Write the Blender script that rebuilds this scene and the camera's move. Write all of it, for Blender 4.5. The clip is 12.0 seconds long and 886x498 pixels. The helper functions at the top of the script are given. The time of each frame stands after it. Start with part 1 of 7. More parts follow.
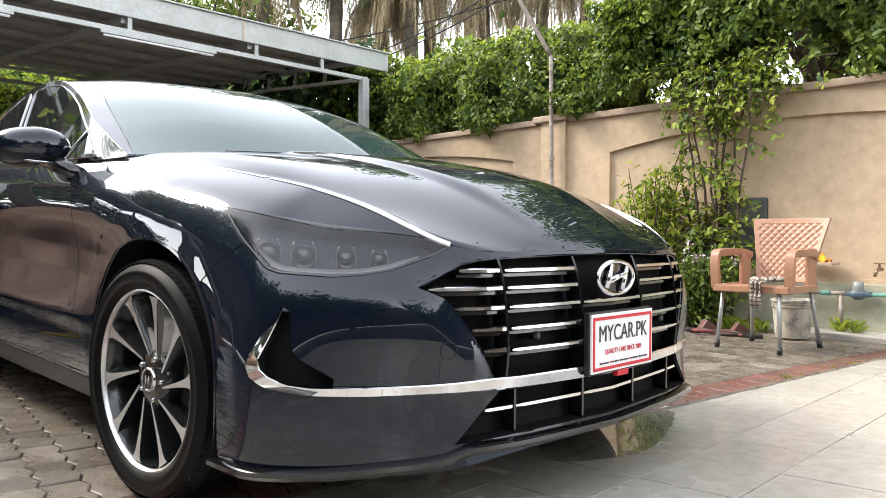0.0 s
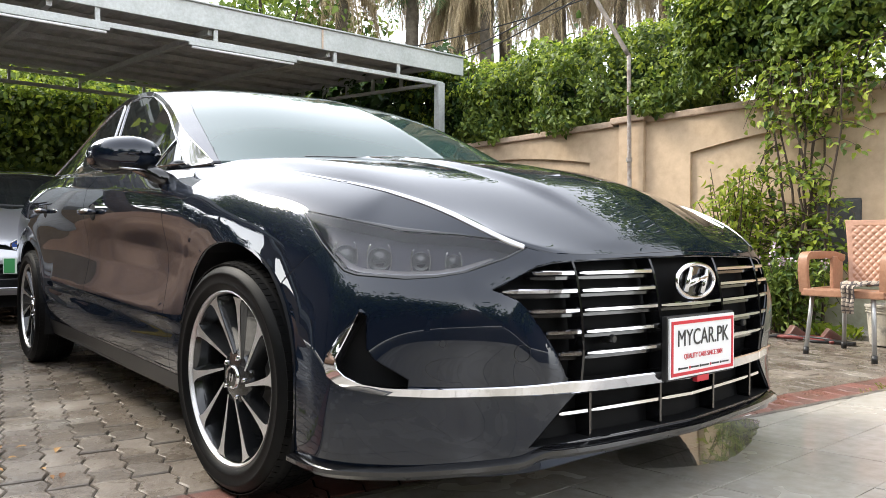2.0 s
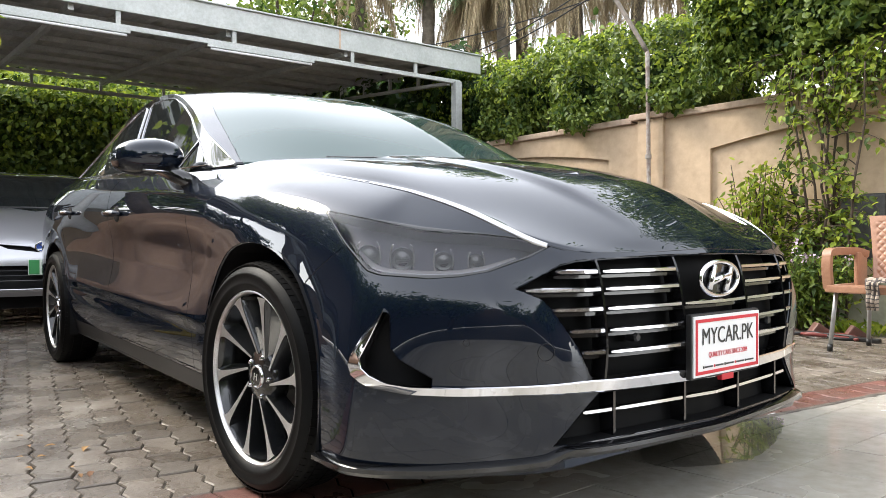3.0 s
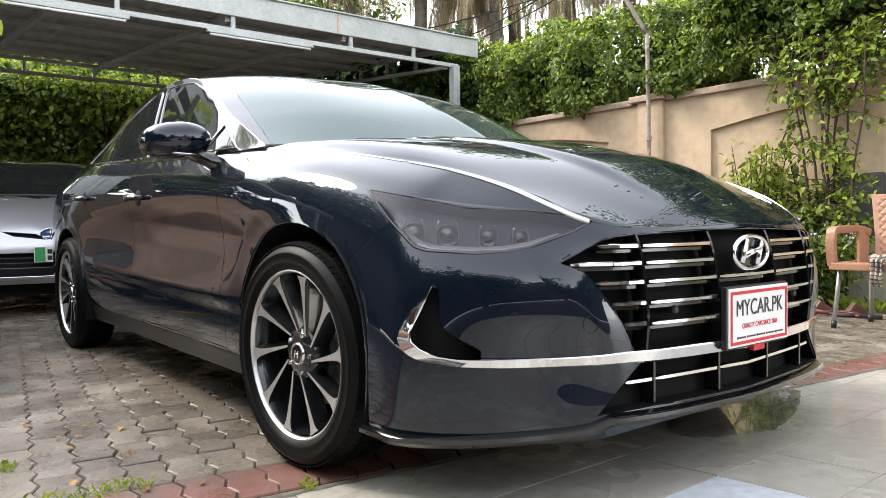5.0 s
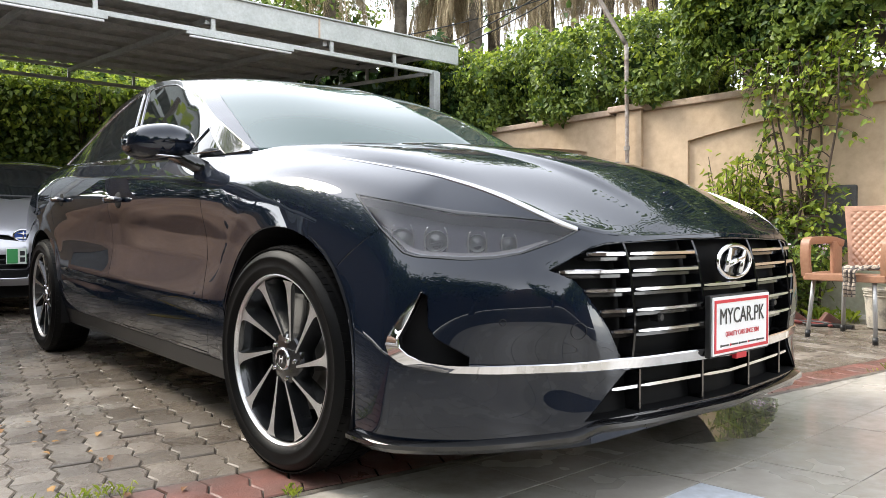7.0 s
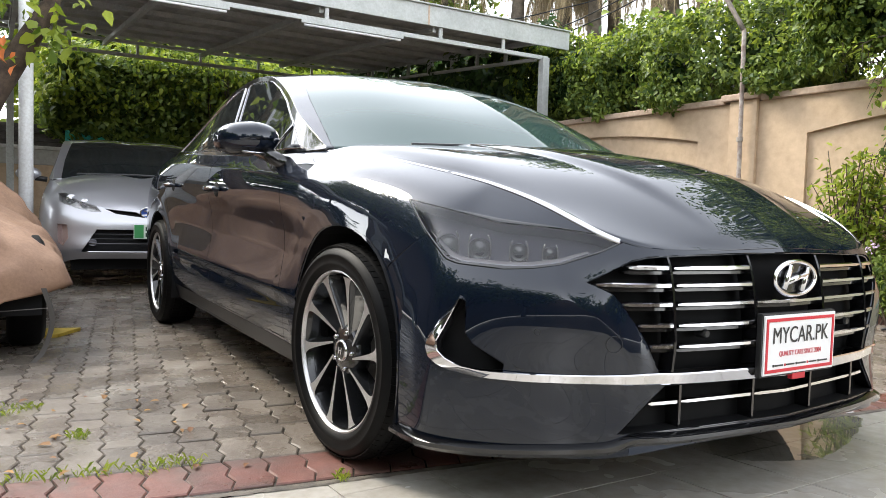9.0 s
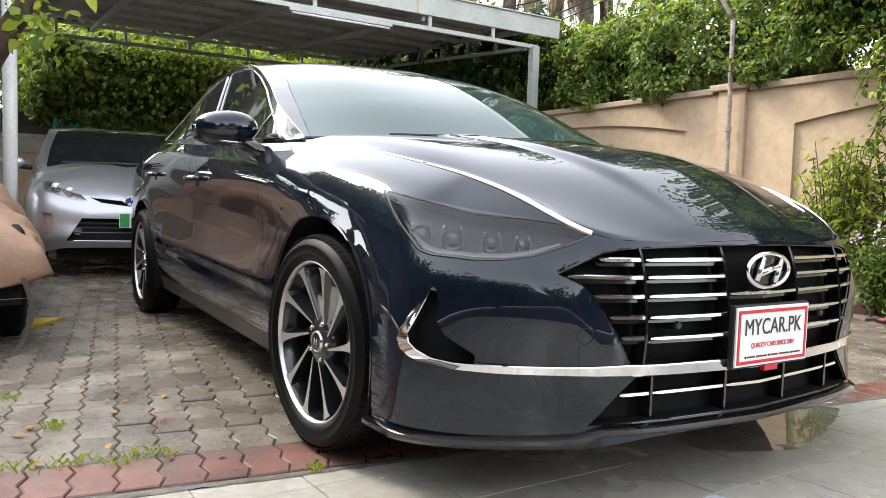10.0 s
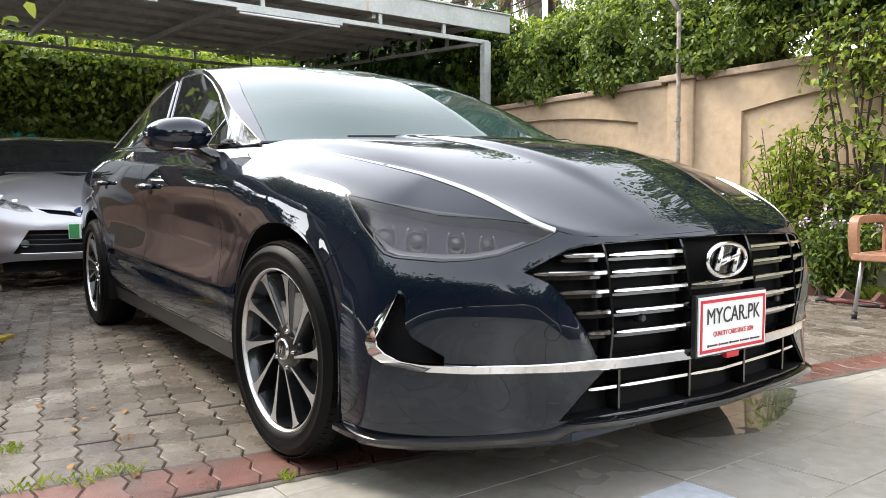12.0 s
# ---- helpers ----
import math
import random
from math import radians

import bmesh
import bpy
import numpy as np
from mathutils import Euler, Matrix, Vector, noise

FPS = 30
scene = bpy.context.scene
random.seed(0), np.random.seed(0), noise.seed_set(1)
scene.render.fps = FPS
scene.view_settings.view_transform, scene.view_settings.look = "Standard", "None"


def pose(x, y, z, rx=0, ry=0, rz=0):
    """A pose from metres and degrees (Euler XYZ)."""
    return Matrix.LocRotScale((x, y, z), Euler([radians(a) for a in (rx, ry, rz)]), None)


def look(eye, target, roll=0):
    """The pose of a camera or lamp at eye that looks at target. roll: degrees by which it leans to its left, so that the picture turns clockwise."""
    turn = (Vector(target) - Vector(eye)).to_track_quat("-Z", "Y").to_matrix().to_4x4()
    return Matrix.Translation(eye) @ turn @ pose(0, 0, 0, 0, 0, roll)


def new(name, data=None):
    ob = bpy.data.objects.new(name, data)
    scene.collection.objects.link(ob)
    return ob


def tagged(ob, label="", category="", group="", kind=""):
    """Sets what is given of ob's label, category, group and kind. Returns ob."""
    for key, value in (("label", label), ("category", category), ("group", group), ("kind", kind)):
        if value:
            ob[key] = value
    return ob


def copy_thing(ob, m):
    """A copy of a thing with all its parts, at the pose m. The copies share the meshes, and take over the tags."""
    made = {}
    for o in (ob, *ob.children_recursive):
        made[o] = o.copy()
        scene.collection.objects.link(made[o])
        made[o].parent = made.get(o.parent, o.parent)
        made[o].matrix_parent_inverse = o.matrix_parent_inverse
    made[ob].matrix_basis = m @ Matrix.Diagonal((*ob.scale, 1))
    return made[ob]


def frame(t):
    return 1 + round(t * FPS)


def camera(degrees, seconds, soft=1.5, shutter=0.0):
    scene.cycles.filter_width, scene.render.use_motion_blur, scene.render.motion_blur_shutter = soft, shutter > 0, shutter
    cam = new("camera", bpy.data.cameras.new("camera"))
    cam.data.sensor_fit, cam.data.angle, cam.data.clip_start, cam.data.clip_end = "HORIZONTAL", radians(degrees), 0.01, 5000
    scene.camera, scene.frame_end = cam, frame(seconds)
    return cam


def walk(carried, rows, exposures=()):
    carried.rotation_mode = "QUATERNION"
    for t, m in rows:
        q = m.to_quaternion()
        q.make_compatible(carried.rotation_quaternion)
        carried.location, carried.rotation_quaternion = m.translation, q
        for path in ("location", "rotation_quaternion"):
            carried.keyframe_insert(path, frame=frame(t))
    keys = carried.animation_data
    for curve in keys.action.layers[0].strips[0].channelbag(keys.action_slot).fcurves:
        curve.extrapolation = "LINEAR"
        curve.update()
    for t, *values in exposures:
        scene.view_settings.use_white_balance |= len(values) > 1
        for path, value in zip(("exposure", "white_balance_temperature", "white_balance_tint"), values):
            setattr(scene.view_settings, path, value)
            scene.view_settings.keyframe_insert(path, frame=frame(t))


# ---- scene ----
cam = camera(62.0, 12.0, soft=0.6)
PATH = [
    (0, (1.969, -1.732, 0.708), (0.551, -0.323, 0.68), 0.3),
    (0.5, (1.968, -1.733, 0.708), (0.53, -0.343, 0.681), 0.2),
    (1, (1.973, -1.735, 0.707), (0.499, -0.383, 0.685), 0.2),
    (1.5, (1.976, -1.736, 0.708), (0.461, -0.431, 0.689), 0.3),
    (2, (1.978, -1.735, 0.706), (0.423, -0.478, 0.686), 0.2),
    (2.5, (1.978, -1.736, 0.707), (0.398, -0.509, 0.686), 0.1),
    (3, (1.973, -1.747, 0.708), (0.389, -0.527, 0.684), -0.2),
    (5, (1.925, -1.878, 0.688), (0.359, -0.636, 0.625), -0.8),
    (5.5, (1.906, -1.915, 0.683), (0.364, -0.643, 0.622), -0.8),
    (6, (1.892, -1.908, 0.678), (0.381, -0.598, 0.627), -0.6),
    (6.5, (1.897, -1.913, 0.678), (0.396, -0.592, 0.631), -0.4),
    (7, (1.907, -1.904, 0.687), (0.382, -0.611, 0.641), -0.1),
    (7.5, (1.939, -1.88, 0.708), (0.36, -0.653, 0.649), 0.2),
    (7.7, (1.957, -1.87, 0.715), (0.355, -0.674, 0.652), 0.4),
    (9.3, (2.064, -1.776, 0.757), (0.349, -0.753, 0.644), 1.8),
    (9.5, (2.067, -1.767, 0.755), (0.354, -0.742, 0.632), 1.9),
    (10, (2.075, -1.743, 0.762), (0.379, -0.69, 0.63), 1.8),
    (10.5, (2.074, -1.727, 0.766), (0.405, -0.633, 0.63), 1.2),
    (11, (2.068, -1.732, 0.776), (0.423, -0.602, 0.64), 0.6),
    (11.5, (2.069, -1.75, 0.782), (0.435, -0.604, 0.649), 0.1),
    (12, (2.061, -1.755, 0.776), (0.429, -0.607, 0.635), -0.2),
]
walk(cam, [(t, look(eye, target, roll)) for t, eye, target, roll in PATH])

# ---- light ----
world = bpy.data.worlds.new("sky")
scene.world = world
world.use_nodes = True
wn = world.node_tree
sky = wn.nodes.new("ShaderNodeTexSky")
sky.sky_type = "NISHITA"
sky.sun_disc = False
SUN_UP, SUN_TURN = 43.0, 209.0
sky.sun_elevation, sky.sun_rotation = radians(SUN_UP), radians(90 - SUN_TURN)
sky.dust_density = 0.4
sky.air_density = 1.0
sky.ozone_density = 1.0
wn.nodes["Background"].inputs["Strength"].default_value = 0.15
haze = wn.nodes.new("ShaderNodeHueSaturation")
haze.inputs["Saturation"].default_value = 0.20
wn.links.new(sky.outputs[0], haze.inputs["Color"])
wn.links.new(haze.outputs[0], wn.nodes["Background"].inputs["Color"])
sun = new("sun", bpy.data.lights.new("sun", "SUN"))
sun.data.energy, sun.data.angle, sun.data.color = 0.70, radians(16), (1.0, 0.92, 0.78)
sun.matrix_world = look((0, 0, 8), (-math.cos(radians(SUN_TURN)) * math.cos(radians(SUN_UP)),
                                     -math.sin(radians(SUN_TURN)) * math.cos(radians(SUN_UP)), 8 - math.sin(radians(SUN_UP))))
scene.view_settings.exposure = 2.73


# ---- materials ----
def material(name, color, rough=0.5, metal=0.0, vary=0.0, scale=8.0, bump=0.0, bump_scale=60.0, color2=None, coat=0.0,
             spec=0.5, per_piece=0.0, island=0.0, rough_vary=0.0, trans=0.0, alpha=1.0, emit=None, emit_power=0.0, stain=None,
             stain_scale=1.2, stain_amount=0.5, sub=0.0):
    """A node material: two scales of colour variation, optional stains, fine relief and variation from piece to piece."""
    m = bpy.data.materials.new(name)
    m.use_nodes = True
    t = m.node_tree
    b = t.nodes["Principled BSDF"]
    b.inputs["Base Color"].default_value = (*color, 1)
    b.inputs["Roughness"].default_value, b.inputs["Metallic"].default_value = rough, metal
    b.inputs["Specular IOR Level"].default_value = spec
    b.inputs["Coat Weight"].default_value = coat
    b.inputs["Coat Roughness"].default_value = 0.02
    b.inputs["Transmission Weight"].default_value = trans
    b.inputs["Alpha"].default_value = alpha
    if emit:
        b.inputs["Emission Color"].default_value, b.inputs["Emission Strength"].default_value = (*emit, 1), emit_power
    where = t.nodes.new("ShaderNodeNewGeometry").outputs["Position"]
    last = None

    def mix(factor, a, bb, kind="MIX"):
        node = t.nodes.new("ShaderNodeMix")
        node.data_type, node.blend_type = "RGBA", kind
        for socket, value in ((node.inputs[0], factor), (node.inputs[6], a), (node.inputs[7], bb)):
            if hasattr(value, "is_output"):
                t.links.new(value, socket)
            elif isinstance(value, tuple):
                socket.default_value = (*value, 1)
            else:
                socket.default_value = value
        return node.outputs[2]

    def noise_node(size, detail=4.0, rough_=0.6):
        node = t.nodes.new("ShaderNodeTexNoise")
        node.inputs["Scale"].default_value, node.inputs["Detail"].default_value = size, detail
        node.inputs["Roughness"].default_value = rough_
        t.links.new(where, node.inputs["Vector"])
        return node.outputs["Fac"]

    def ramp(value, low, high):
        node = t.nodes.new("ShaderNodeMapRange")
        node.inputs[1].default_value, node.inputs[2].default_value = low, high
        t.links.new(value, node.inputs[0])
        return node.outputs[0]

    if vary or color2:
        other = color2 or tuple(c * (1 - vary) for c in color)
        last = mix(ramp(noise_node(scale), 0.35, 0.65), color, other)
        fine = noise_node(scale * 9.0, 3.0)
        last = mix(ramp(fine, 0.3, 0.75), last, mix(1.0, last, (0.78, 0.76, 0.74), "MULTIPLY"))
    if stain:
        last = mix(ramp(noise_node(stain_scale, 5.0), 0.62 - 0.25 * stain_amount, 0.75), last or color, stain)
    if per_piece or island:
        if per_piece:
            value = t.nodes.new("ShaderNodeObjectInfo").outputs["Random"]
        else:
            value = t.nodes.new("ShaderNodeNewGeometry").outputs["Random Per Island"]
        amount = per_piece or island
        node = t.nodes.new("ShaderNodeMapRange")
        node.inputs[3].default_value, node.inputs[4].default_value = 1 - amount, 1 + amount * 0.6
        t.links.new(value, node.inputs[0])
        hsv = t.nodes.new("ShaderNodeHueSaturation")
        t.links.new(node.outputs[0], hsv.inputs["Value"])
        if last:
            t.links.new(last, hsv.inputs["Color"])
        else:
            hsv.inputs["Color"].default_value = (*color, 1)
        last = hsv.outputs[0]
    if last:
        t.links.new(last, b.inputs["Base Color"])
    if rough_vary:
        node = t.nodes.new("ShaderNodeMapRange")
        node.inputs[1].default_value, node.inputs[2].default_value = 0.35, 0.65
        node.inputs[3].default_value, node.inputs[4].default_value = max(0.02, rough - rough_vary), min(1, rough + rough_vary)
        t.links.new(noise_node(scale * 0.7), node.inputs[0])
        t.links.new(node.outputs[0], b.inputs["Roughness"])
    if bump:
        node = t.nodes.new("ShaderNodeBump")
        node.inputs["Strength"].default_value, node.inputs["Distance"].default_value = min(1.0, bump), 0.004
        t.links.new(noise_node(bump_scale, 6.0, 0.65), node.inputs["Height"])
        t.links.new(node.outputs[0], b.inputs["Normal"])
    if sub:
        b.inputs["Subsurface Weight"].default_value = sub
        b.inputs["Subsurface Radius"].default_value = (0.02, 0.03, 0.01)
    return m


def leaf_material(name, dark, light, gloss=0.52, through_light=0.35):
    """Leaves: two greens mixed leaf by leaf, a slight gloss, and light passing through the blade."""
    m = bpy.data.materials.new(name)
    m.use_nodes = True
    t = m.node_tree
    b = t.nodes["Principled BSDF"]
    info = t.nodes.new("ShaderNodeNewGeometry")
    mix = t.nodes.new("ShaderNodeMix")
    mix.data_type = "RGBA"
    mix.inputs[6].default_value, mix.inputs[7].default_value = (*dark, 1), (*light, 1)
    t.links.new(info.outputs["Random Per Island"], mix.inputs[0])
    t.links.new(mix.outputs[2], b.inputs["Base Color"])
    b.inputs["Roughness"].default_value = gloss
    b.inputs["Specular IOR Level"].default_value = 0.35
    tr = t.nodes.new("ShaderNodeBsdfTranslucent")
    t.links.new(mix.outputs[2], tr.inputs["Color"])
    both = t.nodes.new("ShaderNodeMixShader")
    both.inputs[0].default_value = through_light
    t.links.new(b.outputs[0], both.inputs[1])
    t.links.new(tr.outputs[0], both.inputs[2])
    t.links.new(both.outputs[0], t.nodes["Material Output"].inputs["Surface"])
    return m


PAINT = material("deep blue-grey metallic car paint", (0.0048, 0.0085, 0.0175), 0.36, 0.22, coat=1.0, spec=0.0)
PAINT.node_tree.nodes["Principled BSDF"].inputs["Coat IOR"].default_value = 1.55
PAINT.node_tree.nodes["Principled BSDF"].inputs["Coat Roughness"].default_value = 0.012
CHROME = material("chrome", (0.66, 0.66, 0.68), 0.06, 1.0)
SATIN_CHROME = material("satin chrome", (0.54, 0.54, 0.56), 0.2, 1.0)
BLACK_PLASTIC = material("black plastic", (0.012, 0.012, 0.013), 0.45, vary=0.3, scale=30)
GLOSS_BLACK = material("gloss black plastic", (0.006, 0.006, 0.007), 0.12, coat=0.6)
SILL_BLACK = material("satin black sill", (0.006, 0.006, 0.007), 0.4, spec=0.3)
GRILLE_BACK = material("matt black mesh", (0.004, 0.004, 0.0045), 0.7, spec=0.15)
DARK_VOID = material("dark lining", (0.011, 0.011, 0.012), 0.8, spec=0.25)
RUBBER = material("tyre rubber", (0.0040, 0.0040, 0.0044), 0.5, vary=0.3, scale=20, bump=0.1, bump_scale=200, spec=0.13)
TINT = material("tinted glass", (0.010, 0.013, 0.014), 0.03, spec=0.4)
SHIELD = material("windscreen glass", (0.034, 0.064, 0.060), 0.03, spec=0.34)
PLASTER = material("beige plaster", (0.59, 0.445, 0.305), 0.8, color2=(0.55, 0.412, 0.282), scale=1.3, bump=0.2, bump_scale=90,
                   stain=(0.43, 0.33, 0.235), stain_scale=0.7, stain_amount=0.3)
PLASTER_LOW = material("grey-green plaster", (0.46, 0.45, 0.33), 0.85, color2=(0.36, 0.36, 0.28), scale=2.5, bump=0.4, bump_scale=60)
CAP = material("weathered coping", (0.55, 0.42, 0.32), 0.85, color2=(0.44, 0.33, 0.25), scale=3, bump=0.3)
PAVER = material("grey paving block", (0.222, 0.190, 0.156), 0.28, color2=(0.145, 0.119, 0.096), scale=5, bump=1.0, bump_scale=48, per_piece=0.28,
                 rough_vary=0.28, stain=(0.27, 0.25, 0.22), stain_scale=2.3, stain_amount=0.25)
RED_PAVER = material("red paving block", (0.215, 0.090, 0.070), 0.45, stain=(0.10, 0.075, 0.062), stain_scale=5, stain_amount=0.6, color2=(0.16, 0.075, 0.06), scale=6, bump=0.4, bump_scale=120, per_piece=0.2,
                     rough_vary=0.2)
SOIL = material("wet dirt joint", (0.075, 0.064, 0.052), 0.16, vary=0.5, scale=12, bump=0.35, bump_scale=60, rough_vary=0.14)
TILE = material("cream floor tile", (0.44, 0.415, 0.37), 0.2, color2=(0.42, 0.395, 0.35), scale=2.2, per_piece=0.06, rough_vary=0.14, bump=0.05)
TILE_REST = material("cream floor tile, further off", (0.44, 0.415, 0.37), 0.2, color2=(0.42, 0.395, 0.35), scale=2.2, island=0.06, rough_vary=0.14, bump=0.05)
GROUT = material("dark grout", (0.20, 0.18, 0.155), 0.9, vary=0.4, scale=10, bump=0.4)
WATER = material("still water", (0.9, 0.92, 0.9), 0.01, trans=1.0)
STEEL_WHITE = material("grey-white painted steel", (0.52, 0.54, 0.53), 0.5, color2=(0.44, 0.46, 0.45), scale=4, bump=0.05)
SHEET = material("grey roof sheet", (0.50, 0.50, 0.48), 0.6, color2=(0.42, 0.42, 0.41), scale=2)
LEAF = leaf_material("hedge leaf", (0.034, 0.075, 0.015), (0.21, 0.275, 0.042))
# Young growth; its paler greens also stand for light on the rear hedge.
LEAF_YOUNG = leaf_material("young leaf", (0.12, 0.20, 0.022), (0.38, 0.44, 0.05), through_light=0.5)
# Darkened copy of the hedge leaf: shade within hedges, put into its colour.
LEAF_SHADED = leaf_material("shaded leaf", (0.012, 0.035, 0.008), (0.05, 0.10, 0.02))
BARK = material("bark", (0.10, 0.07, 0.05), 0.9, vary=0.5, scale=18, bump=0.6)
SILVER_PAINT = material("silver car paint", (0.47, 0.47, 0.50), 0.34, 0.7, coat=0.8)
COVER = material("tan canvas", (0.335, 0.20, 0.125), 0.75, color2=(0.27, 0.158, 0.10), scale=6, bump=0.2, bump_scale=180)
CHAIR = material("tan moulded plastic", (0.42, 0.225, 0.14), 0.4, color2=(0.37, 0.195, 0.12), scale=5, bump=0.05)
PIPE = material("worn grey pipe", (0.42, 0.39, 0.36), 0.55, 0.2, color2=(0.30, 0.24, 0.2), scale=14, bump=0.2)


# ---- building helpers ----
def mesh_object(name, verts, faces, mat, parent=None, label="", smooth=False):
    me = bpy.data.meshes.new(name)
    me.from_pydata([tuple(v) for v in verts], [], [tuple(f) for f in faces])
    me.update()
    if mat:
        me.materials.append(mat)
    if smooth:
        me.polygons.foreach_set("use_smooth", [True] * len(me.polygons))
    ob = new(name, me)
    if parent:
        ob.parent = parent
    if label:
        tagged(ob, label)
    return ob


def part(name, bm, mat, parent=None, label="", smooth=False, angle=0.0):
    me = bpy.data.meshes.new(name)
    bm.normal_update()
    if angle:
        for e in bm.edges:
            e.smooth = len(e.link_faces) < 2 or e.calc_face_angle(0) < radians(angle)
        smooth = True
    for f in bm.faces:
        f.smooth = smooth
    bm.to_mesh(me)
    bm.free()
    if mat:
        me.materials.append(mat)
    ob = new(name, me)
    if parent:
        ob.parent = parent
    if label:
        tagged(ob, label)
    return ob


def thing(name, label, category, at=(0, 0, 0), group="", kind="", turn=0.0):
    ob = new(name)
    ob.matrix_basis = pose(*at, 0, 0, turn)
    return tagged(ob, label, category, group, kind)


def add_box(bm, lo, hi, bevel=0.0, m=None):
    lo, hi = Vector(lo), Vector(hi)
    made = bmesh.ops.create_cube(bm, size=1.0)["verts"]
    for v in made:
        v.co = Vector((lo[i] + (v.co[i] + 0.5) * (hi[i] - lo[i]) for i in range(3)))
    if m:
        for v in made:
            v.co = m @ v.co
    if bevel:
        edges = list({e for v in made for e in v.link_edges})
        bmesh.ops.bevel(bm, geom=edges, offset=bevel, segments=2, affect="EDGES", profile=0.6)
    return bm


def box(lo, hi, bevel=0.0, m=None):
    return add_box(bmesh.new(), lo, hi, bevel, m)


def tube(bm, points, radius, sides=10, closed_ends=True):
    """A round bar along points; radius is a number or one number a point."""
    pts = [Vector(p) for p in points]
    radii = radius if isinstance(radius, (list, tuple)) else [radius] * len(pts)
    rings = []
    side = None
    for i, p in enumerate(pts):
        way = (pts[min(i + 1, len(pts) - 1)] - pts[max(i - 1, 0)]).normalized()
        if side is None:
            side = way.orthogonal().normalized()
        side = (side - way * side.dot(way)).normalized()
        up = way.cross(side)
        rings.append([bm.verts.new(p + radii[i] * (math.cos(a) * side + math.sin(a) * up))
                      for a in (2 * math.pi * k / sides for k in range(sides))])
    for a, b in zip(rings, rings[1:]):
        for k in range(sides):
            bm.faces.new((a[k], a[(k + 1) % sides], b[(k + 1) % sides], b[k]))
    if closed_ends:
        bm.faces.new(rings[0][::-1])
        bm.faces.new(rings[-1])
    return bm


def lathe(bm, profile, centre, axis="y", sides=48, closed=False):
    """Turn a profile of (radius, along) round an axis through centre."""
    c = Vector(centre)
    rings = []
    for r, h in profile:
        ring = []
        for k in range(sides):
            a = 2 * math.pi * k / sides
            if axis == "y":
                ring.append(bm.verts.new(c + Vector((r * math.cos(a), h, r * math.sin(a)))))
            elif axis == "x":
                ring.append(bm.verts.new(c + Vector((h, r * math.cos(a), r * math.sin(a)))))
            else:
                ring.append(bm.verts.new(c + Vector((r * math.cos(a), r * math.sin(a), h))))
        rings.append(ring)
    pairs = list(zip(rings, rings[1:]))
    if closed:
        pairs.append((rings[-1], rings[0]))
    for a, b in pairs:
        for k in range(sides):
            bm.faces.new((a[k], a[(k + 1) % sides], b[(k + 1) % sides], b[k]))
    bmesh.ops.recalc_face_normals(bm, faces=bm.faces)
    return bm


def catmull(pts, n):
    """n points on a smooth curve through pts, evenly spread over the control points."""
    p = np.array(pts, float)
    p = np.vstack([2 * p[0] - p[1], p, 2 * p[-1] - p[-2]])
    out = []
    for s in np.linspace(0, len(pts) - 1 - 1e-9, n):
        i, f = int(s), s - int(s)
        a, b, c, d = p[i:i + 4]
        out.append(0.5 * (2 * b + (c - a) * f + (2 * a - 5 * b + 4 * c - d) * f * f + (3 * b - a - 3 * c + d) * f ** 3))
    return np.array(out)


def leaf_cloud(name, places, normals, size, mat, parent, seed, label="", droop=0.4, slim=0.58, jitter=0.9):
    """Leaves as folded ovate blades of six triangles each, at places, facing roughly along normals; one mesh of kind stuff."""
    rng = np.random.default_rng(seed)
    n = len(places)
    nrm = normals + rng.normal(0, jitter, (n, 3))
    nrm /= np.linalg.norm(nrm, axis=1, keepdims=True) + 1e-9
    tip = rng.normal(0, 1, (n, 3))
    tip[:, 2] -= droop * 2
    tip -= nrm * np.sum(tip * nrm, axis=1, keepdims=True)
    tip /= np.linalg.norm(tip, axis=1, keepdims=True) + 1e-9
    wide = np.cross(nrm, tip)
    s = (size * rng.uniform(0.6, 1.35, n))[:, None]
    base, mid, end = places, places + tip * s * 0.45, places + tip * s - nrm * s * 0.12
    lift = nrm * s * 0.10
    low, high = places + tip * s * 0.26 + lift * 0.9, places + tip * s * 0.66 + lift * 0.7
    span = wide * s * slim * 0.5
    verts = np.stack([base, low + span, high + span * 0.72, end, high - span * 0.72, low - span, mid], axis=1).reshape(-1, 3)
    tri = np.array([[0, 6, 1], [6, 2, 1], [6, 3, 2], [0, 5, 6], [6, 5, 4], [6, 4, 3]])
    faces = (np.arange(n)[:, None, None] * 7 + tri[None]).reshape(-1, 3)
    me = bpy.data.meshes.new(name)
    me.vertices.add(len(verts))
    me.vertices.foreach_set("co", verts.ravel())
    me.loops.add(faces.size)
    me.loops.foreach_set("vertex_index", faces.ravel())
    me.polygons.add(len(faces))
    me.polygons.foreach_set("loop_start", np.arange(len(faces)) * 3)
    me.polygons.foreach_set("loop_total", np.full(len(faces), 3))
    me.update(calc_edges=True)
    me.materials.append(mat)
    ob = new(name, me)
    ob.parent = parent
    return tagged(ob, label, kind="stuff")


# ---- the yard ----
SLOPE = 0.045


def tile_z(x):
    return SLOPE * (x - 0.30) + 0.004


def edge_out(y):
    """Where the tiles begin: the outer edge of the red border."""
    return 0.315 + 0.13 * y


def edge_in(y):
    """The inner edge of the red border."""
    return 0.06 + 0.14 * y


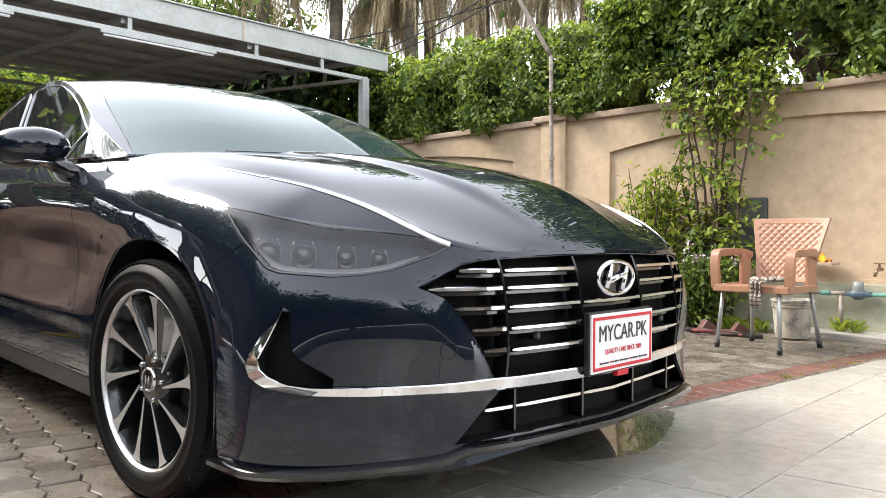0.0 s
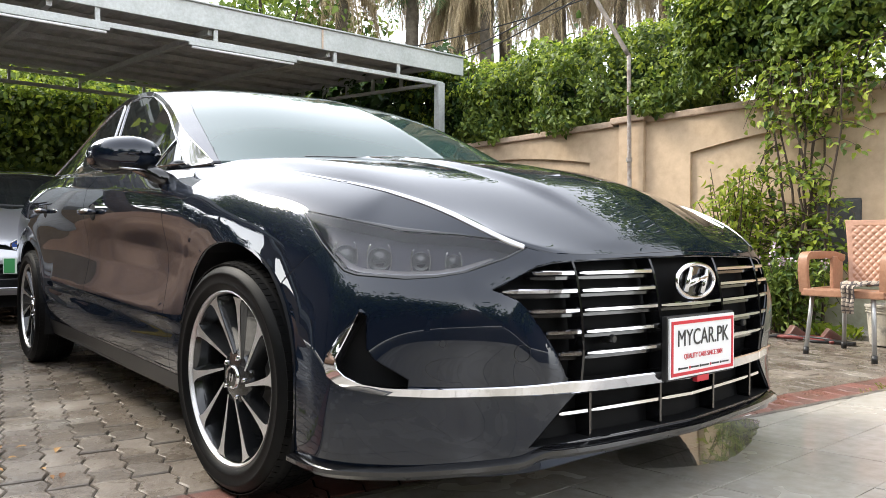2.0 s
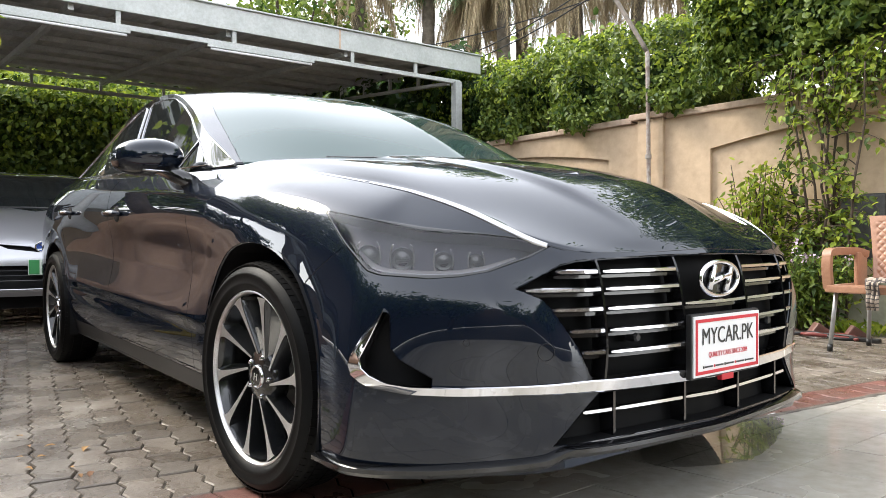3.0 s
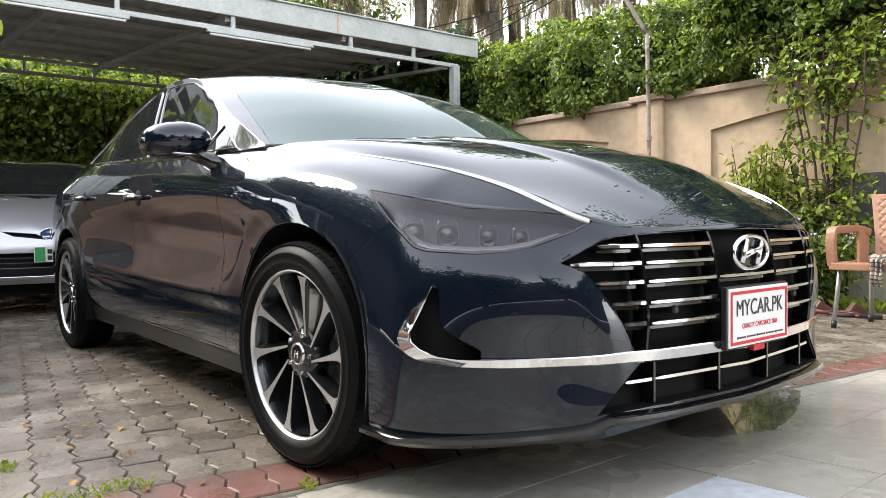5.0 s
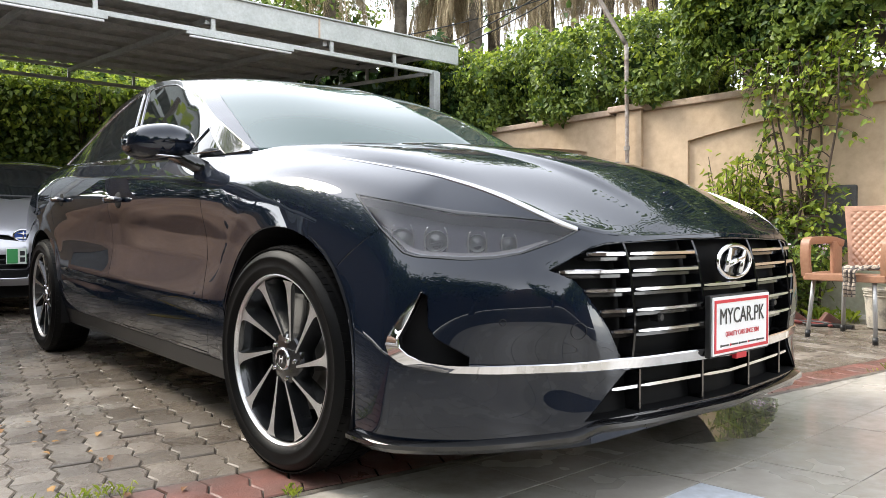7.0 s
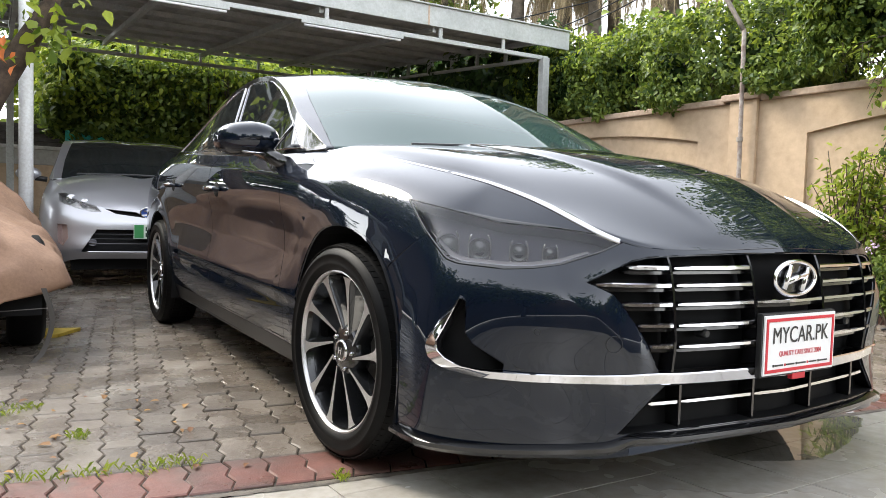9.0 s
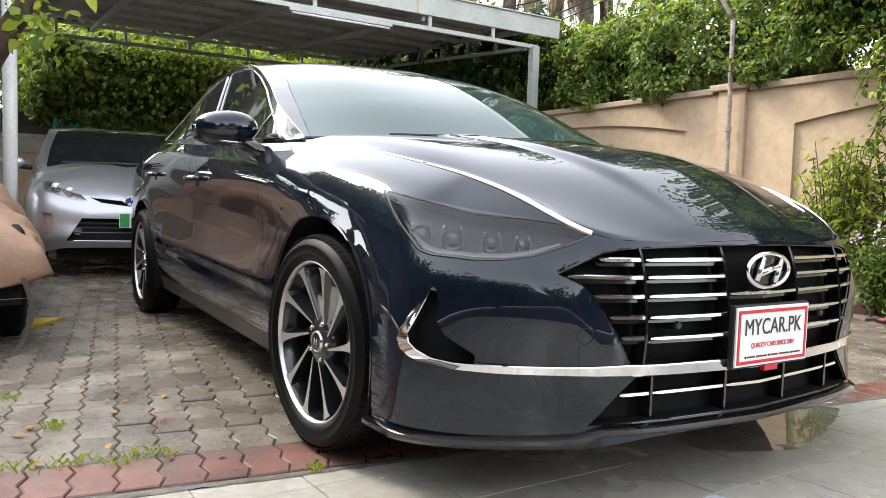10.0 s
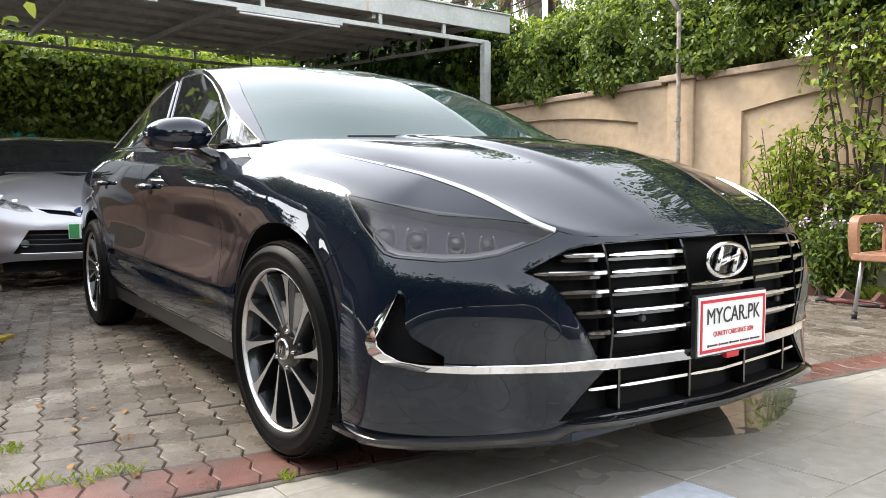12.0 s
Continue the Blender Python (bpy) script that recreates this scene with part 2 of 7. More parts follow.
ground = mesh_object("ground", [(-70, -70, -0.035), (70, -70, -0.035), (70, 70, -0.035), (-70, 70, -0.035)], [(0, 1, 2, 3)], SOIL)
tagged(ground, "dark damp soil under the paving", "ground", kind="structure")
bed = mesh_object("sand_bed", [(-12, -9, -0.0042), (edge_out(-9) + .03, -9, -0.0042), (edge_out(4.4) + .03, 4.4, -0.0042), (-12, 4.4, -0.0042)], [(0, 1, 2, 3)], SOIL)
tagged(bed, "dark sand in the joints of the paving", "ground", kind="structure")

# Boundary wall: a core, and a front coat with sunken arched panels.
WALL_Y, WALL_TOP = 4.38, 1.88
wall = tagged(part("wall_north", box((-13, WALL_Y + .035, 0), (6, WALL_Y + .25, WALL_TOP)), PLASTER), "beige plastered boundary wall with sunken arched panels", "wall", kind="structure")


def arch_top(x, x0, x1):
    f = (2 * x - x0 - x1) / (x1 - x0)
    return 1.545 + .150 * (1 - f * f)


def wall_coat(x_from, x_to, panels, low=.42):
    """The raised coat of the wall between two places, open over the sunken panels."""
    bm = bmesh.new()
    y0, y1 = WALL_Y, WALL_Y + .036
    x = x_from
    for a, b in panels:
        add_box(bm, (x, y0, 0), (a, y1, WALL_TOP))
        add_box(bm, (a, y0, 0), (b, y1, low))
        xs = np.linspace(a, b, 41)
        for p, q in zip(xs, xs[1:]):
            zp, zq = arch_top(p, a, b), arch_top(q, a, b)
            v = [bm.verts.new(c) for c in ((p, y0, zp), (q, y0, zq), (q, y0, WALL_TOP), (p, y0, WALL_TOP), (p, y1, zp), (q, y1, zq))]
            bm.faces.new((v[0], v[1], v[2], v[3]))
            bm.faces.new((v[0], v[4], v[5], v[1]))
        x = b
    add_box(bm, (x, y0, 0), (x_to, y1, WALL_TOP))
    return bm


part("coat", wall_coat(-13, 6, [(-10.6, -7.2), (-6.55, -3.12), (-1.925, 1.30), (2.0, 5.2)]), PLASTER, wall)
part("dado", box((-13, WALL_Y - .03, 0), (6, WALL_Y - .002, .385), .006), PLASTER_LOW, wall, "stained grey-green base coat")
for a, b in ((-13, -2.79), (-2.39, 6)):
    part("coping", box((a, WALL_Y - .035, WALL_TOP + .002), (b, WALL_Y + .28, WALL_TOP + .065), .012), CAP, wall, "weathered coping")
part("pier", box((-2.715, WALL_Y - .045, .38), (-2.415, WALL_Y - .003, WALL_TOP + .02), .008), PLASTER, wall)
part("pier_cap", box((-2.80, WALL_Y - .08, WALL_TOP + .022), (-2.38, WALL_Y + .29, WALL_TOP + .085), .012), CAP, wall)
part("kerb", box((-1.2, WALL_Y - .36, -.02), (6, WALL_Y - .032, .035), .008), material("rough cement", (0.40, 0.38, 0.34), 0.85, color2=(0.30, 0.28, 0.25), scale=6, bump=0.5), wall)
west = tagged(part("wall_west", box((-12.2, -12, 0), (-12.0, WALL_Y, 1.575)), PLASTER), "shaded plastered wall at the back of the yard", "wall", kind="structure")
part("coping", box((-12.24, -12, 1.577), (-11.90, WALL_Y, 1.64), .01), material("pale ledge", (0.52, 0.51, 0.48), 0.7, vary=0.25, scale=3, bump=0.2), west)
part("ledge", box((-11.998, -9, 1.33), (-11.93, -.5, 1.575), .006), material("grey cement band", (0.50, 0.49, 0.46), 0.8, vary=0.3, scale=2, bump=0.3), west)
# Unseen walls close the yard; colour and height set the car's dark reflections.
UNSEEN_WALL = material("unseen wall render", (0.13, 0.095, 0.07), 0.8, color2=(0.10, 0.07, 0.055), scale=1.0, bump=0.1)
tagged(part("wall_south", box((-12, -12.2, 0), (12, -12, 7.0)), UNSEEN_WALL), "plain brown wall out of view, closing the yard", "wall", kind="structure")
tagged(part("wall_east", box((12, -12, 0), (12.2, 4.6, 4.2)), UNSEEN_WALL), "plain brown wall out of view, across the yard", "wall", kind="structure")

house = thing("neighbour_house", "pale plastered house beyond the back wall", "house")
part("wall", box((-15.6, -4.0, 0), (-14.9, -1.75, 4.2), .02), material("pale house plaster", (0.72, 0.75, 0.78), 0.8, color2=(0.62, 0.65, 0.68), scale=0.8, bump=0.1), house)
part("parapet", box((-15.7, -4.1, 4.202), (-14.82, -1.7, 4.40), .02), PLASTER, house)
boards = thing("stacked_boards", "dark weathered boards stacked on the back wall", "boards")
BOARD = material("weathered dark board", (0.09, 0.08, 0.075), 0.85, color2=(0.05, 0.045, 0.042), scale=9, bump=0.5)
for k, (a, b) in enumerate(((-2.6, -.82), (-2.4, -.70), (-2.7, -.95), (-2.3, -.78), (-2.5, -.90))):
    part("board", box((-12.16 + .01 * (k % 3), a, 1.642 + .072 * k), (-11.95 + .012 * (k % 2), b, 1.708 + .072 * k), .006), BOARD, boards)

# ---- carport ----
carport = thing("carport", "grey painted steel carport with a sloping sheet roof", "carport")
CP_X, CP_Z, RISE = -5.45, 2.745, 0.075
Y0, Y1, DEPTH = -7.0, 4.59, 5.55
part("post", box((CP_X - .05, 4.15, 0), (CP_X + .05, 4.25, CP_Z), .006), STEEL_WHITE, carport, "square grey post")
bm = bmesh.new()
tube(bm, [(CP_X, -1.56, 0), (CP_X, -1.56, CP_Z)], .058, 24)
part("post", bm, material("white painted steel", (0.86, 0.87, 0.88), 0.4, vary=0.08, scale=5), carport, "white round post", smooth=True)
part("post", box((CP_X - .05, -6.4, 0), (CP_X + .05, -6.3, CP_Z), .006), STEEL_WHITE, carport, "square grey post")
for y in (4.1, -1.6, -6.3):
    part("post", box((CP_X - DEPTH - .05, y - .05, 0), (CP_X - DEPTH + .05, y + .05, CP_Z + RISE * DEPTH), .006), STEEL_WHITE, carport, "square grey post")
part("fascia", box((CP_X - .012, Y0, CP_Z + .145), (CP_X + .02, Y1, CP_Z + .375), .005), STEEL_WHITE, carport, "deep light grey fascia")
for y in (2.48, -2.4):
    part("fascia_joint", box((CP_X + .0205, y - .012, CP_Z + .15), (CP_X + .024, y + .012, CP_Z + .37)), CAP, carport)
part("fascia_flange", box((CP_X - .012, Y0, CP_Z + .376), (CP_X + .05, Y1, CP_Z + .392), .003), STEEL_WHITE, carport)
part("lower_chord", box((CP_X - .045, Y0, CP_Z - .025), (CP_X + .005, 4.26, CP_Z + .025), .004), STEEL_WHITE, carport)
# The carport's paint a touch darker: shade under its roof, put in colour.
SHADED_STEEL = material("shaded painted steel", (0.50, 0.51, 0.50), 0.55, vary=0.2, scale=6)


def truss(y_a, y_b, x, z, name_top="rear_chord"):
    part(name_top, box((x - .03, y_a, z + .16), (x + .03, y_b, z + .21), .004), SHADED_STEEL, carport)
    part(name_top, box((x - .03, y_a, z - .05), (x + .03, y_b, z), .004), SHADED_STEEL, carport)
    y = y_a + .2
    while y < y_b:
        part("strut", box((x - .02, y - .02, z), (x + .02, y + .02, z + .16)), SHADED_STEEL, carport)
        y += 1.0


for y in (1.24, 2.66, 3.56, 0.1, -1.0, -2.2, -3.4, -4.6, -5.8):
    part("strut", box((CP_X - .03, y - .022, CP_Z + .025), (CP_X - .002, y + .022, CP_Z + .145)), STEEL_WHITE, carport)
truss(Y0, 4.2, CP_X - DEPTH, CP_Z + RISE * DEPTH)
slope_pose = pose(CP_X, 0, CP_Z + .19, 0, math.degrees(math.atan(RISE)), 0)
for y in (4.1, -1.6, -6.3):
    part("side_beam", box((-DEPTH, y - .03, -.03), (-.03, y + .03, .03), m=slope_pose), SHADED_STEEL, carport)
    part("side_beam", box((-DEPTH, y - .025, -.24), (-.03, y + .025, -.20), m=slope_pose), SHADED_STEEL, carport)
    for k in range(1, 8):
        part("strut", box((-DEPTH * k / 8 - .02, y - .02, -.20), (-DEPTH * k / 8 + .02, y + .02, -.03), m=slope_pose), SHADED_STEEL, carport)
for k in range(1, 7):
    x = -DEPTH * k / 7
    part("purlin", box((x - .03, Y0, -.03), (x + .03, 4.4, .03), m=slope_pose), SHADED_STEEL, carport)
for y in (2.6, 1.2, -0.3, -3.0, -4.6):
    part("rafter", box((-DEPTH, y - .025, -.10), (-.05, y + .025, -.035), m=slope_pose), SHADED_STEEL, carport)
bm = bmesh.new()
rows = []
ys = np.arange(Y0, 4.5, .05)
for j, y in enumerate(ys):
    up = .026 if j % 4 in (1, 2) else 0.0
    rows.append([bm.verts.new(slope_pose @ Vector((x, y, .045 + up))) for x in (-DEPTH - .2, -.02)])
for a, b in zip(rows, rows[1:]):
    bm.faces.new((a[0], a[1], b[1], b[0]))
made = bmesh.ops.extrude_face_region(bm, geom=bm.faces[:])
bmesh.ops.translate(bm, vec=(0, 0, .004), verts=[g for g in made["geom"] if isinstance(g, bmesh.types.BMVert)])
bmesh.ops.recalc_face_normals(bm, faces=bm.faces)
part("roof", bm, SHEET, carport, "ribbed dark roof sheet")
TUBE = material("frosted tube", (0.75, 0.76, 0.76), 0.35)
for y0 in (0.95, -1.0):
    batten = thing("batten_light", "white fluorescent batten, unlit, under the carport beam", "light", group="battens under the carport")
    part("body", box((CP_X + .0, y0, CP_Z - .062), (CP_X + .035, y0 + 1.2, CP_Z - .030), .004), STEEL_WHITE, batten)
    bm = bmesh.new()
    tube(bm, [(CP_X + .018, y0 + .03, CP_Z - .078), (CP_X + .018, y0 + 1.17, CP_Z - .078)], .013, 12)
    part("tube", bm, TUBE, batten, smooth=True)

# ---- planting ----
def blob_points(rng, count, lo, hi, shell_bias=0.6):
    """Points in a box, thicker near its outside."""
    p = rng.uniform(-1, 1, (count, 3))
    face = rng.uniform(0, 1, count) < shell_bias
    axis = rng.integers(0, 3, count)
    depth = 1 - np.abs(rng.normal(0, .14, count))
    sign = np.where(rng.uniform(0, 1, count) < .5, -1, 1)
    for k in range(3):
        m = face & (axis == k)
        p[m, k] = (sign * depth)[m]
    lo, hi = np.array(lo, float), np.array(hi, float)
    return (lo + hi) / 2 + p * (hi - lo) / 2, p


def lumpy(p, amount, size, seed):
    """Push points about by a smooth noise, so that the outline of the foliage is uneven."""
    out = p.copy()
    for i, q in enumerate(p):
        v = Vector(q) / size + Vector((seed * 7.1, 0, 0))
        out[i] += amount * np.array(noise.noise_vector(v))
    return out


def stems(bm, rng, count, lo, hi, rise, radius=.012):
    for k in range(count):
        x, y = rng.uniform(lo[0], hi[0]), rng.uniform(lo[1], hi[1])
        p = np.array([x, y, lo[2]])
        pts = [tuple(p)]
        for j in range(5):
            p = p + np.array([rng.normal(0, .07), rng.normal(0, .05), rise / 5 * rng.uniform(.7, 1.3)])
            pts.append(tuple(p))
        tube(bm, pts, [radius * (1 - .13 * j) for j in range(6)], 5)


def hedge(label, lo, hi, count, size, mat, mat_young, seed, core=True, holes=0.0, young_share=.18, fill=.35, clear=None, rise=0.0, inner=None):
    rng = np.random.default_rng(seed)
    h = thing("hedge", label, "hedge")
    bm = bmesh.new()
    stems(bm, rng, int((hi[0] - lo[0] + hi[1] - lo[1]) * 7), (lo[0], (lo[1] * .5 + hi[1] * .5) - .2, lo[2] - .2), (hi[0], (lo[1] + hi[1]) / 2 + .2, 0), hi[2] - lo[2])
    tagged(part("twig_mass", bm, BARK, h), kind="stuff")
    p, n = blob_points(rng, count, lo, hi)
    gap = np.array([noise.noise(Vector((q[0] * 1.3, q[1] * .6, q[2] * 1.6 + seed))) for q in p])
    p, n = p[gap > -.5 + holes], n[gap > -.5 + holes]
    p = lumpy(p, .34, .75, seed)
    p = p + .10 * np.array([noise.noise_vector(Vector(q) * 5.5) for q in p])
    p[:, 2] += rise * np.clip((p[:, 0] - lo[0]) / (hi[0] - lo[0]), 0, 1) * np.clip((p[:, 2] - lo[2]) / (hi[2] - lo[2]), 0, 1.2)
    if clear:
        kept = np.array([not clear(q) for q in p])
        p, n = p[kept], n[kept]
    n = n + np.array([0, -.2, .45])
    young = (rng.uniform(0, 1, len(p)) < young_share) & (n[:, 2] > .2)
    leaf_cloud("leaves", p[~young], n[~young], size, mat, h, seed)
    leaf_cloud("young_leaves", p[young] + np.array([0, -.03, .05]), n[young], size * .9, mat_young, h, seed + 50)
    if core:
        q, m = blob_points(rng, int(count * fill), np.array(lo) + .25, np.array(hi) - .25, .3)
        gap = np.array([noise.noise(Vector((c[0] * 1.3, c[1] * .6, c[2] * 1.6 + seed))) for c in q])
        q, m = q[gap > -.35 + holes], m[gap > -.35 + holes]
        leaf_cloud("inner_leaves", q, m, size * 1.4, inner or LEAF_SHADED, h, seed + 90)
    return h


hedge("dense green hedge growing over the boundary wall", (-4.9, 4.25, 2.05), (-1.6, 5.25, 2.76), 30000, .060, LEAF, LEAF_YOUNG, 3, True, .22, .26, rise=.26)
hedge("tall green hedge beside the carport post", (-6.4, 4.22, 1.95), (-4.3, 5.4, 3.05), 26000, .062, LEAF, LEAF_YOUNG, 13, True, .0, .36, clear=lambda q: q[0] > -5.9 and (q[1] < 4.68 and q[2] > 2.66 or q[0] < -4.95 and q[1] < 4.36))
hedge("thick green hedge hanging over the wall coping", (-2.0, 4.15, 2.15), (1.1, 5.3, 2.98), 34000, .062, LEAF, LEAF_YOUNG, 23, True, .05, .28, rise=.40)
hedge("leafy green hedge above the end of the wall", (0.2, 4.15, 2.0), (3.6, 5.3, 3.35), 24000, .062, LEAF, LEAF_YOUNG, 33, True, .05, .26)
hedge("shaded hedge along the carport side wall", (-12.2, 4.2, 1.6), (-6.0, 5.3, 3.3), 8000, .13, LEAF_SHADED, LEAF, 43)
# Light missing here is put into the colour: mostly young leaves, pale inside.
hedge("green hedge behind the parked cars, leaf colours lightened", (-13.2, -1.15, 1.75), (-11.7, 4.6, 3.45), 17000, .125, LEAF, LEAF_YOUNG, 53, True, -.25, .75, 1.3, inner=LEAF)
# Unseen hedge, added to keep bright horizon out of the fender's reflection.
hedge("dark green hedge out of view, hiding bright horizon from reflections", (-13.0, -11.0, .6), (-11.9, -4.2, 3.3), 7000, .15, LEAF_SHADED, LEAF, 58, True, -.2, .2, .8)
# Sunlight on this foliage is put in with the young leaf's colour.
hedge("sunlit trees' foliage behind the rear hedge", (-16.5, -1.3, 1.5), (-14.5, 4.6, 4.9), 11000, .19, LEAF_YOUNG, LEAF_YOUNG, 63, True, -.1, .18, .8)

# Climbing shrub: woody stems against the wall, leaves along arching shoots.
rng = np.random.default_rng(5)
climber = thing("climbing_shrub", "straggling green climber with woody stems against the wall", "shrub")
STEM_X = -.75
bm = bmesh.new()
lines = []
for k in range(10):
    p = np.array([STEM_X + rng.normal(0, .05), 4.20 + rng.normal(0, .04), 0.0])
    lean = rng.normal(0, .020)
    pts = [p.copy()]
    for j in range(9):
        p = p + np.array([lean + rng.normal(0, .028), rng.normal(0, .015), .225])
        p[1] = min(p[1], 4.33)
        pts.append(p.copy())
    lines.append(np.array(pts))
    tube(bm, [tuple(q) for q in pts], [.016 * (1 - .07 * j) for j in range(10)], 6)
part("stem", bm, BARK, climber, "bare brown stems")
pts, nrm = [], []


def shoot(base, reach, rise, sag, out):
    """One arching side shoot with leaves in pairs along it."""
    f = np.linspace(0, 1, 6)[:, None]
    line = base + f * np.array([reach, -out, rise]) + f ** 2 * np.array([0, 0, -sag])
    line[:, 1] = np.minimum(line[:, 1], 4.335)
    twig = bmesh.new()
    tube(twig, [tuple(q) for q in line], [.006, .005, .004, .0035, .003, .002], 5)
    part("twig", twig, BARK, climber)
    many = int(7 + 34 * math.hypot(reach, rise - sag))
    g = rng.uniform(.15, 1.05, many)[:, None]
    at = base + g * np.array([reach, -out, rise]) + g ** 2 * np.array([0, 0, -sag]) + rng.normal(0, .028, (many, 3))
    at[:, 1] = np.minimum(at[:, 1], 4.34)
    pts.append(at)
    nrm.append(np.tile([0, -.6, .7], (many, 1)))


for k in range(118):
    line = lines[rng.integers(len(lines))]
    z = rng.uniform(.30, 1.95) if k % 3 else rng.uniform(.35, 1.0)
    base = np.array([np.interp(z, line[:, 2], line[:, a]) for a in range(3)])
    to_left = rng.uniform(0, 1) < .70
    reach = rng.uniform(.10, .50) * (.55 + .45 * math.sin(z * 2.2)) if to_left else rng.uniform(.08, .34)
    shoot(base, -reach if to_left else reach, rng.uniform(.0, .30), rng.uniform(.05, .30), rng.uniform(-.05, .20))
for k in range(70):
    x = rng.normal(-.70, .42)
    shoot(np.array([x, 4.22, rng.uniform(1.95, 2.25)]), rng.normal(0, .14), .05, rng.uniform(.15, .52) * math.exp(-((x + .7) / .7) ** 2) + .06, rng.uniform(0, .16))
for reach, z in ((.52, 1.62), (.44, 1.50), (.40, 1.02), (.36, .92)):
    shoot(np.array([STEM_X, 4.2, z]), reach, .16, .26, .12)
pts, nrm = np.vstack(pts), np.vstack(nrm)
half = rng.uniform(0, 1, len(pts)) < .40
leaf_cloud("leaves", pts[half], nrm[half], .060, LEAF, climber, 6, jitter=.6)
leaf_cloud("young_leaves", pts[~half], nrm[~half], .058, LEAF_YOUNG, climber, 7, jitter=.6)


def shrub(name, label, category, centre, spread, height, count, size, mat, seed, slim=.5, stalks=14):
    rng = np.random.default_rng(seed)
    s = thing(name, label, category)
    bm = bmesh.new()
    p, n = [], []
    for k in range(stalks):
        a = rng.uniform(0, 2 * math.pi)
        top = np.array([centre[0] + spread[0] * math.cos(a) * rng.uniform(.2, 1), centre[1] + spread[1] * math.sin(a) * rng.uniform(.2, 1), height * rng.uniform(.6, 1.05)])
        foot = np.array([centre[0] + rng.normal(0, .08), centre[1] + rng.normal(0, .05), 0])
        mid = (foot + top) / 2 + np.array([0, 0, height * .12])
        tube(bm, [tuple(foot), tuple(mid), tuple(top)], [.008, .006, .003], 5)
        f = rng.uniform(.15, 1.0, count // stalks)[:, None]
        line = foot * (1 - f) ** 2 + 2 * mid * f * (1 - f) + top * f ** 2
        p.append(line + rng.normal(0, .05, line.shape))
        n.append(np.tile([0, -.4, .8], (len(line), 1)))
    part("stem", bm, BARK, s)
    pts = np.vstack(p)
    pts[:, 1] = np.minimum(pts[:, 1], 4.33)
    pts[:, 2] = np.maximum(pts[:, 2], .02)
    leaf_cloud("leaves", pts, np.vstack(n), size, mat, s, seed, slim=slim)
    return s, pts


shrub("shrub", "light green narrow-leaved shrub beside the wall", "shrub", (-1.32, 4.12), (.40, .18), 1.30, 1300, .080, LEAF_YOUNG, 71, .30, 26)
low, low_pts = shrub("flowering_shrub", "low green shrub with small pink and white flowers", "shrub", (-.82, 3.95), (.42, .22), .62, 1900, .06, LEAF, 72, .4, 26)
PETAL = material("pink petal", (0.62, 0.46, 0.58), 0.6)
order = np.argsort(-low_pts[:, 2])[:150:15]
leaf_cloud("flowers", np.repeat(low_pts[order], 11, axis=0) + np.random.default_rng(8).normal(0, .014, (len(order) * 11, 3)) + np.array([0, -.02, .03]), np.tile([0, -.5, .8], (len(order) * 11, 1)), .02, PETAL, low, 73, slim=.8)


def tufts(label, places, count, high, seed):
    """Grass blades in tufts at places; one thing of kind stuff."""
    rng = np.random.default_rng(seed)
    v, f = [], []
    for cx, cy, z, r, k in places:
        for j in range(int(count * k)):
            a, d = rng.uniform(0, 2 * math.pi), r * math.sqrt(rng.uniform(0, 1))
            x, y = cx + d * math.cos(a) * 1.6, cy + d * math.sin(a)
            h, b = high * rng.uniform(.4, 1.2), rng.uniform(0, 2 * math.pi)
            dx, dy, w = math.cos(b) * h * .8, math.sin(b) * h * .8, .0009
            i = len(v)
            v += [(x - w * math.sin(b), y + w * math.cos(b), z), (x + w * math.sin(b), y - w * math.cos(b), z), (x + dx * .5, y + dy * .5, z + h * .75), (x + dx, y + dy, z + h * .85)]
            f += [(i, i + 1, i + 2), (i, i + 2, i + 3)]
    ob = mesh_object("grass", v, f, LEAF_YOUNG)
    return tagged(ob, label, "grass", kind="stuff")


line_in = [(edge_in(y) + random.uniform(-.03, .03), y, 0, .03, random.uniform(.1, .6)) for y in np.arange(-1.75, -1.25, .04)]
line_out = [(edge_out(y) + random.uniform(-.02, .05), y, 0, .05, random.uniform(.0, .4)) for y in np.arange(2.0, 3.9, .06)]
tufts("short green grass growing in the paving joints", [(-.94, -1.76, 0, .05, 1.3), (-.52, -1.57, 0, .03, 1.3), (-.95, -1.68, 0, .03, .8), (edge_out(-.97), -.97, 0, .02, .8)] + line_in + line_out, 42, .026, 9)
tufts("tall grass tuft at the foot of the wall", [(.24, 4.20, .03, .06, .5), (-.45, 4.0, 0, .12, 1.2)], 110, .11, 10)


# ---- trees beyond the wall ----
DRY = leaf_material("dry frond", (0.24, 0.18, 0.10), (0.52, 0.42, 0.27), .7, .4)
PALM_GREEN = leaf_material("palm frond", (0.03, 0.07, 0.02), (0.10, 0.16, 0.05), .4, .3)
PALM_BARK = material("palm bark", (0.17, 0.14, 0.11), 0.9, vary=0.5, scale=7, bump=0.8, bump_scale=25)


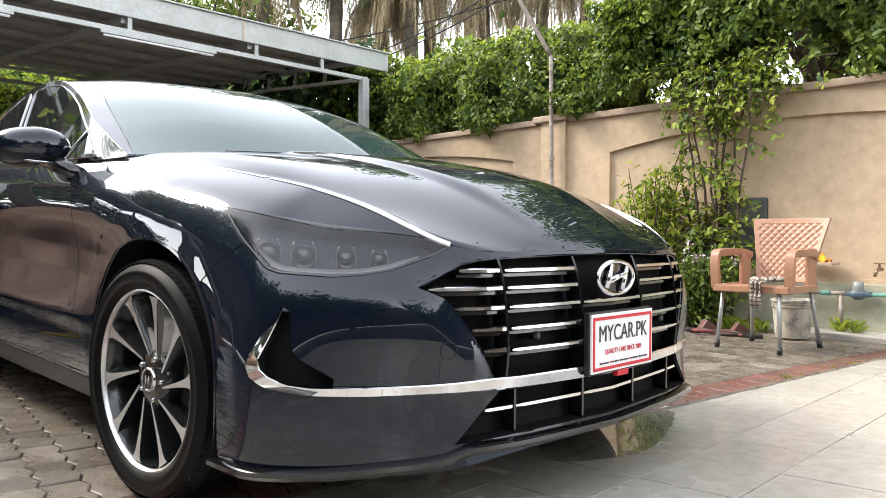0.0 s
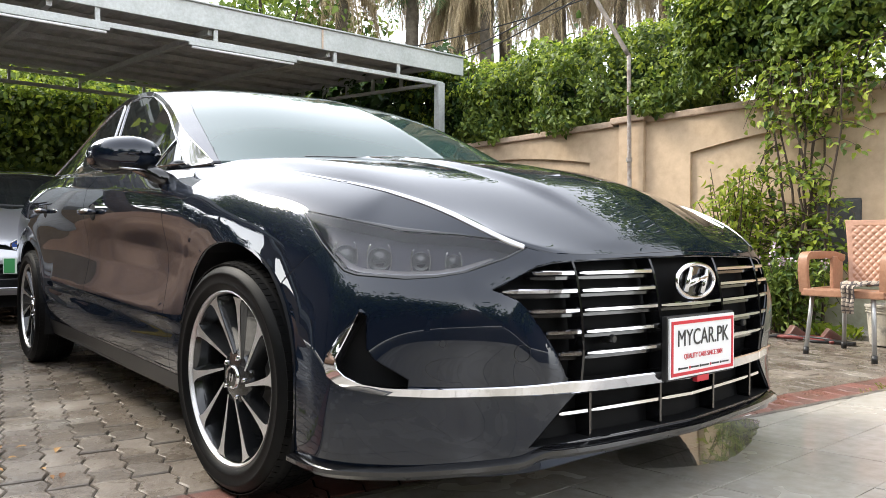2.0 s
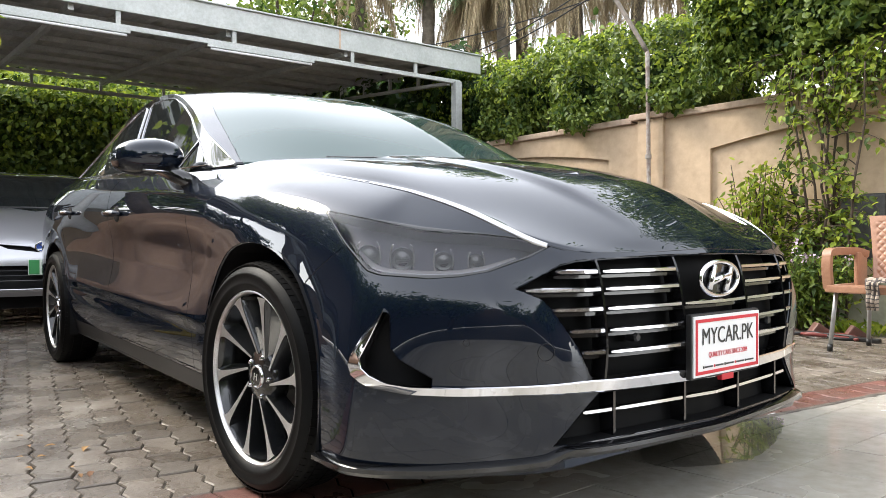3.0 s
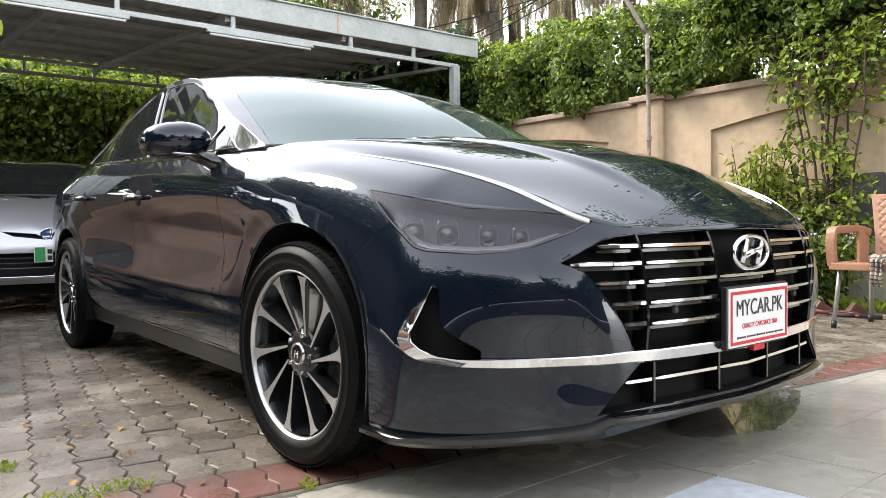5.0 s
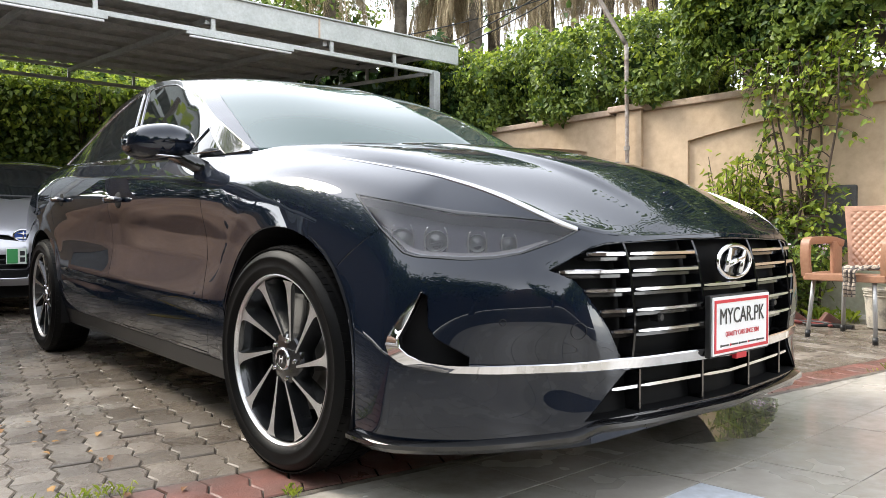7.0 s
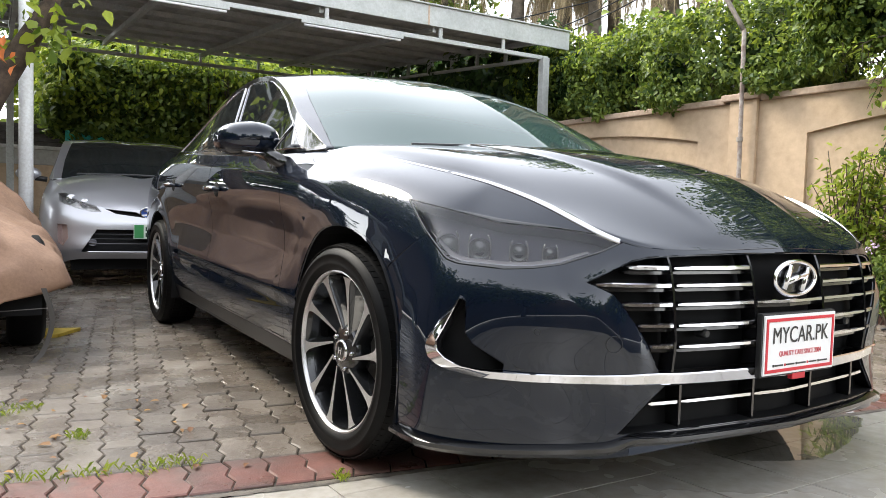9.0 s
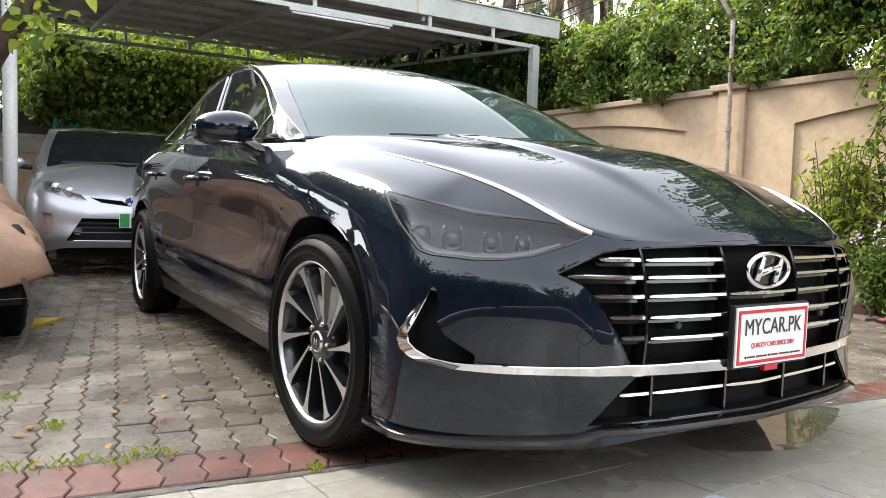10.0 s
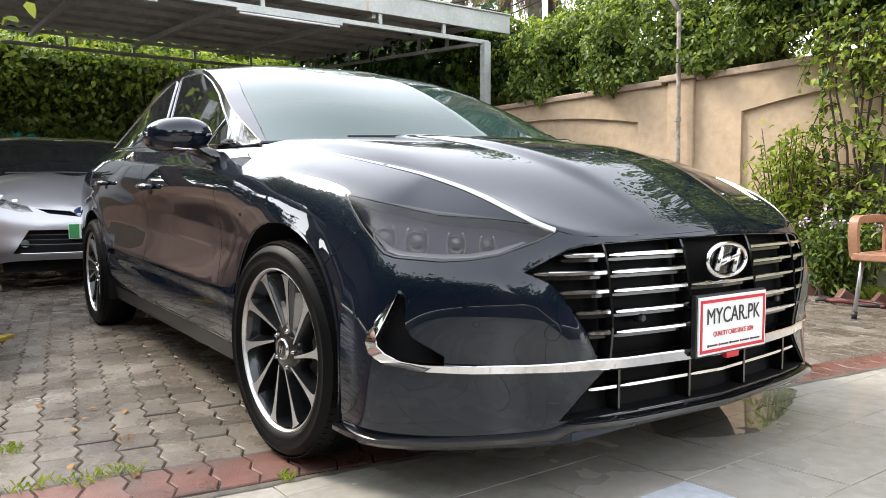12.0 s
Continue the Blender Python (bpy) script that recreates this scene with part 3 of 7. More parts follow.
def frond(v, f, base, way, length, sag, width, rng, leaflets=34, thin=.02, spread=1.0):
    """A palm frond: a sagging rib with a row of hanging leaflets on either side."""
    prev = None
    p = np.array(base, float)
    d = np.array(way, float)
    for k in range(leaflets):
        d = d + np.array([0, 0, -sag / leaflets])
        d /= np.linalg.norm(d)
        q = p + d * length / leaflets
        side_way = np.cross(d, [0, 0, 1.0])
        side_way /= np.linalg.norm(side_way) + 1e-6
        reach = width * math.sin(math.pi * (.12 + .86 * k / leaflets))
        for s in (-1, 1):
            tip = q + s * side_way * reach * rng.uniform(.25, 1) * spread + np.array([0, 0, -reach * rng.uniform(.5, 1.1) * (1.9 - .9 * spread)]) + rng.normal(0, .02, 3)
            i = len(v)
            v += [tuple(q - d * thin), tuple(q + d * thin), tuple(tip)]
            f.append((i, i + 1, i + 2))
        i = len(v)
        w = .025 * (1 - k / leaflets) + .004
        v += [tuple(p + side_way * w), tuple(p - side_way * w), tuple(q - side_way * w), tuple(q + side_way * w)]
        f.append((i, i + 1, i + 2, i + 3))
        p = q


def palm(x, y, height, seed, skirt=True):
    rng = np.random.default_rng(seed)
    t = thing("palm_tree", "tall palm with a skirt of dry hanging fronds", "tree", group="palms behind the wall")
    bm = bmesh.new()
    lean = rng.normal(0, .15, 2)
    n = 26
    tube(bm, [(x + lean[0] * (k / n) ** 2, y + lean[1] * (k / n) ** 2, height * k / n) for k in range(n + 1)], [.19 - .05 * k / n + (.012 if k % 2 else 0) for k in range(n + 1)], 14)
    part("trunk", bm, PALM_BARK, t, smooth=True)
    v, f = [], []
    top = (x + lean[0], y + lean[1], height)
    for k in range(26):
        a, up = rng.uniform(0, 2 * math.pi), rng.uniform(.05, 1.1)
        frond(v, f, top, (math.cos(a), math.sin(a), up), rng.uniform(2.2, 3.0), rng.uniform(1.2, 2.4), .42, rng)
    tagged(mesh_object("crown", v, f, PALM_GREEN, t), kind="stuff")
    if skirt:
        v, f = [], []
        for k in range(64):
            a = rng.uniform(0, 2 * math.pi)
            z = height - rng.uniform(.0, .9)
            frond(v, f, (x + lean[0] + .14 * math.cos(a), y + lean[1] + .14 * math.sin(a), z), (math.cos(a) * .55, math.sin(a) * .55, -.25), rng.uniform(1.3, 2.6), 2.6, .42, rng, 46, .015, .42)
        tagged(mesh_object("dry_skirt", v, f, DRY, t), kind="stuff")


for x, y, h, seed in ((-12.9, 9.2, 8.6, 1), (-12.3, 10.3, 7.3, 2), (-11.3, 10.4, 7.8, 3), (-11.6, 11.3, 8.9, 4), (-10.0, 11.7, 7.6, 5), (-9.3, 12.6, 7.9, 6), (-14.2, 8.0, 8.2, 7), (-7.5, 13.5, 8.4, 8), (-4.5, 13.0, 8.8, 9)):
    palm(x, y, h, seed)


def broad_tree(x, y, height, spread, seed, leaves=3800, mat=None, size=.2, fork_at=.45, label="broad leafy green tree behind the yard"):
    rng = np.random.default_rng(seed)
    t = thing("tree", label, "tree", group="trees behind the yard")
    bm = bmesh.new()
    fork = height * fork_at
    tube(bm, [(x, y, 0), (x + .1, y, fork * .6), (x, y + .1, fork)], [.22, .17, .14], 10)
    clumps = []
    for k in range(11):
        a, up = 2 * math.pi * k / 11 + rng.normal(0, .2), rng.uniform(.35, 1.0)
        tip = np.array([x + spread * math.cos(a) * (1.1 - .6 * up), y + spread * math.sin(a) * (1.1 - .6 * up), fork + (height - fork) * up])
        mid = (np.array([x, y, fork]) + tip) / 2 + np.array([0, 0, .3])
        tube(bm, [(x, y, fork), tuple(mid), tuple(tip)], [.09, .055, .02], 7)
        clumps += [tip, mid, (tip + mid) / 2 + rng.normal(0, .3, 3)]
    part("trunk", bm, BARK, t, smooth=True)
    c = np.array(clumps)[rng.integers(len(clumps), size=leaves)]
    p = c + rng.normal(0, spread * .21, (leaves, 3))
    leaf_cloud("crown", p, (p - c) + np.array([0, 0, .4]), size, mat or LEAF, t, seed)


for x, y, h, s, seed in ((-15.5, 6.6, 7.5, 2.4, 21), (-17.0, 4.0, 6.2, 2.4, 22), (-16.8, 9.3, 7.6, 2.4, 23), (-17.5, 0.0, 6.2, 2.4, 24), (-8.8, 9.4, 4.3, 1.6, 25), (-2.0, 10.5, 6.5, 2.4, 26), (2.5, 9.5, 7.0, 2.6, 27)):
    broad_tree(x, y, h, s, seed)

for x, y, h, s, seed in ((-11.6, 12.6, 11.5, 2.4, 41), (-8.6, 13.6, 10.5, 2.2, 42), (-5.6, 12.6, 10.5, 2.4, 43), (-2.6, 11.6, 10.0, 2.6, 44), (.6, 11.0, 10.0, 2.6, 46)):
    broad_tree(x, y, h, s, seed, 3600, LEAF, .24, .66, "tall leafy tree with a high crown behind the wall")

# Unseen trees, added so the side glass and pillar reflect something dark.
for x, y, h, s, seed in ((-17.5, -4.6, 6.5, 2.6, 61), (-13.8, -10.4, 12.5, 3.4, 62), (-9.0, -10.2, 12.5, 3.4, 63), (-4.6, -10.8, 11.0, 3.0, 69)):
    broad_tree(x, y, h, s, seed, 5200, LEAF, .34, .35, "tall dense tree out of view, darkening the car's side")
# Out of view; added for the foliage reflected in the fender and bumper.
for x, y, h, s, seed in ((-.5, -9.8, 6.5, 2.2, 64), (3.6, -9.6, 7.0, 2.4, 65), (7.2, -8.6, 6.0, 2.3, 66), (10.2, -3.2, 5.2, 2.0, 67), (10.4, 1.6, 4.8, 1.9, 68)):
    broad_tree(x, y, h, s, seed, 3200, LEAF, .32, .22, "leafy tree out of view, mirrored in the car's nose")

# leaning tree at the edge of the drive
lean_tree = thing("tree", "leaning brown tree trunk with a few leaves beside the drive", "tree")
bm = bmesh.new()
tube(bm, [(-4.95, -2.42, 0), (-4.95, -2.22, .6), (-4.95, -2.0, 1.15), (-4.95, -1.80, 1.6), (-4.95, -1.58, 2.02), (-4.9, -1.40, 2.35), (-4.9, -1.30, 2.8)], [.15, .125, .105, .10, .09, .07, .05], 14)
tube(bm, [(-4.95, -1.80, 1.6), (-4.9, -2.0, 2.1), (-4.8, -2.2, 2.6)], [.07, .05, .03], 10)
part("trunk", bm, BARK, lean_tree, smooth=True)
rng = np.random.default_rng(31)
p = np.vstack([rng.normal(0, 1, (46, 3)) * np.array([.15, .16, .14]) + np.array([-4.7, -1.42, 2.05]), rng.normal(0, 1, (110, 3)) * np.array([.25, .3, .2]) + np.array([-4.8, -1.75, 2.45])])
leaf_cloud("leaves", p, np.tile([.6, 0, .5], (len(p), 1)), .12, LEAF_YOUNG, lean_tree, 32)
leaf_cloud("orange_leaves", rng.normal(0, 1, (7, 3)) * np.array([.05, .05, .05]) + np.array([-4.6, -1.78, 1.88]), np.tile([.6, 0, .5], (7, 1)), .10, material("orange leaf", (0.55, 0.15, 0.03), 0.6), lean_tree, 33)

# cables across the sky
cable = thing("overhead_cable", "thin dark overhead cables behind the hedge", "cable")
for a, b in (((-14, 6.5, 4.9), (-7, 12, 6.6)), ((-11.5, 8.4, 4.6), (-4.5, 9.0, 6.4)), ((-11.6, 8.5, 4.5), (-4.6, 9.1, 6.2))):
    bm = bmesh.new()
    tube(bm, [tuple(Vector(a).lerp(Vector(b), f) - Vector((0, 0, .35 * math.sin(math.pi * f)))) for f in np.linspace(0, 1, 9)], .014, 6)
    part("wire", bm, BLACK_PLASTIC, cable)

# bent pipe beside the pier
pipe = thing("bent_pipe", "peeling white-painted pipe standing against the pier, bent at the top", "pipe")
bm = bmesh.new()
tube(bm, [(-2.518, 4.27, 0), (-2.528, 4.27, 1.2), (-2.543, 4.27, 2.52), (-2.550, 4.27, 2.56)], .021, 12)
part("pole", bm, material("peeling paint", (0.62, 0.58, 0.54), 0.7, color2=(0.32, 0.24, 0.2), scale=16, bump=0.4, stain=(0.16, 0.11, 0.09), stain_scale=7, stain_amount=1.0), pipe, smooth=True)
bm = bmesh.new()
tube(bm, [(-2.546, 4.27, 2.545), (-2.598, 4.27, 2.63), (-2.978, 4.27, 3.23), (-3.228, 4.27, 3.62)], .023, 12)
part("arm", bm, material("weathered pipe", (0.15, 0.125, 0.105), 0.7, 0.1, color2=(0.24, 0.2, 0.17), scale=14, bump=0.3), pipe, "bare grey slanting upper length", smooth=True)
bm = bmesh.new()
lathe(bm, [(.020, -.02), (.031, -.02), (.031, .02), (.020, .02)], (-2.534, 4.27, 1.52), "z", 16)
part("clamp", bm, PIPE, pipe)

# ---- chair and clutter by the wall ----
chair = thing("garden_chair", "tan moulded plastic armchair on grey metal legs with a quilted back", "chair")
LEG = material("grey painted leg", (0.36, 0.36, 0.36), 0.4, 0.5)
CX, CY = .03, 3.20
for dx, dy, sx, sy in ((-.245, -.19, -.03, -.03), (-.20, .26, -.03, .06), (.185, -.255, .02, -.03), (.255, .245, .05, .06)):
    bm = bmesh.new()
    tube(bm, [(CX + dx, CY + dy, .0), (CX + dx - sx, CY + dy - sy, .42)], .0135, 12)
    leg = part("leg", bm, LEG, chair, smooth=True)
    bm = bmesh.new()
    tube(bm, [(CX + dx, CY + dy, .0), (CX + dx - sx * .1, CY + dy - sy * .1, .045)], .0165, 12)
    part("rubber_foot", bm, BLACK_PLASTIC, leg, "black rubber foot", smooth=True)


def thick_sheet(g, thick):
    """A closed sheet of a given thickness from a grid of points."""
    nu, nv = g.shape[:2]
    bm = bmesh.new()
    v = [[bm.verts.new(p) for p in r] for r in g]
    for i in range(nu - 1):
        for j in range(nv - 1):
            bm.faces.new((v[i][j], v[i + 1][j], v[i + 1][j + 1], v[i][j + 1]))
    bm.normal_update()
    made = bmesh.ops.solidify(bm, geom=bm.faces[:], thickness=thick)
    bmesh.ops.recalc_face_normals(bm, faces=bm.faces)
    return bm


g = np.zeros((17, 17, 3))
for i in range(17):
    for j in range(17):
        u, w = i / 16 * 2 - 1, j / 16
        half = .245 - .015 * w
        roll = .035 * max(0, 1 - w * 6) ** 2
        g[i, j] = (CX + u * half, CY - .26 + w * .50, .425 - .012 * (1 - u * u) * math.sin(math.pi * w) - roll - .02 * w)
part("seat", thick_sheet(g, .018), CHAIR, chair, smooth=True)
part("apron", box((CX - .235, CY - .262, .375), (CX + .235, CY - .240, .42), .008), CHAIR, chair)
for s in (-1, 1):
    part("apron", box((CX + s * .235 - .012, CY - .25, .375), (CX + s * .235 + .012, CY + .22, .42), .006), CHAIR, chair)
# back: a quilted panel in a frame, wider at the top
NB, MB = 111, 101
g = np.zeros((NB, MB, 3))
for i in range(NB):
    for j in range(MB):
        u, w = i / (NB - 1) * 2 - 1, j / (MB - 1)
        half = .180 + .075 * w ** 1.3
        a, b = (u * 9.5 + w * 17.0), (u * 9.5 - w * 17.0)
        quilt = .008 * abs(math.sin(math.pi * a / 2) * math.sin(math.pi * b / 2)) ** .55 if abs(u) < .86 and .06 < w < .92 else .006
        g[i, j] = (CX + .032 + u * half, CY + .225 + .13 * w + .03 * u * u * -1 - quilt, .43 + .43 * w)
part("backrest", thick_sheet(g, .012), CHAIR, chair, "quilted backrest", smooth=True)
for s in (-1, 1):
    bm = bmesh.new()
    path = [(s * .232, -.225, .40), (s * .236, -.24, .50), (s * .238, -.235, .58), (s * .240, -.205, .622), (s * .242, -.05, .628), (s * .236, .12, .628), (s * .215, .235, .605)]
    prev = None
    pts = catmull([(CX + a, CY + b, c) for a, b, c in path], 26)
    for k, p in enumerate(pts):
        way = Vector(pts[min(k + 1, 25)] - pts[max(k - 1, 0)]).normalized()
        across = Vector((1, 0, 0)) * .027
        nrm = way.cross(Vector((1, 0, 0))).normalized() * .024
        ring = [bm.verts.new(Vector(p) + q) for q in (across + nrm * .5, across * .7 + nrm, -across * .7 + nrm, -across + nrm * .5, -across - nrm, across - nrm)]
        if prev:
            for j in range(6):
                bm.faces.new((prev[j], prev[(j + 1) % 6], ring[(j + 1) % 6], ring[j]))
        else:
            bm.faces.new(ring)
        prev = ring
    bm.faces.new(prev[::-1])
    bmesh.ops.recalc_face_normals(bm, faces=bm.faces)
    part("armrest", bm, CHAIR, chair, angle=50)
    part("side_panel", box((CX + s * .215 - .012, CY + .10, .40), (CX + s * .215 + .012, CY + .245, .62), .006), CHAIR, chair)

# checked cloth over the seat's edge
CLOTH = material("grey checked cloth", (0.36, 0.31, 0.25), 0.9, bump=0.2)
for way, name in (("X", "warp"), ("Z", "weft")):
    ct = CLOTH.node_tree
    wave = ct.nodes.new("ShaderNodeTexWave")
    wave.bands_direction = way
    wave.inputs["Scale"].default_value, wave.inputs["Distortion"].default_value = 12.0, 5.0
    ct.links.new(ct.nodes["Geometry"].outputs["Position"], wave.inputs["Vector"])
    band = ct.nodes.new("ShaderNodeMapRange")
    band.inputs[1].default_value, band.inputs[2].default_value = 0.72, 0.8
    ct.links.new(wave.outputs["Fac"], band.inputs[0])
    weave = ct.nodes.new("ShaderNodeMix")
    weave.data_type = "RGBA"
    weave.inputs[6].default_value, weave.inputs[7].default_value = (0.40, 0.33, 0.26, 1), (0.09, 0.075, 0.07, 1)
    base = ct.nodes["Principled BSDF"].inputs["Base Color"]
    if base.links:
        ct.links.new(base.links[0].from_socket, weave.inputs[6])
    ct.links.new(band.outputs[0], weave.inputs[0])
    ct.links.new(weave.outputs[2], base)
g = np.zeros((14, 26, 3))
for i in range(14):
    for j in range(26):
        u, w = i / 13 - .5, j / 25
        wob = .012 * math.sin(u * 17 + w * 6) + .008 * math.sin(w * 21)
        if w < .45:
            g[i, j] = (CX + .06 + u * .13 + (.45 - w) * .16, CY - .272 + (.45 - w) * .45, .447 + wob * .8 + .012)
        else:
            g[i, j] = (CX + .045 + u * (.085 - .05 * (w - .45)), CY - .290 + wob * .8, .455 - (w - .45) * .31)
cloth = thing("checked_cloth", "grey checked cloth hanging over the chair's seat", "cloth")
part("cloth", thick_sheet(g, .004), CLOTH, cloth, smooth=True)

bucket = thing("bucket", "worn white plastic bucket with dark scuffs by the wall", "bucket")
BUCKET = material("worn white plastic", (0.62, 0.58, 0.50), 0.5, color2=(0.52, 0.48, 0.41), scale=7, stain=(0.10, 0.10, 0.10), stain_scale=13, stain_amount=0.6)
bm = bmesh.new()
lathe(bm, [(.0, .012), (.112, .012), (.116, .03), (.136, .27), (.146, .27), (.147, .285), (.134, .288), (.130, .27), (.108, .03), (.0, .03)], (-.02, 3.80, 0), "z", 40)
part("body", bm, BUCKET, bucket, angle=40)
for z in (.235, .255):
    bm = bmesh.new()
    tube(bm, [(-.02 + .137 * math.cos(a), 3.80 + .137 * math.sin(a), z) for a in np.linspace(0, 2 * math.pi, 33)], .004, 6, False)
    part("rim_ring", bm, BUCKET, bucket, smooth=True)

shelf = thing("wall_shelf", "small stone ledge on the wall", "shelf")
part("ledge", box((-.09, 4.18, .525), (.12, 4.377, .545), .003), CAP, shelf)
g = np.zeros((16, 12, 3))
for i in range(16):
    for j in range(12):
        u, w = i / 15, j / 11
        g[i, j] = (-.07 + .15 * u, 4.20 + .13 * w, .552 + .055 * math.sin(math.pi * u) * math.sin(math.pi * w) + .016 * math.sin(u * 14 + w * 9))
rag = thing("orange_cloth", "crumpled yellow and orange cloth on the ledge", "cloth")
part("cloth", thick_sheet(g, .004), material("orange cloth", (0.75, 0.42, 0.02), 0.8, color2=(0.70, 0.16, 0.02), scale=14), rag, smooth=True)

meter = thing("water_meter", "blue water meter in a pipe run on the wall", "meter")
BLUE = material("blue enamel", (0.11, 0.17, 0.22), 0.4, vary=0.3, scale=20)
GREEN = material("green plastic pipe", (0.13, 0.30, 0.25), 0.5)
bm = bmesh.new()
tube(bm, [(.19, 4.27, .315), (.225, 4.27, .315), (.25, 4.27, .315), (.30, 4.27, .315), (.33, 4.27, .315), (.37, 4.27, .315)], [.018, .022, .042, .042, .022, .018], 16)
part("body", bm, BLUE, meter, smooth=True)
bm = bmesh.new()
lathe(bm, [(.0, .075), (.036, .072), (.040, .03), (.040, .0)], (.275, 4.27, .335), "z", 24)
part("dial", bm, material("cloudy dial", (0.24, 0.25, 0.24), 0.3), meter, smooth=True)
for pts, r, m, nm in (([(-.16, 4.27, .31), (.02, 4.27, .313)], .012, PIPE, "pipe"), ([(.02, 4.27, .313), (.09, 4.27, .314)], .020, GREEN, "coupling"), ([(.09, 4.27, .314), (.19, 4.27, .315)], .018, PIPE, "fitting"),
                      ([(.37, 4.27, .315), (.9, 4.27, .33)], .016, GREEN, "pipe"), ([(.16, 4.27, .30), (.16, 4.27, .035)], .016, PIPE, "riser")):
    bm = bmesh.new()
    tube(bm, pts, r, 12)
    part(nm, bm, m, meter, smooth=True)

for nm, lab, x, z in (("tap", "old brass tap on the wall", .41, .50), ("tap", "grey tap on the cement patch", -.62, .873)):
    tap = thing(nm, lab, "tap")
    TAPM = material("old brass", (0.30, 0.22, 0.14), 0.4, 0.8) if x > 0 else PIPE
    bm = bmesh.new()
    tube(bm, [(x - .01, 4.37, z), (x - .01, 4.30, z), (x - .015, 4.26, z - .005), (x - .02, 4.245, z - .05)], [.016, .014, .014, .011], 12)
    part("spout", bm, TAPM, tap, smooth=True)
    bm = bmesh.new()
    tube(bm, [(x - .01, 4.31, z), (x - .01, 4.31, z + .045)], .009, 10)
    add_box(bm, (x - .045, 4.302, z + .040), (x + .025, 4.318, z + .05), .003)
    part("handle", bm, TAPM, tap, smooth=False)
patch = thing("cement_patch", "dark grey cement patch on the wall", "patch")
part("patch", box((-.80, 4.395, .52), (-.44, 4.4195, 1.06), .02), material("dark cement", (0.12, 0.12, 0.12), 0.9, vary=0.4, scale=9, bump=0.6), patch)
pipe2 = thing("wall_pipe", "thin grey pipe down the wall", "pipe")
bm = bmesh.new()
tube(bm, [(-.47, 4.38, .05), (-.47, 4.38, .55), (-.49, 4.38, .86)], .012, 10)
part("pipe", bm, PIPE, pipe2, smooth=True)

for k, (x, y, a) in enumerate(((-.95, 3.92, 30), (-.62, 3.80, 50), (-.36, 3.80, 38), (-1.2, 4.02, 60))):
    brick = thing("edging_brick", "red brick set on edge along the planting bed", "brick", (x, y, 0), "bricks edging the bed", turn=a)
    bm = box((-.10, -.045, -.06), (.10, .045, .045), .012)
    bmesh.ops.rotate(bm, cent=(0, 0, 0), matrix=Matrix.Rotation(radians(35), 3, "Y"), verts=bm.verts)
    part("brick", bm, RED_PAVER, brick)
hose = thing("hose", "old dark red hose lying in loose loops", "hose")
rng = np.random.default_rng(44)
for k in range(3):
    bm = bmesh.new()
    q = np.array([(-.75 + .04 * k, 3.55 + .05 * k, .014), (-.6, 3.62 - .06 * k, .03), (-.42, 3.56 + .04 * k, .012), (-.3, 3.66 - .03 * k, .014), (-.45, 3.70 + .03 * k, .02), (-.7, 3.68 - .04 * k, .014)])
    tube(bm, [tuple(p) for p in catmull(q, 40)], .011, 8)
    part("loop", bm, material("hose red", (0.16, 0.03, 0.025), 0.5) if k else BLACK_PLASTIC, hose, smooth=True)
pad = thing("rubber_pad", "black rubber strip lying on the paving", "strip")
part("strip", box((-.36, 3.60, .001), (-.16, 3.64, .03), .008), BLACK_PLASTIC, pad)
chip = thing("white_chip", "small white chip lying on the border", "litter")
part("chip", box((.435, 1.07, .001), (.475, 1.12, .008), .002), TUBE, chip)

# fallen leaves on the paving
DEAD = leaf_material("fallen leaf", (0.16, 0.07, 0.03), (0.42, 0.24, 0.08), .7, .1)
rng = np.random.default_rng(55)
p = np.column_stack([rng.uniform(-1.1, .0, 30), rng.uniform(-1.85, -1.15, 30), np.full(30, .008)])
litter = thing("fallen_leaves", "dry brown leaves scattered on the paving", "leaves")
leaf_cloud("leaves", p, np.tile([0, 0, 1.0], (30, 1)), .033, DEAD, litter, 56, droop=0, jitter=.15)


# ---- the dark saloon ----
STATIONS = []


def station(px, py, nx, ny, *profile):
    """One upright section of the body: a plan point, the inward way in plan, and (inset, height) from the bottom edge to the shoulder."""
    k = math.hypot(nx, ny)
    STATIONS.append([(px + i * nx / k, py + i * ny / k, z) for i, z in profile])


# from the middle of the tail along the car's right side to the middle of the nose
station(-3.96, 0.0, 1, 0, (.10, .22), (.04, .27), (.01, .36), (.00, .48), (.00, .60), (.01, .72), (.03, .86), (.03, 1.00), (.06, 1.07))
station(-3.92, -.50, 1, .12, (.10, .22), (.04, .27), (.01, .36), (.00, .48), (.00, .60), (.01, .72), (.03, .86), (.03, 1.00), (.08, 1.07))
station(-3.72, -.80, .5, .85, (.08, .22), (.03, .27), (.01, .36), (.00, .48), (.00, .60), (.01, .72), (.03, .86), (.05, .98), (.12, 1.06))
station(-3.35, -.90, .06, 1, (.07, .22), (.03, .27), (.01, .36), (.00, .48), (.00, .60), (.00, .72), (.01, .84), (.06, .97), (.17, 1.06))
station(-2.84, -.93, 0, 1, (.06, .20), (.04, .27), (.02, .36), (.01, .48), (.00, .60), (.00, .72), (.005, .83), (.045, .95), (.12, 1.05))
station(-2.20, -.925, 0, 1, (.07, .20), (.05, .26), (.018, .34), (.004, .43), (.022, .56), (.025, .69), (.010, .825), (.032, .93), (.075, 1.03))
station(-1.45, -.925, 0, 1, (.07, .19), (.05, .25), (.018, .33), (.004, .42), (.023, .56), (.026, .68), (.010, .805), (.032, .90), (.065, .985))
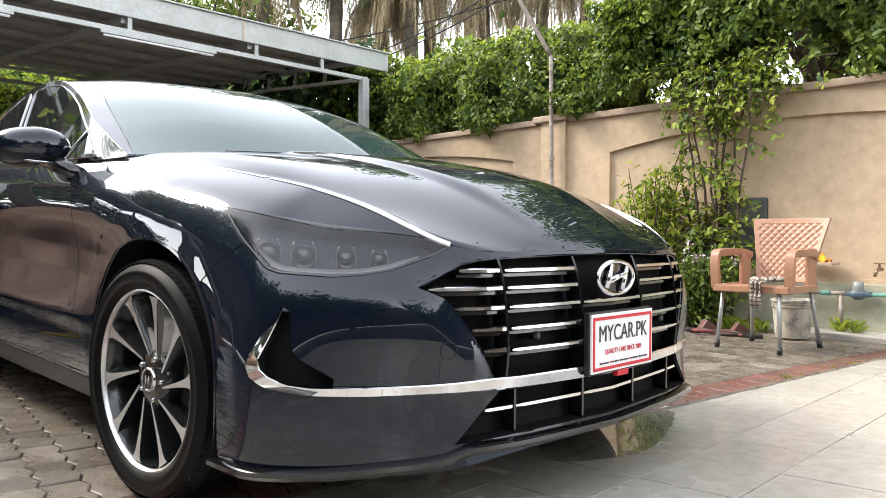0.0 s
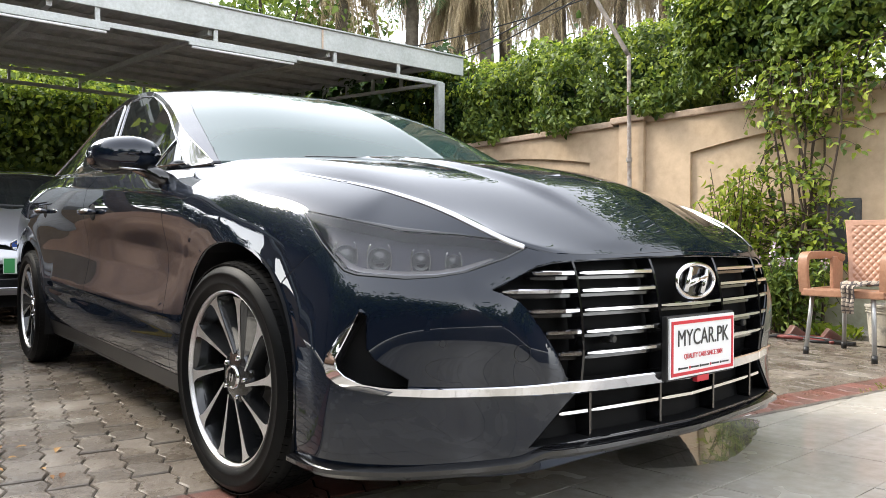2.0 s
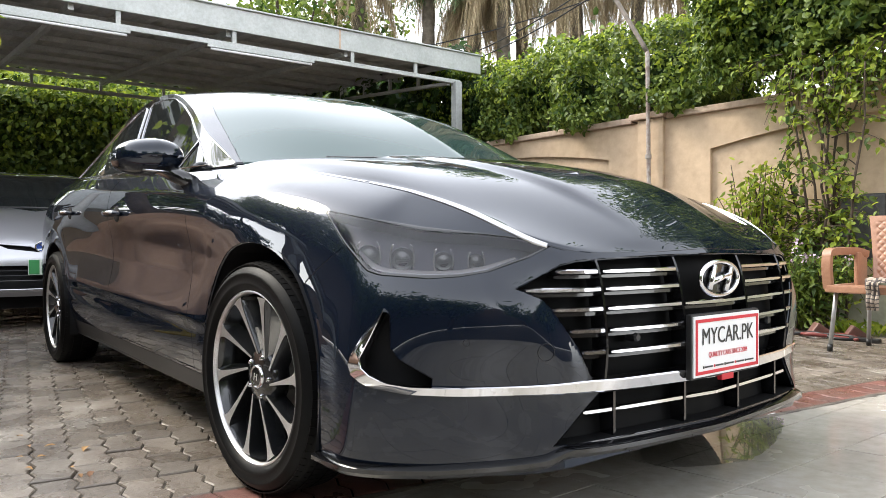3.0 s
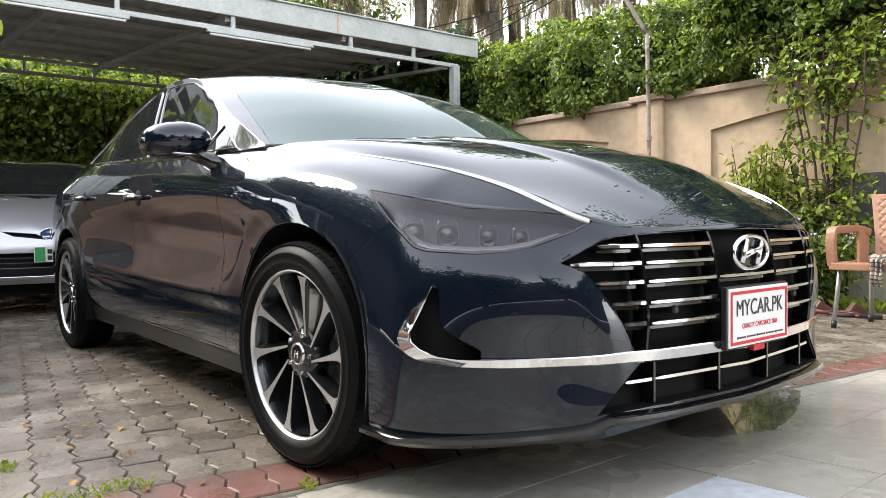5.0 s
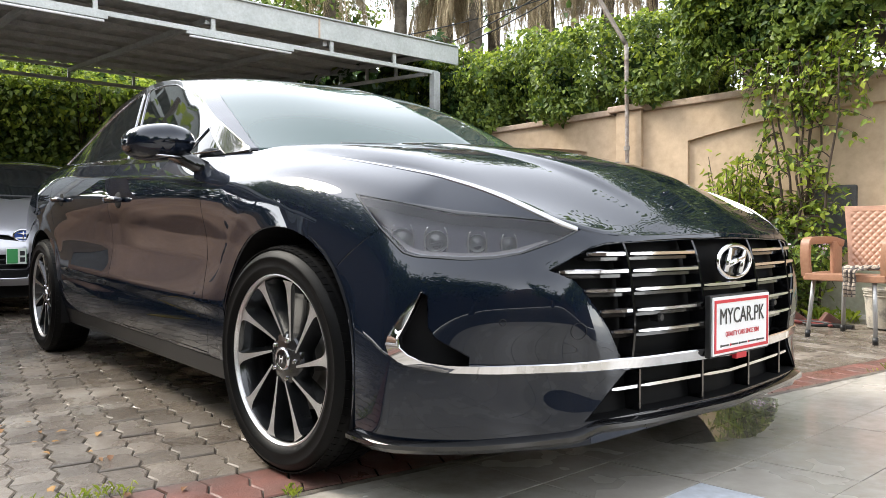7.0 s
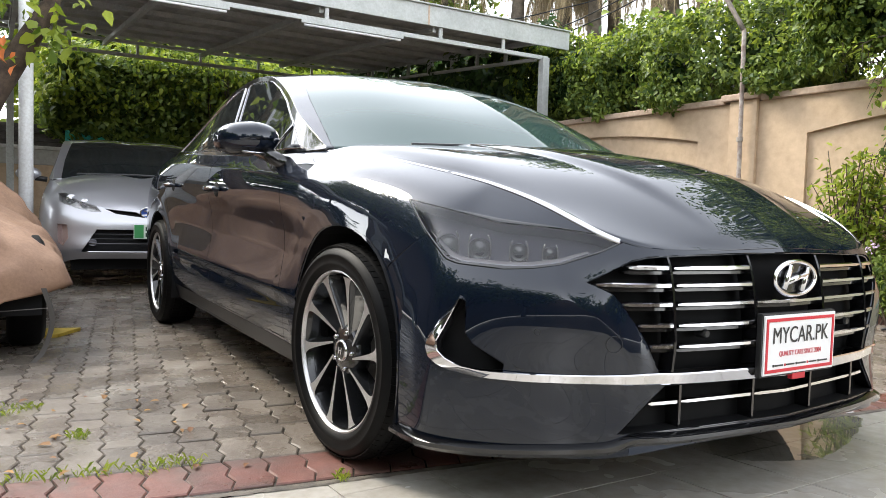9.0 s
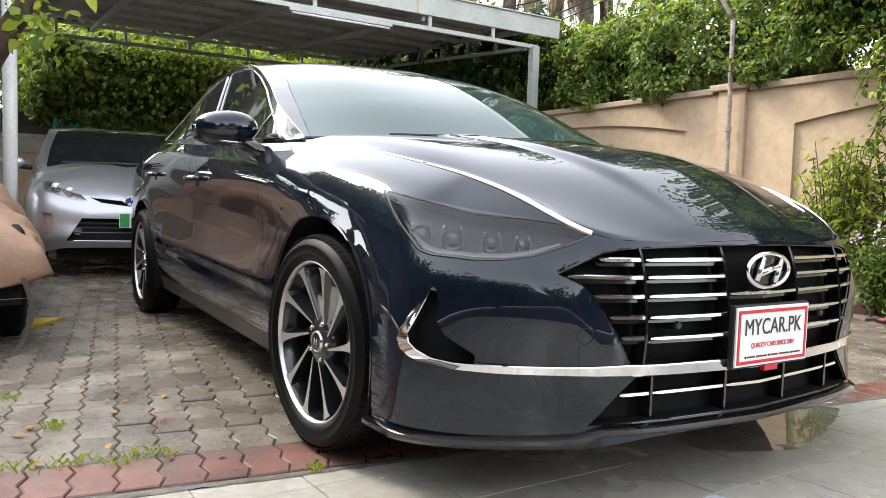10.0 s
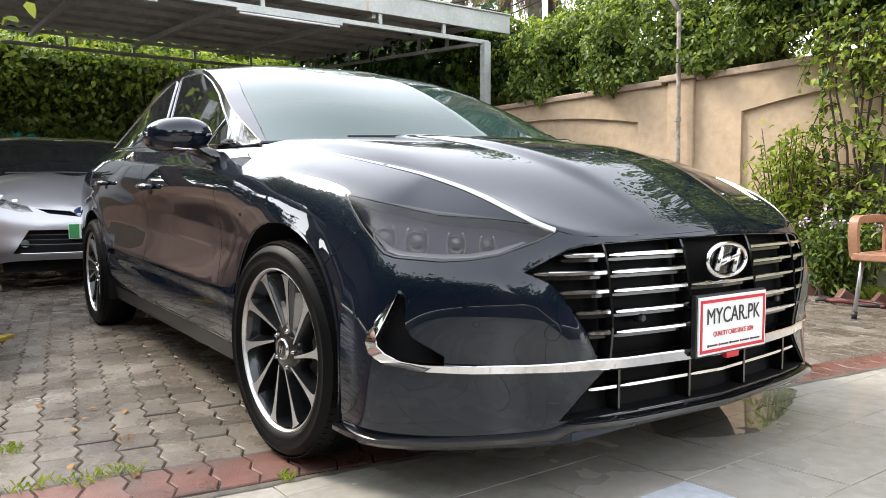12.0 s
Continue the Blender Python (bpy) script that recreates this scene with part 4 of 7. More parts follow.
station(-.75, -.92, 0, 1, (.06, .19), (.045, .25), (.018, .33), (.006, .43), (.022, .57), (.024, .68), (.010, .79), (.028, .87), (.065, .955))
station(-.40, -.925, 0, 1, (.06, .19), (.04, .25), (.02, .34), (.01, .46), (.01, .58), (.01, .70), (.01, .79), (.045, .88), (.135, .96))
station(.00, -.93, 0, 1, (.05, .19), (.03, .25), (.01, .34), (.00, .46), (.00, .58), (.00, .69), (.015, .78), (.065, .87), (.178, .917))
station(.38, -.91, 0, 1, (.015, .19), (.01, .23), (.005, .33), (.01, .42), (.018, .52), (.032, .62), (.055, .71), (.115, .795), (.238, .846))
station(.51, -.89, -.25, .97, (.015, .19), (.005, .22), (.00, .33), (.005, .42), (.015, .51), (.03, .58), (.062, .65), (.135, .748), (.242, .829))
station(.60, -.825, -.3, .95, (.01, .185), (.00, .215), (.00, .325), (.005, .41), (.01, .50), (.02, .57), (.05, .632), (.115, .718), (.214, .802))
station(.71, -.71, -.5, .87, (.01, .18), (.00, .21), (.005, .32), (.005, .40), (.00, .48), (.005, .56), (.03, .612), (.08, .684), (.140, .762))
station(.811, -.562, -.6, .8, (.01, .18), (.00, .215), (.01, .315), (.01, .39), (.00, .46), (.00, .54), (.01, .60), (.03, .65), (.065, .690))
station(.868, -.36, -.96, .28, (.02, .20), (.01, .235), (.02, .32), (.00, .39), (.00, .46), (.01, .54), (.02, .60), (.03, .64), (.045, .675))
station(.905, 0.0, -1, 0, (.03, .20), (.015, .24), (.02, .32), (.00, .39), (.00, .46), (.01, .54), (.02, .60), (.035, .65), (.055, .685))


def surface(rows, nu, nv):
    """A smooth grid through rows of control points: nu along each row's direction of stations, nv across the levels."""
    levels = len(rows[0])
    lines = [catmull([r[k] for r in rows], nu) for k in range(levels)]
    return np.array([catmull([l[i] for l in lines], nv) for i in range(nu)])


def relaxed(g, su, sv):
    """The grid smoothed by a Gaussian of su and sv steps, its borders held."""
    for axis, sigma in ((0, su), (1, sv)):
        r = int(3 * sigma)
        k = np.exp(-0.5 * (np.arange(-r, r + 1) / sigma) ** 2)
        k /= k.sum()
        h = np.moveaxis(g, axis, 0)
        first, last = 2 * h[:1] - h[r:0:-1], 2 * h[-1:] - h[-2:-r - 2:-1]
        h = np.concatenate([first, h, last])
        h = sum(k[j] * h[j:j + g.shape[axis]] for j in range(2 * r + 1))
        g = np.moveaxis(h, 0, axis)
    return g


def grid_mesh(g):
    nu, nv = g.shape[:2]
    faces = [(i * nv + j, i * nv + j + 1, (i + 1) * nv + j + 1, (i + 1) * nv + j) for i in range(nu - 1) for j in range(nv - 1)]
    return g.reshape(-1, 3), faces


shell = relaxed(surface(STATIONS, 360, 80), 7, 3)
shell[[0, -1], :, 1] = 0
for ax in (0.012, -2.84):
    far = np.hypot(shell[..., 0] - ax, shell[..., 2] - .335)
    turn_in = np.clip((.462 - far) / .075, 0, 1)
    shell[..., 1] += np.where(shell[..., 1] < -.6, .003 * turn_in * turn_in * (3 - 2 * turn_in) * np.clip((.38 - shell[..., 0]) / .12, 0, 1), 0)
# folds along the flank: the shoulder line through the doors, and the lower line rising towards the rear wheel
def fold(g, height, above, below, rise, x_from, x_to, fade):
    """A sharp ridge of the flank along height(x), fading out at both ends."""
    x, z = g[..., 0], g[..., 2]
    d = z - height(x)
    tent = np.clip(1 - np.where(d > 0, d / above, -d / below), 0, 1)
    ends = np.clip((x - x_from) / fade, 0, 1) * np.clip((x_to - x) / fade, 0, 1)
    g[..., 1] -= np.where(g[..., 1] < -.6, rise * tent * ends, 0)


fold(shell, lambda x: .862 - .060 * np.clip(x + .4, -3.0, .6), .09, .20, .026, -3.4, .10, .40)
fold(shell, lambda x: .487 + .030 * np.clip(-1.4 - x, -1.0, 1.2), .14, .05, .017, -2.55, -.20, .35)
# a bevelled facet beside the grille, falling away towards its opening
def facet(g, line, wide, deep):
    """Push the nose back near a line of (y, z), fully on the line and not at all beyond wide."""
    y, z = g[..., 1], g[..., 2]
    near = np.full(y.shape, 9.0)
    for (ay, az), (by, bz) in zip(line, line[1:]):
        f = np.clip(((y - ay) * (by - ay) + (z - az) * (bz - az)) / ((by - ay) ** 2 + (bz - az) ** 2), 0, 1)
        near = np.minimum(near, np.hypot(y - ay - f * (by - ay), z - az - f * (bz - az)))
    g[..., 0] -= np.where(g[..., 0] > .4, deep * np.clip(1 - near / wide, 0, 1), 0)


facet(shell, [(-.545, .629), (-.604, .598), (-.554, .572), (-.517, .519), (-.474, .458), (-.445, .40)], .060, .010)
# hood: from the strip along its edge to the middle
hood_edge = [(-.38, -.785, .962), (-.14, -.765, .934), (.13, -.72, .898), (.31, -.68, .870), (.45, -.632, .838), (.62, -.568, .766), (.765, -.51, .695), (.825, -.43, .676)]
hood_fold = [(-.26, -.68, .980), (-.05, -.66, .962), (.17, -.615, .930), (.33, -.575, .892), (.47, -.525, .848), (.63, -.46, .777), (.775, -.39, .705), (.838, -.31, .680)]
hood_mid = [(-.15, -.35, .985), (.03, -.34, .970), (.22, -.32, .942), (.38, -.30, .905), (.53, -.27, .858), (.68, -.235, .790), (.80, -.20, .722), (.848, -.16, .685)]
hood_line = [(-.10, 0, .988), (.06, 0, .975), (.25, 0, .948), (.41, 0, .912), (.56, 0, .866), (.70, 0, .798), (.81, 0, .726), (.852, 0, .688)]
hood = surface([list(r) for r in zip(hood_edge, hood_fold, hood_mid, hood_line)], 100, 44)


def run_along(curve, n):
    """n points at even steps along a polyline."""
    d = np.concatenate([[0], np.cumsum(np.linalg.norm(np.diff(curve, axis=0), axis=1))])
    return np.stack([np.interp(np.linspace(0, d[-1], n), d, curve[:, a]) for a in range(3)], axis=1)


# tie the hood to the shoulder line of the body, along its sides and across the nose
shoulder = shell[:, -1]
i0 = int(np.argmin(np.abs(shoulder[:, 0] + .385) + (shoulder[:, 1] > -.1) * 9))
i1 = int(np.argmin(np.abs(shoulder[:, 1] + .45) + (shoulder[:, 0] < .5) * 9))
fade_w = np.linspace(1, 0, 44)[None, :, None] ** 3
edge_gap = run_along(shoulder[i0:i1 + 1], 100) - run_along(hood[:, 0], 100)
hood[:, 0] = run_along(hood[:, 0], 100)
hood = hood + edge_gap[:, None, :] * fade_w
fade_s = (np.linspace(0, 1, 100) ** 8)[:, None, None]
hood = hood + (run_along(shoulder[i1:], 44) - hood[-1])[None] * fade_s
hood = relaxed(hood, 3, 2)
# raised middle of the hood, with a soft fold on either side
fold_y = .40 - .20 * np.clip((hood[..., 0] + .1) / .95, 0, 1)
hood[..., 2] += .013 / (1 + np.exp((np.abs(hood[..., 1]) - fold_y) / .008)) * np.clip((.82 - hood[..., 0]) / .25, 0, 1) * np.clip((hood[..., 0] + .25) / .15, 0, 1)
hood[:, -1, 1] = 0
# cabin: belt, roof rail, roof middle
belt = [(-.40, -.80, .962), (-.70, -.85, .955), (-1.0, -.86, .965), (-1.35, -.86, .98), (-1.8, -.855, 1.005), (-2.3, -.845, 1.035), (-2.8, -.81, 1.05), (-3.2, -.76, 1.062), (-3.5, -.72, 1.066)]
rail = [(-.40, -.792, .970), (-.70, -.782, 1.11), (-1.0, -.733, 1.25), (-1.35, -.690, 1.36), (-1.8, -.665, 1.395), (-2.3, -.655, 1.355), (-2.8, -.65, 1.265), (-3.2, -.66, 1.155), (-3.5, -.68, 1.08)]
dome = [(-.26, -.42, .985), (-.56, -.42, 1.15), (-.90, -.40, 1.295), (-1.31, -.38, 1.40), (-1.8, -.36, 1.435), (-2.3, -.36, 1.395), (-2.8, -.36, 1.295), (-3.25, -.36, 1.15), (-3.5, -.36, 1.085)]
crown = [(-.11, 0, .99), (-.46, 0, 1.165), (-.85, 0, 1.315), (-1.29, 0, 1.412), (-1.8, 0, 1.445), (-2.3, 0, 1.405), (-2.8, 0, 1.305), (-3.27, 0, 1.15), (-3.5, 0, 1.09)]
side = surface([list(r) for r in zip(belt, rail)], 120, 24)
roof = surface([list(r) for r in zip(rail, dome, crown)], 120, 40)

# ---- the car's skin, cut into panels ----
def both_halves(g):
    """Vertices and faces of a half grid and its mirror image, welded along the middle."""
    nu, nv = g.shape[:2]
    v, f = grid_mesh(g)
    m = v * np.array([1, -1, 1])
    bm = bmesh.new()
    rows = [bm.verts.new(p) for p in v] + [bm.verts.new(p) for p in m]
    for q in f:
        bm.faces.new([rows[k] for k in q])
        bm.faces.new([rows[k + len(v)] for k in reversed(q)])
    bmesh.ops.remove_doubles(bm, verts=bm.verts, dist=0.0008)
    bmesh.ops.recalc_face_normals(bm, faces=bm.faces)
    probe = max(bm.faces, key=lambda q: q.calc_center_median().z)
    if probe.normal.z < 0:
        bmesh.ops.reverse_faces(bm, faces=bm.faces)
    bm.normal_update()
    return bm


DIAG = (Vector((.70711, .70711, 0)), Vector((0, 0, 1)))
DIAG_L = (Vector((.70711, -.70711, 0)), Vector((0, 0, 1)))
FRONT = (Vector((0, 1, 0)), Vector((0, 0, 1)))
SIDE = (Vector((1, 0, 0)), Vector((0, 0, 1)))
TOP = (Vector((1, 0, 0)), Vector((0, 1, 0)))


def inside(p, poly):
    hit = False
    for (ax, ay), (bx, by) in zip(poly, poly[1:] + poly[:1]):
        if (ay > p[1]) != (by > p[1]) and p[0] < (bx - ax) * (p[1] - ay) / (by - ay) + ax:
            hit = not hit
    return hit


def carve(bm, axes, poly, keep):
    """Cut the skin along an outline seen along one way; returns the faces within. keep(centre) says which faces may be touched."""
    a, b = axes
    view = a.cross(b)
    for p, q in zip(poly, poly[1:] + poly[:1]):
        lo = (min(p[0], q[0]) - .03, min(p[1], q[1]) - .03)
        hi = (max(p[0], q[0]) + .03, max(p[1], q[1]) + .03)
        near = []
        for f in bm.faces:
            c = f.calc_center_median()
            if lo[0] < c.dot(a) < hi[0] and lo[1] < c.dot(b) < hi[1] and keep(c):
                near.append(f)
        if not near:
            continue
        edges = {e for f in near for e in f.edges}
        verts = {v for f in near for v in f.verts}
        line = (q[0] - p[0]) * a + (q[1] - p[1]) * b
        bmesh.ops.bisect_plane(bm, geom=list(verts) + list(edges) + near, dist=1e-5, plane_co=p[0] * a + p[1] * b, plane_no=line.cross(view).normalized())
    out = []
    for f in bm.faces:
        c = f.calc_center_median()
        if keep(c) and inside((c.dot(a), c.dot(b)), poly):
            out.append(f)
    return out


def lift_out(bm, faces):
    """Move faces of bm into a bmesh of their own."""
    out = bmesh.new()
    known = {}
    for f in faces:
        vs = []
        for v in f.verts:
            if v not in known:
                known[v] = out.verts.new(v.co)
            vs.append(known[v])
        out.faces.new(vs)
    bmesh.ops.delete(bm, geom=faces, context="FACES")
    out.normal_update()
    return out


from mathutils.bvhtree import BVHTree


class Skin:
    """A smooth reference surface, from which cut panels take their normals."""
    def __init__(self, bm):
        bm.faces.ensure_lookup_table()
        bm.verts.ensure_lookup_table()
        bm.verts.index_update()
        self.normals = [v.normal.copy() for v in bm.verts]
        self.co = [v.co.copy() for v in bm.verts]
        self.faces = [[v.index for v in f.verts] for f in bm.faces]
        self.tree = BVHTree.FromPolygons(self.co, self.faces)

    def normal(self, p):
        where, n, k, d = self.tree.find_nearest(p)
        weights = [1 / (1e-6 + (self.co[i] - where).length) ** 2 for i in self.faces[k]]
        total = Vector((0, 0, 0))
        for w, i in zip(weights, self.faces[k]):
            total += w * self.normals[i]
        return total.normalized(), d


def panel(name, bm, mat, skin, parent, label="", edge=0.0022, deep=0.008):
    """A body panel with turned-in edges, so that its neighbours leave a real gap."""
    bm.normal_update()
    if edge:
        bmesh.ops.inset_region(bm, faces=bm.faces[:], thickness=edge, use_boundary=True, use_even_offset=True)
        rim = {v for e in bm.edges if e.is_boundary for v in e.verts if abs(v.co.y) > 1e-3 or len(v.link_faces) < 3}
        for v in rim:
            n, d = skin.normal(v.co)
            v.co -= n * deep
    me = bpy.data.meshes.new(name)
    for f in bm.faces:
        f.smooth = True
    bm.normal_update()
    normals = []
    for v in bm.verts:
        n, d = skin.normal(v.co)
        normals.append(n if d < 0.002 else v.normal.copy())
    bm.to_mesh(me)
    bm.free()
    me.normals_split_custom_set_from_vertices(normals)
    me.materials.append(mat)
    ob = new(name, me)
    ob.parent = parent
    if label:
        tagged(ob, label)
    return ob


def pocket(bm, skin, depth, mat, name, parent, label="", back=None):
    """The faces pushed inwards by depth, with walls from the rim down to them. back: one fixed way to push."""
    bm.normal_update()
    made = bmesh.ops.extrude_face_region(bm, geom=bm.faces[:])
    floor_verts = [g for g in made["geom"] if isinstance(g, bmesh.types.BMVert)]
    for v in floor_verts:
        v.co += Vector(back) * depth if back else -skin.normal(v.co)[0] * depth
    old = [f for f in bm.faces if all(v not in floor_verts for v in f.verts)]
    bmesh.ops.delete(bm, geom=old, context="FACES")
    bmesh.ops.recalc_face_normals(bm, faces=bm.faces)
    return part(name, bm, mat, parent, label, angle=40)


car = thing("saloon_car", "dark blue-grey saloon car with chrome grille bars and a dealer plate", "car")
body_bm = both_halves(shell)
SHELL = Skin(body_bm)
RIGHT = lambda c: c.y < -.05
LEFT = lambda c: c.y > .05


def flip(poly):
    return [(-p[0], p[1]) for p in poly]


ARCH = .368
arch = lambda x: [(x + ARCH * math.cos(k * math.pi / 24), .335 + ARCH * math.sin(k * math.pi / 24)) for k in range(48)]
for x in (.012, -2.84):
    for who in (lambda c: c.y < -.6, lambda c: c.y > .6):
        gone = carve(body_bm, SIDE, arch(x), who)
        bmesh.ops.delete(body_bm, geom=gone, context="FACES")

LAMP = [(-.378, .785), (-.262, .763), (-.111, .735), (.033, .722), (.117, .712), (.187, .694), (.130, .666), (.043, .637), (-.022, .627), (-.09, .624), (-.205, .629),
        (-.237, .638), (-.305, .700), (-.340, .739)]
INLET = [(-.189, .545), (-.176, .538), (-.174, .465), (-.155, .440), (-.078, .398), (-.08, .375), (-.20, .376), (-.245, .392), (-.262, .42), (-.258, .44), (-.225, .49)]
MOUTH = [(-.604, .598), (-.545, .629), (-.502, .650), (-.46, .659), (-.39, .662), (-.2, .668), (0, .671), (.2, .668), (.39, .662), (.46, .659), (.502, .650), (.545, .629), (.604, .598),
         (.554, .572), (.517, .519), (.474, .458), (.435, .380), (-.435, .380), (-.474, .458), (-.517, .519), (-.554, .572)]
INTAKE = [(-.42, .352), (.42, .352), (.539, .243), (.37, .246), (0, .246), (-.37, .246), (-.539, .243)]
lamp_faces = {}
for key, axes, who in (("r", DIAG, RIGHT), ("l", DIAG_L, LEFT)):
    lamp_faces[key] = lift_out(body_bm, carve(body_bm, axes, LAMP, lambda c, who=who: who(c) and c.x > .2))
    bm = lift_out(body_bm, carve(body_bm, axes, INLET, lambda c, who=who: who(c) and c.x > .2))
    pocket(bm, SHELL, .05, DARK_VOID, "air_inlet", car, "black triangular bumper inlet")
bm = lift_out(body_bm, carve(body_bm, FRONT, MOUTH, lambda c: c.x > .6))
grille = thing("grille", "", "")
grille.parent = car
pocket(bm, SHELL, .055, GRILLE_BACK, "grille_recess", grille, "", (-1, 0, 0))
bm = lift_out(body_bm, carve(body_bm, FRONT, INTAKE, lambda c: c.x > .6))
intake = thing("lower_intake", "", "")
intake.parent = car
pocket(bm, SHELL, .05, GRILLE_BACK, "intake_recess", intake, "", (-1, 0, 0))

DOOR_F = [(-.500, 1.1), (-.505, .86), (-.485, .60), (-.50, .36), (-.535, .275), (-1.45, .285), (-1.53, .40), (-1.56, .66), (-1.55, .93), (-1.47, 1.1)]
DOOR_R = [(-1.47, 1.1), (-1.55, .93), (-1.56, .66), (-1.53, .40), (-1.45, .285), (-2.20, .30), (-2.36, .38), (-2.47, .56), (-2.53, .70), (-2.60, .85), (-2.62, 1.12)]
FENDER = [(.43, .706), (.30, .605), (.2, .45), (.1, .1), (-.535, .1), (-.535, .275), (-.50, .36), (-.485, .60), (-.505, .86), (-.500, 1.1), (.30, 1.0), (.95, .80), (.75, .70), (.50, .72)]
SILL = [(-.30, .10), (-.30, .262), (-.535, .262), (-2.45, .285), (-2.6, .10)]
doors = []
for who, side_name in ((lambda c: c.y < -.45, "r"), (lambda c: c.y > .45, "l")):
    sills = lift_out(body_bm, carve(body_bm, SIDE, SILL, who))
    panel("sill", sills, SILL_BLACK, SHELL, car, "satin black sill moulding")
    for name, outline in (("front_door", DOOR_F), ("rear_door", DOOR_R)):
        bm = lift_out(body_bm, carve(body_bm, SIDE, outline, who))
        doors.append(panel(name, bm, PAINT, SHELL, car))
    bm = lift_out(body_bm, carve(body_bm, SIDE, FENDER, lambda c, who=who: who(c) and c.x < .78 and (c.x < .43 or c.z > .69)))
    panel("fender", bm, PAINT, SHELL, car)
rear = carve(body_bm, SIDE, [(-5, 0), (-1.5, 0), (-1.5, 1.5), (-5, 1.5)], lambda c: True)
panel("rear_body", lift_out(body_bm, rear), PAINT, SHELL, car)
panel("front_bumper", body_bm, PAINT, SHELL, car)

hood_bm = both_halves(hood)
panel("hood", hood_bm, PAINT, Skin(hood_bm), car)
roof_bm = both_halves(roof)
ROOF = Skin(roof_bm)
SCREEN = [(-.405, -.77), (-.484, -.755), (-.834, -.692), (-1.20, -.60), (-1.265, -.3), (-1.28, 0), (-1.265, .3), (-1.20, .60), (-.834, .692), (-.484, .755), (-.405, .77), (.1, .6), (.2, 0), (.1, -.6)]
REAR_SCREEN = [(-2.42, -.50), (-3.25, -.54), (-3.32, 0), (-3.25, .54), (-2.42, .50), (-2.46, 0)]
panel("windscreen", lift_out(roof_bm, carve(roof_bm, TOP, SCREEN, lambda c: True)), SHIELD, ROOF, car, "pale reflecting windscreen")
panel("rear_window", lift_out(roof_bm, carve(roof_bm, TOP, REAR_SCREEN, lambda c: True)), TINT, ROOF, car)
panel("roof", roof_bm, PAINT, ROOF, car)

WIN_F = [(-.57, .974), (-.715, 1.072), (-.93, 1.192), (-1.10, 1.264), (-1.27, 1.322), (-1.47, 1.35), (-1.69, 1.362), (-1.41, 1.008), (-1.0, .982)]
WIN_R = [(-1.50, 1.015), (-1.77, 1.362), (-1.95, 1.350), (-2.2, 1.30), (-2.45, 1.22), (-2.65, 1.14), (-2.78, 1.078), (-2.3, 1.05)]
side_bm = both_halves(side)
CABIN = Skin(side_bm)


def on_skin(skin, axes, a, b, toward):
    """The point and normal of the skin under (a, b) of the projection, met from the outside."""
    view = axes[0].cross(axes[1]) * toward
    p = axes[0] * a + axes[1] * b - view * 4
    where, n, k, d = skin.tree.ray_cast(p, view)
    return (where, skin.normal(where)[0]) if where else (None, None)


def ribbon(bm, outer, inner, high=.006, deep=.006):
    """A raised trim between two rows of (point, normal): a face proud of the skin with both edges turned in."""
    rows = []
    for (p, n), (q, m) in zip(outer, inner):
        e = (q - p).normalized() * min(.003, (q - p).length * .25)
        rows.append([bm.verts.new(x) for x in (p - n * deep, p + n * high * .5, p + e + n * high, q - e + m * high, q + m * high * .5, q - m * deep)])
    for r, t in zip(rows, rows[1:]):
        for k in range(5):
            bm.faces.new((r[k], r[k + 1], t[k + 1], t[k]))
    bm.faces.new(rows[0])
    bm.faces.new(rows[-1][::-1])
    bmesh.ops.recalc_face_normals(bm, faces=bm.faces)
    return bm


def resample(pts, n):
    p = np.array(pts, float)
    d = np.concatenate([[0], np.cumsum(np.linalg.norm(np.diff(p, axis=0), axis=1))])
    return [tuple(np.interp(t, d, p[:, k]) for k in range(p.shape[1])) for t in np.linspace(0, d[-1], n)]


for who, toward in ((lambda c: c.y < 0, -1), (lambda c: c.y > 0, 1)):
    for door, outline in ((doors[0 if toward < 0 else 2], WIN_F), (doors[1 if toward < 0 else 3], WIN_R)):
        glass = lift_out(side_bm, carve(side_bm, SIDE, outline, who))
        panel("door_window", glass, TINT, CABIN, door, "dark tinted glass", edge=.001, deep=.004)
        c = np.mean(np.array(outline), axis=0)
        wide = [tuple(np.array(p) + (np.array(p) - c) / np.linalg.norm(np.array(p) - c) * .0065) for p in outline]
        ring_in, ring_out = resample(outline + outline[:1], 60), resample(wide + wide[:1], 60)
        pair = [(on_skin(CABIN, SIDE, *p, toward), on_skin(CABIN, SIDE, *q, toward)) for p, q in zip(ring_out, ring_in)]
        pair = [(p, q) for p, q in pair if p[0] and q[0]]
        bm = bmesh.new()
        ribbon(bm, [p for p, q in pair], [q for p, q in pair], .005, .002)
        part("window_trim", bm, SATIN_CHROME, door, "satin chrome window surround", smooth=False, angle=40)
    # post between the small front quarter glass and the sliding pane
    foot, head = [(-.826, .978), (-.812, .978)], [(-.722, 1.078), (-.708, 1.070)]
    pair = [(on_skin(CABIN, SIDE, *np.array(foot[0]) * (1 - f) + np.array(head[0]) * f, toward), on_skin(CABIN, SIDE, *np.array(foot[1]) * (1 - f) + np.array(head[1]) * f, toward)) for f in np.linspace(0, 1, 8)]
    pair = [(p, q) for p, q in pair if p[0] and q[0]]
    part("quarter_post", ribbon(bmesh.new(), [p for p, q in pair], [q for p, q in pair], .006, .004), SATIN_CHROME, doors[0 if toward < 0 else 2], angle=40)
panel("window_frame", side_bm, GLOSS_BLACK, CABIN, car)


